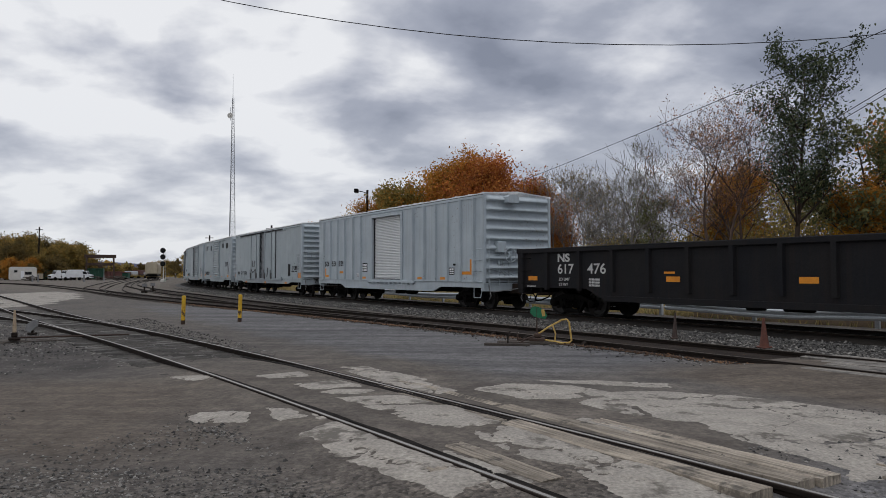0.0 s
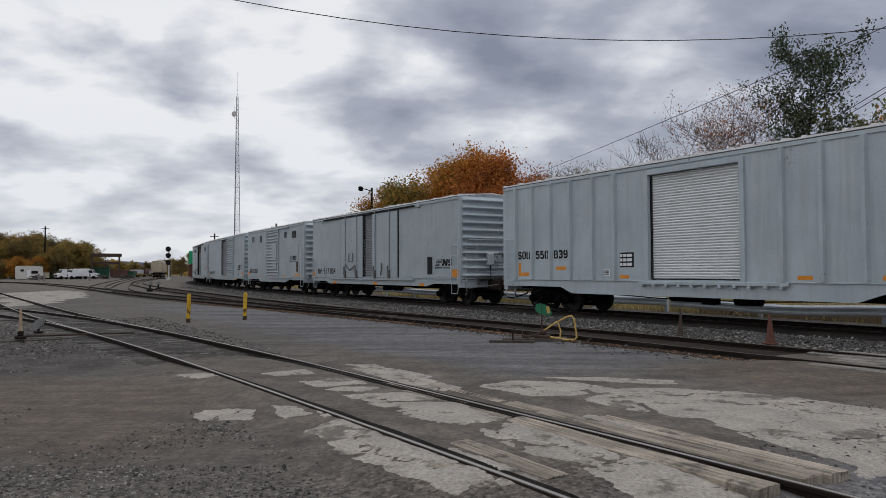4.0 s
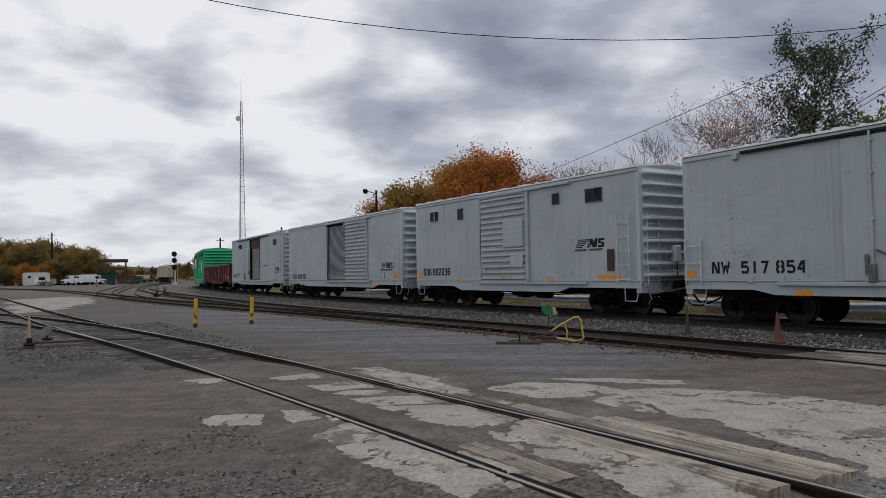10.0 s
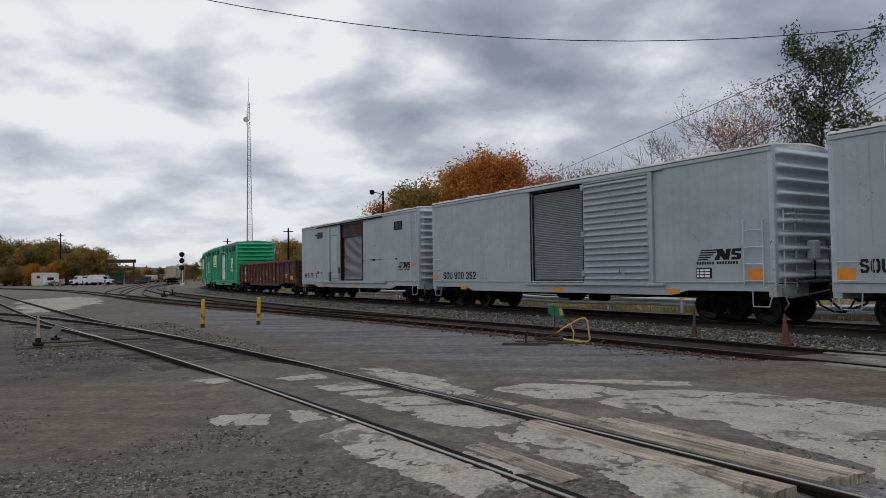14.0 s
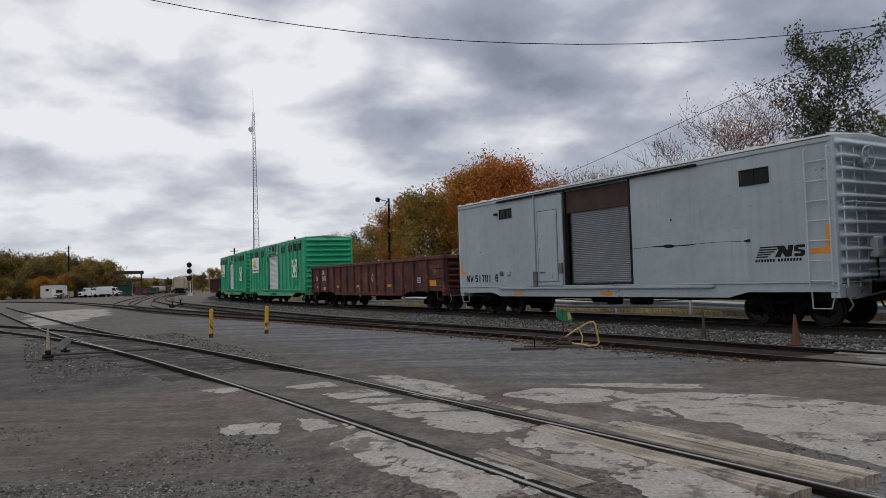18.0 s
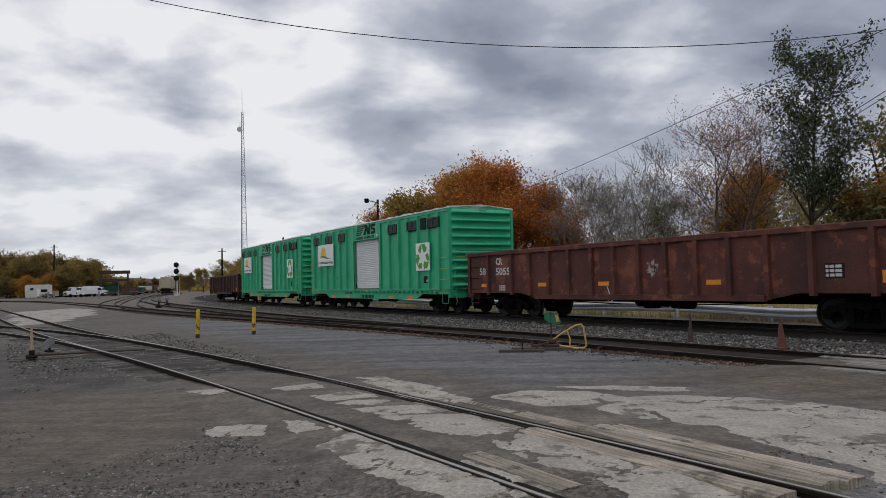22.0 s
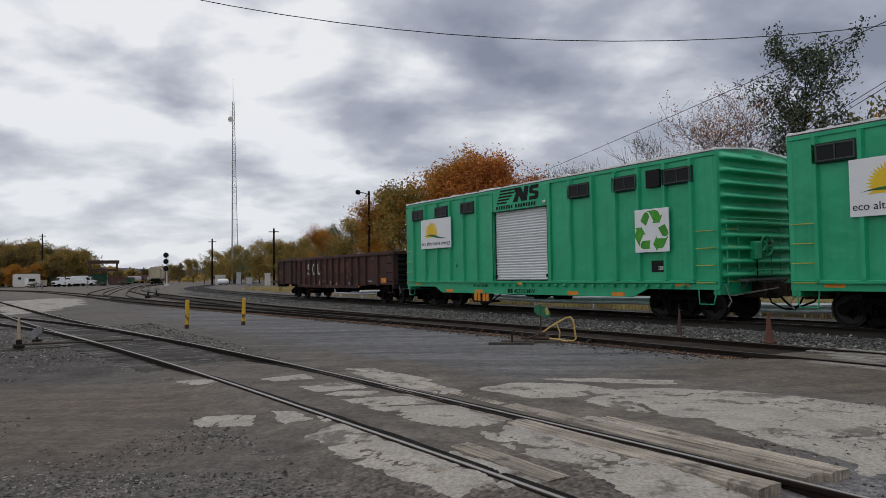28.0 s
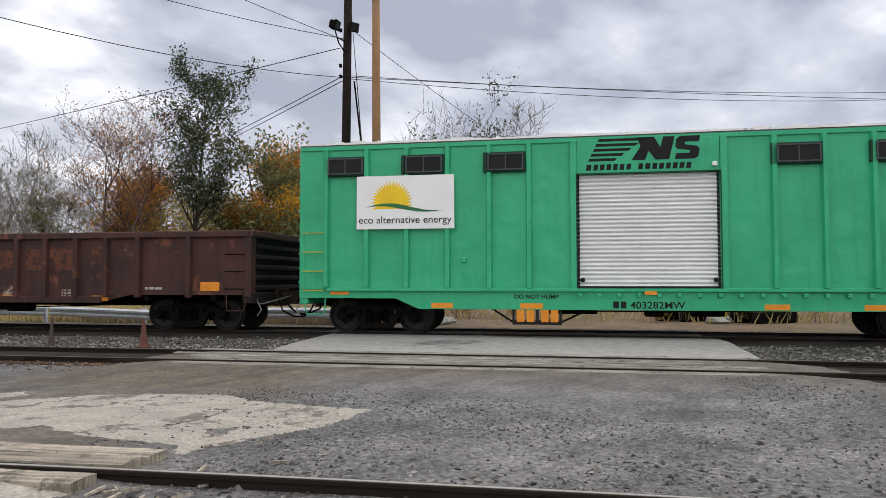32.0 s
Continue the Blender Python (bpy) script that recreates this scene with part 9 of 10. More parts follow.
def target_stand(at, turn):
    s = thing("switch_target", "low switch stand with a dull grey tilted target plate", "switch stand", Matrix.Translation(at) @ Matrix.Rotation(radians(turn), 4, "Z"), "switch stands")
    part("post", Geo().cyl((0, 0, 0), (0, 0, 0.3), 0.03, n=8).box(-0.09, 0.09, -0.09, 0.09, 0, 0.05, 0.02), RAIL_SIDE, s)
    part("target_plate", Geo().prism([(-0.22, 0.10), (-0.20, 0.24), (0.06, 0.38), (0.22, 0.36), (0.2, 0.22), (-0.06, 0.06)], -0.03, 0.0), DULL_GREY, s, "dull grey-white sheet metal plate")


target_stand(ls(1.12, -20.6, 0.0), ALONG + 35)
for l, s_ in ((12.4, -64), (11.0, -60)):
    t = thing("switch_box", "small rusty switch machine between yard tracks", "switch stand", Matrix.Translation(ls(l, s_, 0)), "switch stands")
    part("body", Geo().box(-0.22, 0.22, -0.16, 0.16, 0, 0.2, 0.04).box(-0.06, 0.06, -0.06, 0.06, 0.2, 0.52, 0.03), RAIL_SIDE, t)
    part("target_plate", Geo().box(-0.2, 0.2, -0.02, 0.02, 0.5, 0.75, 0.01), DULL_GREY, t)


def guard_rail():
    g_ = thing("guard_rail", "dented galvanised steel beam guard rail behind the main track", "guard rail", kind="structure")
    prof = [(0.0, 0.24), (-0.04, 0.27), (-0.085, 0.30), (-0.085, 0.35), (-0.03, 0.39), (-0.03, 0.42), (-0.085, 0.46), (-0.085, 0.51), (-0.04, 0.54), (0.0, 0.57)]
    for s0, s1 in ((-52, -40.2), (-40, -28.2), (-28, -17.2), (-17, -6.7)):
        rows_ = []
        n = 16
        for i in range(n + 1):
            s = s0 + (s1 - s0) * i / n
            x, y, h = on_track(s, HALF + 3.75)
            dz = 0.035 * math.sin(s * 0.6) - 0.05 * math.exp(-((s + 12.5) ** 2) / 3.0)
            rows_.append([(x + math.cos(h) * p, y + math.sin(h) * p, z - 0.05 + dz) for p, z in prof])
        part("beam", Geo().sheet(rows_), GALV, g_)
    s = -51.5
    me = Geo().box(-0.06, 0.06, -0.05, 0.07, -0.2, 0.5, 0.01).mesh("post", GALV)
    while s < -6.6:
        x, y, h = on_track(s, HALF + 3.86)
        part("post", me, None, g_, at=pose(x, y, 0, 0, 0, ALONG))
        s += 3.8


guard_rail()
g = Geo()
x0, y0, _ = on_track(-15, HALF + 4.1)
x1, y1, _ = on_track(-6.4, HALF + 4.1)
rows = []
for i in range(18):
    s = -16 + i * 0.57
    a = on_track(s, HALF + 4.05)
    b = on_track(s, HALF + 4.35)
    z = 0.26 + 0.02 * noise.noise((s, 0, 0))
    rows.append([(a[0], a[1], -0.1), (a[0], a[1], z), (b[0], b[1], z), (b[0], b[1], -0.1)])
g.sheet(rows)
thing("low_wall", "stained tan concrete kerb wall behind the guard rail", "kerb wall", kind="structure", geo=g,
      material=mat("stained_tan_concrete", (0.30, 0.22, 0.14), (0.22, 0.16, 0.11), 0.9, scale=1.4, grain=0.2, bump=0.3, streak=0.4, streak_color=(0.10, 0.075, 0.055)))

# ---------------------------------------------------------------- poles and wires
DARK_POLE, TAN_POLE = Vector((14.19, 17.26, 0)), Vector((14.74, 16.28, 0))


def utility_pole(name, label, at, top, material, lean, r=0.16):
    p = thing(name, label, "utility pole", Matrix.Translation(at), "utility poles")
    part("pole", Geo().tube([(0, 0, -0.3), (lean[0] * 0.5, lean[1] * 0.5, top * 0.5), (lean[0], lean[1], top)], [r, r * 0.9, r * 0.78], 14), material, p, smooth=True)
    return p


dp = utility_pole("utility_pole", "dark creosoted pole carrying cables and two floodlights", DARK_POLE, 11.8, POLE_DARK, (0.12, 0.0))
part("bracket", Geo().tube([(0.05, 0, 8.75), (-0.35, -0.12, 9.0), (-0.55, -0.18, 9.35)], 0.025, 6).tube([(0.05, 0, 9.15), (-0.4, -0.14, 9.15)], 0.02, 6), TRUCK_BLACK, dp)
for x, y, z, turn in ((-0.62, -0.2, 9.5, 25), (0.12, -0.22, 9.6, -10)):
    lamp = part("floodlight", Geo().box(-0.14, 0.14, -0.12, 0.10, -0.13, 0.13, 0.03).box(-0.16, 0.16, -0.16, -0.11, -0.15, 0.15, 0.01), TRUCK_BLACK, dp, "black boxy floodlight", at=pose(x, y, z, 15, 0, turn))
    part("lens", Geo().box(-0.13, 0.13, -0.168, -0.16, -0.12, 0.12), GLASS_DARK, lamp)
for z in (7.9, 8.25, 9.4):
    part("insulator", Geo().lathe([(0.03, 0), (0.06, 0.03), (0.04, 0.06), (0.06, 0.09), (0.03, 0.12)], 10, "z", (-0.22, -0.05, z)), TRUCK_BLACK, dp)
part("guy_grip", Geo().tube([(0.3, -0.1, 7.9), (0.5, -0.15, 6.3), (0.62, -0.2, 5.2)], 0.03, 6), TRUCK_BLACK, dp)
tp = utility_pole("utility_pole", "newer tan timber pole standing beside a dark one", TAN_POLE, 12.2, POLE_TAN, (-0.06, 0.05), 0.15)

for b, d, h, label in ((-6.4 + 0.2, 86, 13.6, "dark pole with a floodlight arm beyond the line"),):
    p = utility_pole("light_pole", label, polar(-6.3, 82), 11.4, POLE_DARK, (0.1, 0), 0.17)
    part("lamp_arm", Geo().tube([(0.1, 0, 11.0), (-0.5, 0, 11.2), (-1.0, 0, 11.3)], 0.05, 6), TRUCK_BLACK, p)
    part("floodlight", Geo().box(-1.45, -0.95, -0.3, 0.3, 11.05, 11.55, 0.08), TRUCK_BLACK, p)
for b, d, h in ((-30.2, 205, 13.5), (-18.6, 160, 10.0), (-13.9, 128, 10.2), (-27.2, 230, 9.5), (-16.9, 175, 8.0)):
    p = utility_pole("utility_pole", "far dark timber pole against the woods", polar(b, d), h, POLE_DARK, (0.05, 0), 0.2)
    part("cross_arm", Geo().box(-0.9, 0.9, -0.06, 0.06, h - 0.7, h - 0.55, 0.01), POLE_DARK, p)


def wire(a, b, sag, r=0.011, n=24):
    a, b = Vector(a), Vector(b)
    pts = []
    for i in range(n + 1):
        t = i / n
        p = a.lerp(b, t)
        p.z -= sag * 4 * t * (1 - t)
        pts.append(p)
    return thing("overhead_cable", "sagging black overhead cable", "cable", group="overhead cables", geo=Geo().tube(pts, r, 5), material=WIRE_BLACK)


P = DARK_POLE
wire(P + Vector((0, 0, 7.98)), (-19.5, 17.9, 13.3), 2.62)
wire(P + Vector((0, 0, 9.25)), (-17.6, 31, 20.5), 2.5)
wire(P + Vector((0, 0, 9.2)), (-14, 28, 22.0), 1.5)
wire(P + Vector((-0.2, 0, 8.9)), polar(-2.5, 120, 11.2), 0.6, 0.015)
wire(P + Vector((-0.1, 0, 8.0)), polar(16, 95, 9.0), 0.7, 0.015)
wire(P + Vector((-0.1, 0, 7.85)), polar(15.4, 96, 8.6), 0.9, 0.015)
wire(P + Vector((0, 0, 8.05)), polar(82, 36, 9.4), 0.25)
wire(P + Vector((0, 0, 7.95)), polar(82, 36, 9.1), 0.35)
wire(P + Vector((0, 0, 8.0)), polar(84, 34, 8.4), 0.1)
wire(P + Vector((0.05, 0, 9.7)), polar(58, 40, 6.5), 0.2)
wire(P + Vector((0.1, 0, 11.6)), P + Vector((1.2, -0.2, 0.0)), 0.0, 0.008)
wire(P + Vector((0.1, 0, 11.6)), P + Vector((0.5, -0.2, 6.2)), 0.0, 0.008)

# ---------------------------------------------------------------- far yard


def truss_mast(at, h, w0, w1):
    m = thing("radio_mast", "tall lattice steel radio mast against the clouds", "radio mast", Matrix.Translation(at))
    legs = []
    for k in range(3):
        a = k * 2 * math.pi / 3 + 0.4
        legs.append((math.cos(a), math.sin(a)))
        part("leg", Geo().tube([(legs[-1][0] * w0, legs[-1][1] * w0, 0), (legs[-1][0] * w1, legs[-1][1] * w1, h)], [0.08, 0.06], 5), MAST_STEEL, m)
    n = 34
    b = Geo()
    for i in range(n):
        z0, z1 = h * i / n, h * (i + 1) / n
        r0, r1 = w0 + (w1 - w0) * i / n, w0 + (w1 - w0) * (i + 1) / n
        for k in range(3):
            p, q = legs[k], legs[(k + 1) % 3]
            b.tube([(p[0] * r0, p[1] * r0, z0), (q[0] * r1, q[1] * r1, z1)], 0.03, 3)
            b.tube([(p[0] * r0, p[1] * r0, z0), (q[0] * r0, q[1] * r0, z0)], 0.03, 3)
    part("bracing", b, MAST_STEEL, m)
    part("antenna", Geo().cyl((0, 0, h), (0, 0, h + 5.5), 0.07, 0.03, 6), GALV, m)
    part("antenna", Geo().cyl((-0.5, 0, h - 5), (-0.5, 0, h - 2), 0.05, n=6), GALV, m)
    part("dish", Geo().lathe([(0.05, 0), (0.35, -0.1), (0.6, -0.3), (0.62, -0.32)], 14, "y", (-0.4, -0.3, h - 4)), OFF_WHITE, m)


truss_mast(polar(-16.95, 160), 40.5, 0.95, 0.22)


def signal():
    s = thing("railway_signal", "three-lamp railway signal on a pale mast", "signal", Matrix.Translation(polar(-21.9, 140)))
    part("mast", Geo().cyl((0, 0, 0), (0, 0, 6.2), 0.12, n=8), OFF_WHITE, s)
    part("ladder", Geo().tube([(0.35, 0.2, 0), (0.3, 0.2, 6.2)], 0.03, 4), OFF_WHITE, s)
    for z in (5.9, 4.7, 3.4):
        h = part("signal_head", Geo().lathe([(0.05, 0.12), (0.48, 0.10), (0.5, 0.0), (0.46, -0.06), (0.05, -0.06)], 18, "y", (-0.1, -0.15, z)), INK, s, "round black signal head")
        part("hood", Geo().lathe([(0.18, -0.06), (0.16, -0.35)], 10, "y", (-0.1, -0.15, z)), INK, h)
    part("base", Geo().box(-0.4, 0.4, -0.4, 0.4, 0, 0.5, 0.05), OFF_WHITE, s)


signal()


def gantry():
    g_ = thing("gantry_crane", "rusty steel yard gantry spanning a track", "gantry", Matrix.Translation(polar(-26.25, 205)) @ Matrix.Rotation(radians(26), 4, "Z"))
    for x in (-3.3, 3.3):
        for y in (-1.2, 1.2):
            part("leg", Geo().tube([(x, y, 0), (x * 0.97, y * 0.5, 6.0)], 0.22, 6), RUST, g_)
    part("bridge_beam", Geo().box(-3.8, 3.8, -0.35, 0.35, 5.7, 6.6, 0.05), RUST, g_)
    part("bridge_beam", Geo().box(-3.3, 3.3, -0.25, 0.25, 3.7, 4.4, 0.05), RUST, g_)
    part("hoist", Geo().box(-0.6, 0.6, -0.4, 0.4, 3.2, 4.0, 0.08), RUST, g_)


gantry()


def trailer():
    t = thing("office_trailer", "off-white boxy office trailer at the yard's edge", "trailer", Matrix.Translation(polar(-31.15, 190)) @ Matrix.Rotation(radians(38), 4, "Z") @ Matrix.Diagonal((0.84, 0.84, 0.84, 1)))
    part("body", Geo().prism([(-3.2, 0.5), (3.2, 0.5), (3.2, 3.5), (2.4, 3.75), (-2.6, 3.75), (-3.2, 3.5)], -1.3, 1.3), OFF_WHITE, t)
    for x, z, w, h in ((-1.8, 2.5, 0.8, 0.6), (1.2, 2.0, 1.6, 0.8)):
        part("window", Geo().box(x - w / 2, x + w / 2, -1.33, -1.29, z - h / 2, z + h / 2, 0.01), GLASS_DARK, t)
    part("door", Geo().box(-0.6, 0.2, -1.34, -1.28, 0.6, 2.6, 0.02), VAN_WHITE, t)
    for x in (-1.5, 1.5):
        part("wheel", Geo().lathe([(0.1, -1.2), (0.45, -1.22), (0.45, -1.0), (0.1, -0.98)], 14, "y", (x, 0, 0.45)), TRUCK_BLACK, t)
    part("skirt", Geo().box(-3.1, 3.1, -1.25, 1.25, 0.15, 0.55, 0.02), OFF_WHITE, t)


trailer()


def truck(b, d, turn, box):
    t = thing("service_truck", "white service truck parked in the yard", "truck", Matrix.Translation(polar(b, d)) @ Matrix.Rotation(radians(turn), 4, "Z") @ Matrix.Diagonal((0.84, 0.84, 0.84, 1)), "parked trucks")
    part("cab", Geo().prism([(0.8, 0.6), (3.3, 0.6), (3.4, 1.5), (2.4, 1.7), (1.9, 2.7), (0.8, 2.75)], -1.05, 1.05), VAN_WHITE, t)
    part("body", Geo().box(-3.0, 0.7, -1.15, 1.15, 0.8, 3.0 if box else 2.0, 0.06), VAN_WHITE, t, "white box body" if box else "white utility body")
    part("windscreen", Geo().prism([(1.98, 2.5), (2.42, 1.75), (2.46, 1.77), (2.02, 2.54)], -0.95, 0.95), GLASS_DARK, t)
    part("side_window", Geo().prism([(1.0, 1.75), (2.2, 1.75), (1.85, 2.5), (1.0, 2.5)], -1.065, -1.04), GLASS_DARK, t)
    part("grille", Geo().box(3.36, 3.42, -0.8, 0.8, 0.8, 1.3, 0.01), INK, t)
    for x in (-1.9, 2.4):
        for y in (-1.0, 1.0):
            w = part("wheel", Geo().lathe([(0.15, y - 0.13), (0.46, y - 0.14), (0.48, y), (0.46, y + 0.14), (0.15, y + 0.13)], 16, "y", (x, 0, 0.48)), TRUCK_BLACK, t)


truck(-28.7, 184, -125, False)
truck(-28.15, 185, -115, False)
truck(-27.55, 192, 10, True)


def bin_box(b, d, turn, L, h, material, label):
    t = thing("roll_off_container", label, "container", Matrix.Translation(polar(b, d)) @ Matrix.Rotation(radians(turn), 4, "Z"), "yard containers")
    part("body", Geo().prism([(-L / 2, 0.3), (L / 2, 0.3), (L / 2, h), (-L / 2, h)], -1.2, 1.2), material, t)
    me = Geo().box(-0.06, 0.06, -1.28, -1.19, 0.3, h, 0.01).mesh("rib", material)
    for i in range(int(L / 0.8) + 1):
        part("rib", me, None, t, at=pose(-L / 2 + i * 0.8, 0, 0))
    part("rim", Geo().box(-L / 2, L / 2, -1.3, 1.3, h - 0.15, h, 0.02), material, t)
    part("skid", Geo().box(-L / 2, L / 2, -0.9, -0.7, 0, 0.3, 0.02), TRUCK_BLACK, t)


bin_box(-29.6, 206, 30, 4.2, 2.8, BIN_GREEN, "dark green steel container in the yard")
bin_box(-26.6, 208, 20, 4.4, 3.0, BIN_GREEN, "dark green steel container beside the gantry")
bin_box(-11.2, 112, -48, 12.0, 2.5, RUSTY_RED_BOX, "long faded red-brown container beyond the line")
bin_box(-9.4, 100, -48, 9.0, 2.4, RUSTY_RED_BOX, "faded red-brown container beyond the line")


def hopper():
    t = thing("hopper_car", "tan covered hopper car standing on a yard track", "hopper car", Matrix.Translation(polar(-22.6, 200)) @ Matrix.Rotation(radians(90 + 19), 4, "Z"))
    part("body", Geo().prism([(-1.5, 1.6), (1.5, 1.6), (1.55, 3.9), (1.1, 4.5), (-1.1, 4.5), (-1.55, 3.9)], -7, 7, "x"), TAN_HOPPER, t)
    part("underframe", Geo().box(-7.6, 7.6, -1.4, 1.4, 1.0, 1.35, 0.04), TRUCK_BLACK, t)
    for x in (-6.9, 6.9):
        part("end_frame", Geo().box(x - 0.1, x + 0.1, -1.4, -1.2, 1.3, 3.9).box(x - 0.1, x + 0.1, 1.2, 1.4, 1.3, 3.9).box(x - 0.08, x + 0.08, -1.4, 1.4, 2.5, 2.65), TAN_HOPPER, t)
    for x in (-3.5, 0, 3.5):
        part("hopper_bay", Geo().prism([(x - 1.5, 1.6), (x + 1.5, 1.6), (x + 0.4, 0.6), (x - 0.4, 0.6)], -1.2, 1.2), TAN_HOPPER, t)
    for x in (-5.8, 5.8):
        part("truck", BOLSTER, None, t, at=pose(x, 0, 0.0))
        part("side_frame", FRAME, None, t, at=pose(x, 0, 0.0))
        for dx in (-0.89, 0.89):
            part("wheelset", WHEELSET, None, t, at=pose(x + dx, 0, 0.42))


hopper()
for i, (b, d) in enumerate(((-24.6, 235), (-24.1, 245), (-23.6, 255), (-23.2, 262))):
    t = thing("flat_car", "dull grey-brown flat car standing far off in the yard", "flat car", Matrix.Translation(polar(b, d)) @ Matrix.Rotation(radians(90 + 15), 4, "Z"), "cars in the yard")
    part("deck", Geo().box(-7, 7, -1.4, 1.4, 1.0, 1.4, 0.05), TAN_HOPPER if i % 2 else RUST, t)
    part("load", Geo().box(-6, 6, -1.2, 1.2, 1.4, 2.1 + 0.3 * (i % 3), 0.1), GALV if i % 2 else RUSTY_RED_BOX, t)
    for x in (-5, 5):
        part("truck", FRAME, None, t, at=pose(x, 0, 0))


def hut(b, d, w, h, material, label, name="equipment_cabinet"):
    t = thing(name, label, "cabinet", Matrix.Translation(polar(b, d)) @ Matrix.Rotation(radians(20), 4, "Z"), "trackside cabinets")
    part("body", Geo().box(-w / 2, w / 2, -w * 0.4, w * 0.4, 0.0, h, 0.05), material, t)
    part("roof", Geo().prism([(-w / 2 - 0.1, h), (w / 2 + 0.1, h), (w / 2, h + 0.18), (-w / 2, h + 0.18)], -w * 0.45, w * 0.45), material, t)
    part("door", Geo().box(-w * 0.3, w * 0.3, -w * 0.4 - 0.03, -w * 0.4, 0.15, h - 0.15, 0.02), material, t)


hut(-18.0, 150, 2.0, 1.9, OFF_WHITE, "off-white equipment hut near the radio mast")
hut(-16.6, 152, 0.9, 2.4, GALV, "grey equipment cabinet at the radio mast")
hut(-15.8, 150, 1.2, 1.3, GALV, "low grey equipment cabinet at the radio mast")
hut(-14.4, 122, 0.9, 2.0, OFF_WHITE, "white trackside signal cabinet")
tk = thing("gas_tank", "small white gas tank on the ground", "tank", Matrix.Translation(polar(-17.8, 143)))
part("tank_body", Geo().lathe([(0.05, -1.1), (0.4, -1.0), (0.5, -0.7), (0.5, 0.7), (0.4, 1.0), (0.05, 1.1)], 14, "x", (0, 0, 0.75)), VAN_WHITE, tk)
for x in (-0.6, 0.6):
    part("leg", Geo().box(x - 0.08, x + 0.08, -0.3, 0.3, 0, 0.4, 0.01), RUST, tk)


def debris(b, d, seed):
    r_ = random.Random(seed)
    t = thing("timber_pile", "heap of old ties and scrap timber", "timber pile", Matrix.Translation(polar(b, d)), "scrap heaps")
    for i in range(9):
        part("timber", TIE_MESH, None, t, at=pose(r_.uniform(-1.4, 1.4), r_.uniform(-0.6, 0.6), 0.15 + 0.1 * i, r_.uniform(-8, 8), r_.uniform(-8, 8), r_.uniform(0, 180)))


def wood_scraps(l, s, seed, n):
    """Splintered bits of timber lying by the end of the planks."""
    r_ = random.Random(seed)
    t = thing("wood_scraps", "scattered bleached splinters of broken timber", "wood scraps", Matrix.Translation(ls(l, s, 0.0)))
    for i in range(n):
        w, k = r_.uniform(0.008, 0.02), r_.uniform(0.03, 0.11)
        part("splinter", Geo().prism([(-k, -w), (k * 0.7, -w * 0.8), (k, 0), (k * 0.6, w), (-k * 0.8, w * 0.7)], 0.0, 0.018, "z"), PLANK_WOOD, t,
             at=pose(r_.gauss(0, 0.28), r_.gauss(0, 0.35), 0.012 + 0.01 * (i % 3), r_.uniform(-12, 12), r_.uniform(-12, 12), r_.uniform(0, 180)))


wood_scraps(4.05, -2.3, 4, 26)
wood_scraps(5.6, -2.5, 5, 8)
debris(-12.4, 118, 1)
for b, d, k in ((-25.3, 196, 6), (-24.7, 200, 7), (-30.6, 178, 8), (-26.2, 182, 9)):
    debris(b, d, k)
for b, d, turn, L, h, paint, label in ((-25.4, 216, 50, 4.0, 2.2, RUSTY_RED_BOX, "faded red-brown container by the gantry"), (-24.9, 228, 10, 5.0, 1.8, BIN_GREEN, "low dark green container beyond the gantry"),
                                       (-30.3, 196, 40, 2.4, 1.6, TAN_HOPPER, "small tan steel bin beside the trailer")):
    bin_box(b, d, turn, L, h, paint, label)
for b, d in ((-30.55, 150), (-30.2, 150), (-27.3, 150), (-26.0, 158)):
    t = thing("post", "short grey steel post at the edge of the yard lane", "post", Matrix.Translation(polar(b, d)), "yard posts")
    part("shaft", Geo().cyl((0, 0, -0.1), (0, 0, 1.25), 0.16, 0.14, 8), DULL_GREY, t)
    part("cap", Geo().lathe([(0.16, 1.22), (0.16, 1.3), (0.05, 1.36)], 8), DULL_GREY, t)
debris(-13.2, 125, 2)
debris(70.5, 27, 3)


def small_excavator(at, turn, k):
    t = thing("yellow_machine", "small yellow track machine parked beyond the crossing", "machine", Matrix.Translation(at) @ Matrix.Rotation(radians(turn), 4, "Z"), "yard machines")
    for y in (-0.6, 0.3):
        part("crawler_track", Geo().prism([(-0.8, 0.0), (0.8, 0.0), (0.95, 0.2), (0.8, 0.4), (-0.8, 0.4), (-0.95, 0.2)], y, y + 0.3), TRUCK_BLACK, t)
    part("body", Geo().box(-0.7, 0.6, -0.55, 0.55, 0.4, 0.95, 0.08), YELLOW_MACHINE, t)
    part("cab", Geo().box(-0.3, 0.5, -0.45, 0.3, 0.95, 1.9, 0.06), YELLOW_MACHINE, t)
    part("boom", Geo().tube([(0.6, 0.2, 0.7), (1.4, 0.25, 1.7), (2.0, 0.3, 0.9), (2.1, 0.3, 0.3)], 0.09, 6), YELLOW_MACHINE, t)


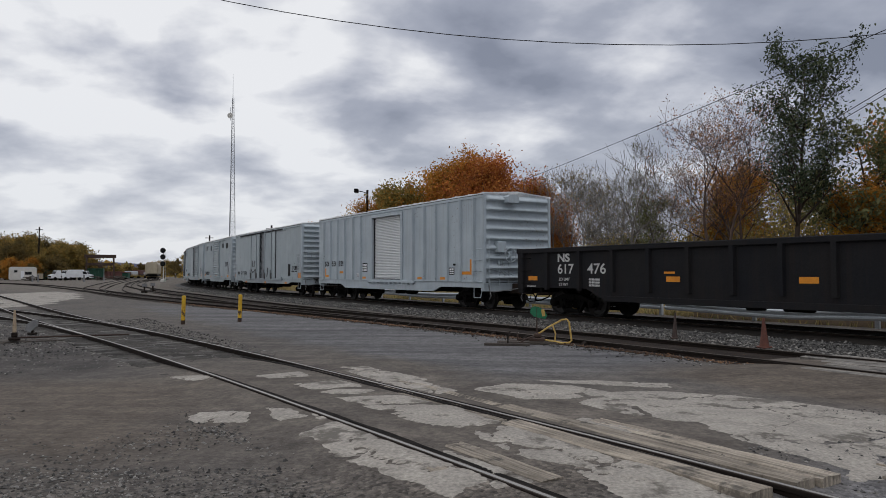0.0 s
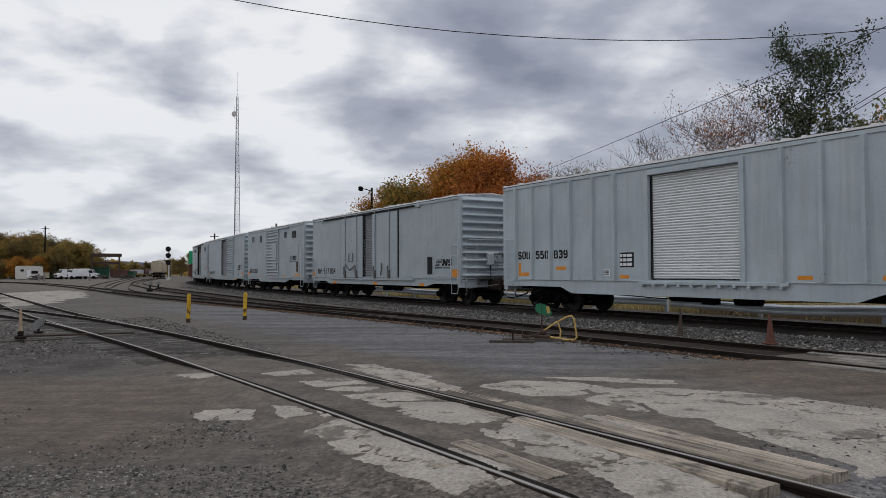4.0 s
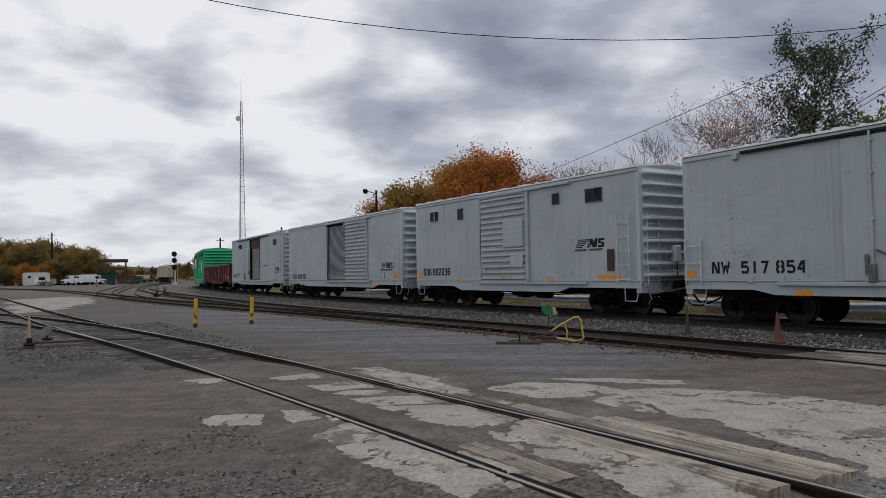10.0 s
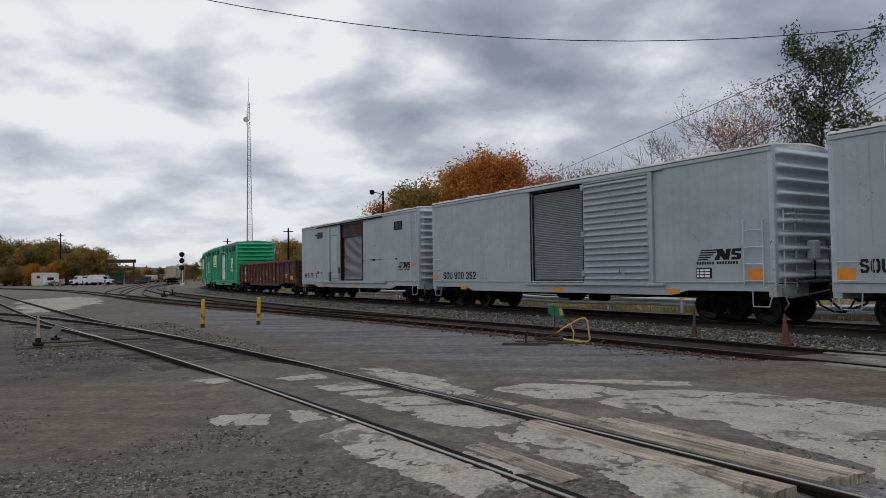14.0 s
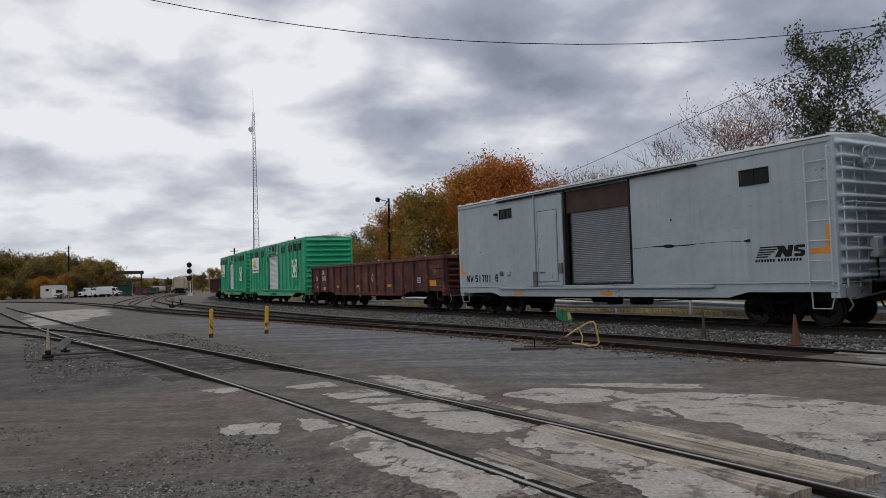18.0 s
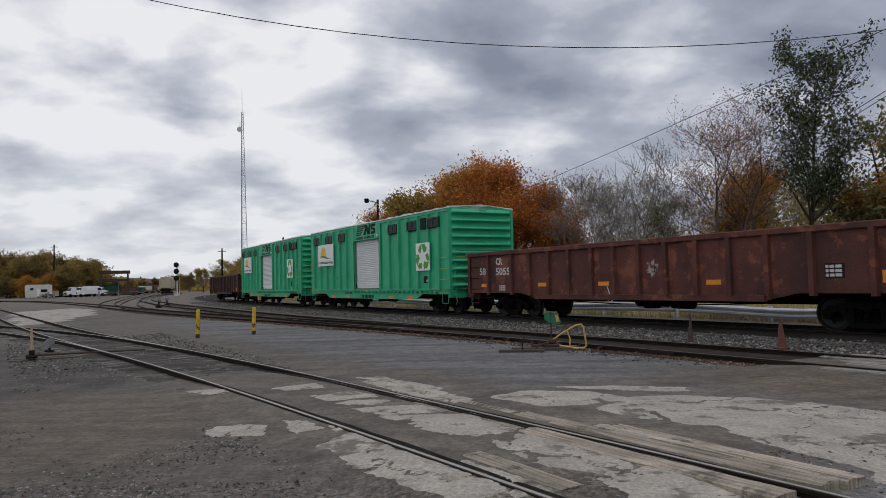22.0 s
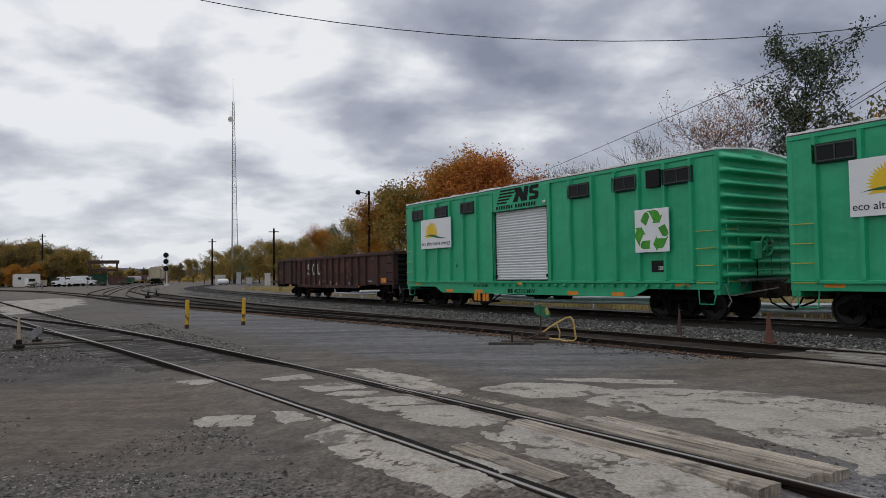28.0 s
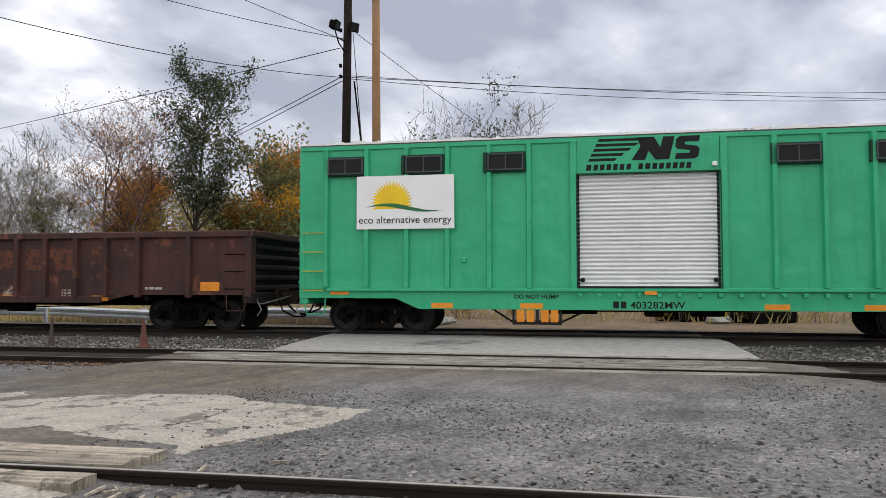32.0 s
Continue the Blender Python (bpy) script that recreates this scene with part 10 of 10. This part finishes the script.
small_excavator(polar(66.6, 25.5), -10, 1.0)
small_excavator(polar(72.0, 25.0), 160, 1.0)
for b, d, w in ((46.8, 21.8, 0.9), (47.9, 22.4, 0.5), (69.0, 24, 0.8)):
    g = Geo()
    pts = []
    for i in range(7):
        for j in range(12):
            th, ph = math.pi * i / 6, 2 * math.pi * j / 12
            r = w * 0.5 * (1 + 0.25 * noise.noise((math.cos(ph) * 2 + b, math.sin(ph) * 2, th * 1.5)))
            pts.append((r * math.sin(th) * math.cos(ph) * 1.3, r * math.sin(th) * math.sin(ph), r * math.cos(th) * 0.55))
    g.add(pts, [(i * 12 + j, i * 12 + (j + 1) % 12, (i + 1) * 12 + (j + 1) % 12, (i + 1) * 12 + j) for i in range(6) for j in range(12)])
    thing("boulder", "pale grey boulder beside the line", "boulder", Matrix.Translation(polar(b, d, 0.12)), "boulders", geo=g, material=mat("pale_boulder_stone", (0.36, 0.35, 0.32), (0.27, 0.26, 0.24), 0.9, scale=3, grain=0.2, bump=0.4))
g = Geo()
rows = []
for i in range(25):
    s = -8 + i * 2.0
    row = []
    for l, z in ((24.5, -0.03), (26, 0.25), (28.5, 0.7), (33, 1.0), (40, 0.9)):
        row.append(ls(l, s, z * (0.6 + 0.4 * math.sin(s * 0.4 + l)) if z > 0 else z))
    rows.append(row)
g.sheet(rows)
strip = Geo()
rows_ = []
for i in range(46):
    s = -4.5 + i * 0.8
    rows_.append([ls(l + 0.35 * noise.noise((l, s * 0.7, 4)), s, z + 0.03 * noise.noise((l * 2, s * 2, 8))) for l, z in ((20.2, -0.03), (20.6, 0.03), (21.8, 0.05), (23.2, 0.06), (24.9, 0.02))])
strip.sheet(rows_)
thing("dirt_verge", "bare brown dirt and leaf litter beyond the main track", "dirt", kind="structure", geo=strip,
      material=mat("brown_leaf_litter", (0.19, 0.125, 0.075), (0.11, 0.08, 0.052), 0.95, scale=0.8, fine=14, grain=0.5, bump=0.6, spot=(0.27, 0.19, 0.09), spot_at=0.58, spot_scale=2.5, space="Object"))
thing("earth_bank", "brown earth bank with dry grass beyond the crossing", "bank", kind="structure", geo=g,
      material=mat("brown_earth_and_straw", (0.17, 0.115, 0.07), (0.11, 0.085, 0.05), 0.95, scale=0.6, fine=9, grain=0.4, bump=0.6, spot=(0.09, 0.09, 0.04), spot_at=0.56, space="Object"), smooth=True)
tufts("bank_grass", "dry straw on the earth bank", 1800, lambda r: tuple(ls(r.uniform(22.5, 29), r.uniform(-8, 26), 0.1)), 0.45, DRY_GRASS, 8)


def way(t):
    """How far the train has rolled at t seconds."""
    k = np.gradient(WAY_S, WAY_T)
    i = min(len(WAY_T) - 2, max(0, int(t // 2)))
    u = (t - WAY_T[i]) / 2.0
    return ((2 * u ** 3 - 3 * u * u + 1) * WAY_S[i] + (u ** 3 - 2 * u * u + u) * 2 * k[i] + (3 * u * u - 2 * u ** 3) * WAY_S[i + 1] + (u ** 3 - u * u) * 2 * k[i + 1])


def motions():
    for car, u, L in CARS:
        rows = []
        for i in range(65):
            t = i * 0.5
            s = u + way(t)
            b = L / 2 - 1.9
            x0, y0, _ = on_track(s - b)
            x1, y1, _ = on_track(s + b)
            rows.append((t, pose((x0 + x1) / 2, (y0 + y1) / 2, RAIL, 0, 0, math.degrees(math.atan2(y1 - y0, x1 - x0)))))
        walk(car, rows)
    spin = [(t / 10.0, math.degrees(way(t / 10.0) / 0.42)) for t in range(0, 321)]
    for wheel, dx in WHEELS:
        walk(wheel, [(t, pose(dx, 0, 0.42, 0, a % 360, 0)) for t, a in spin])


motions()
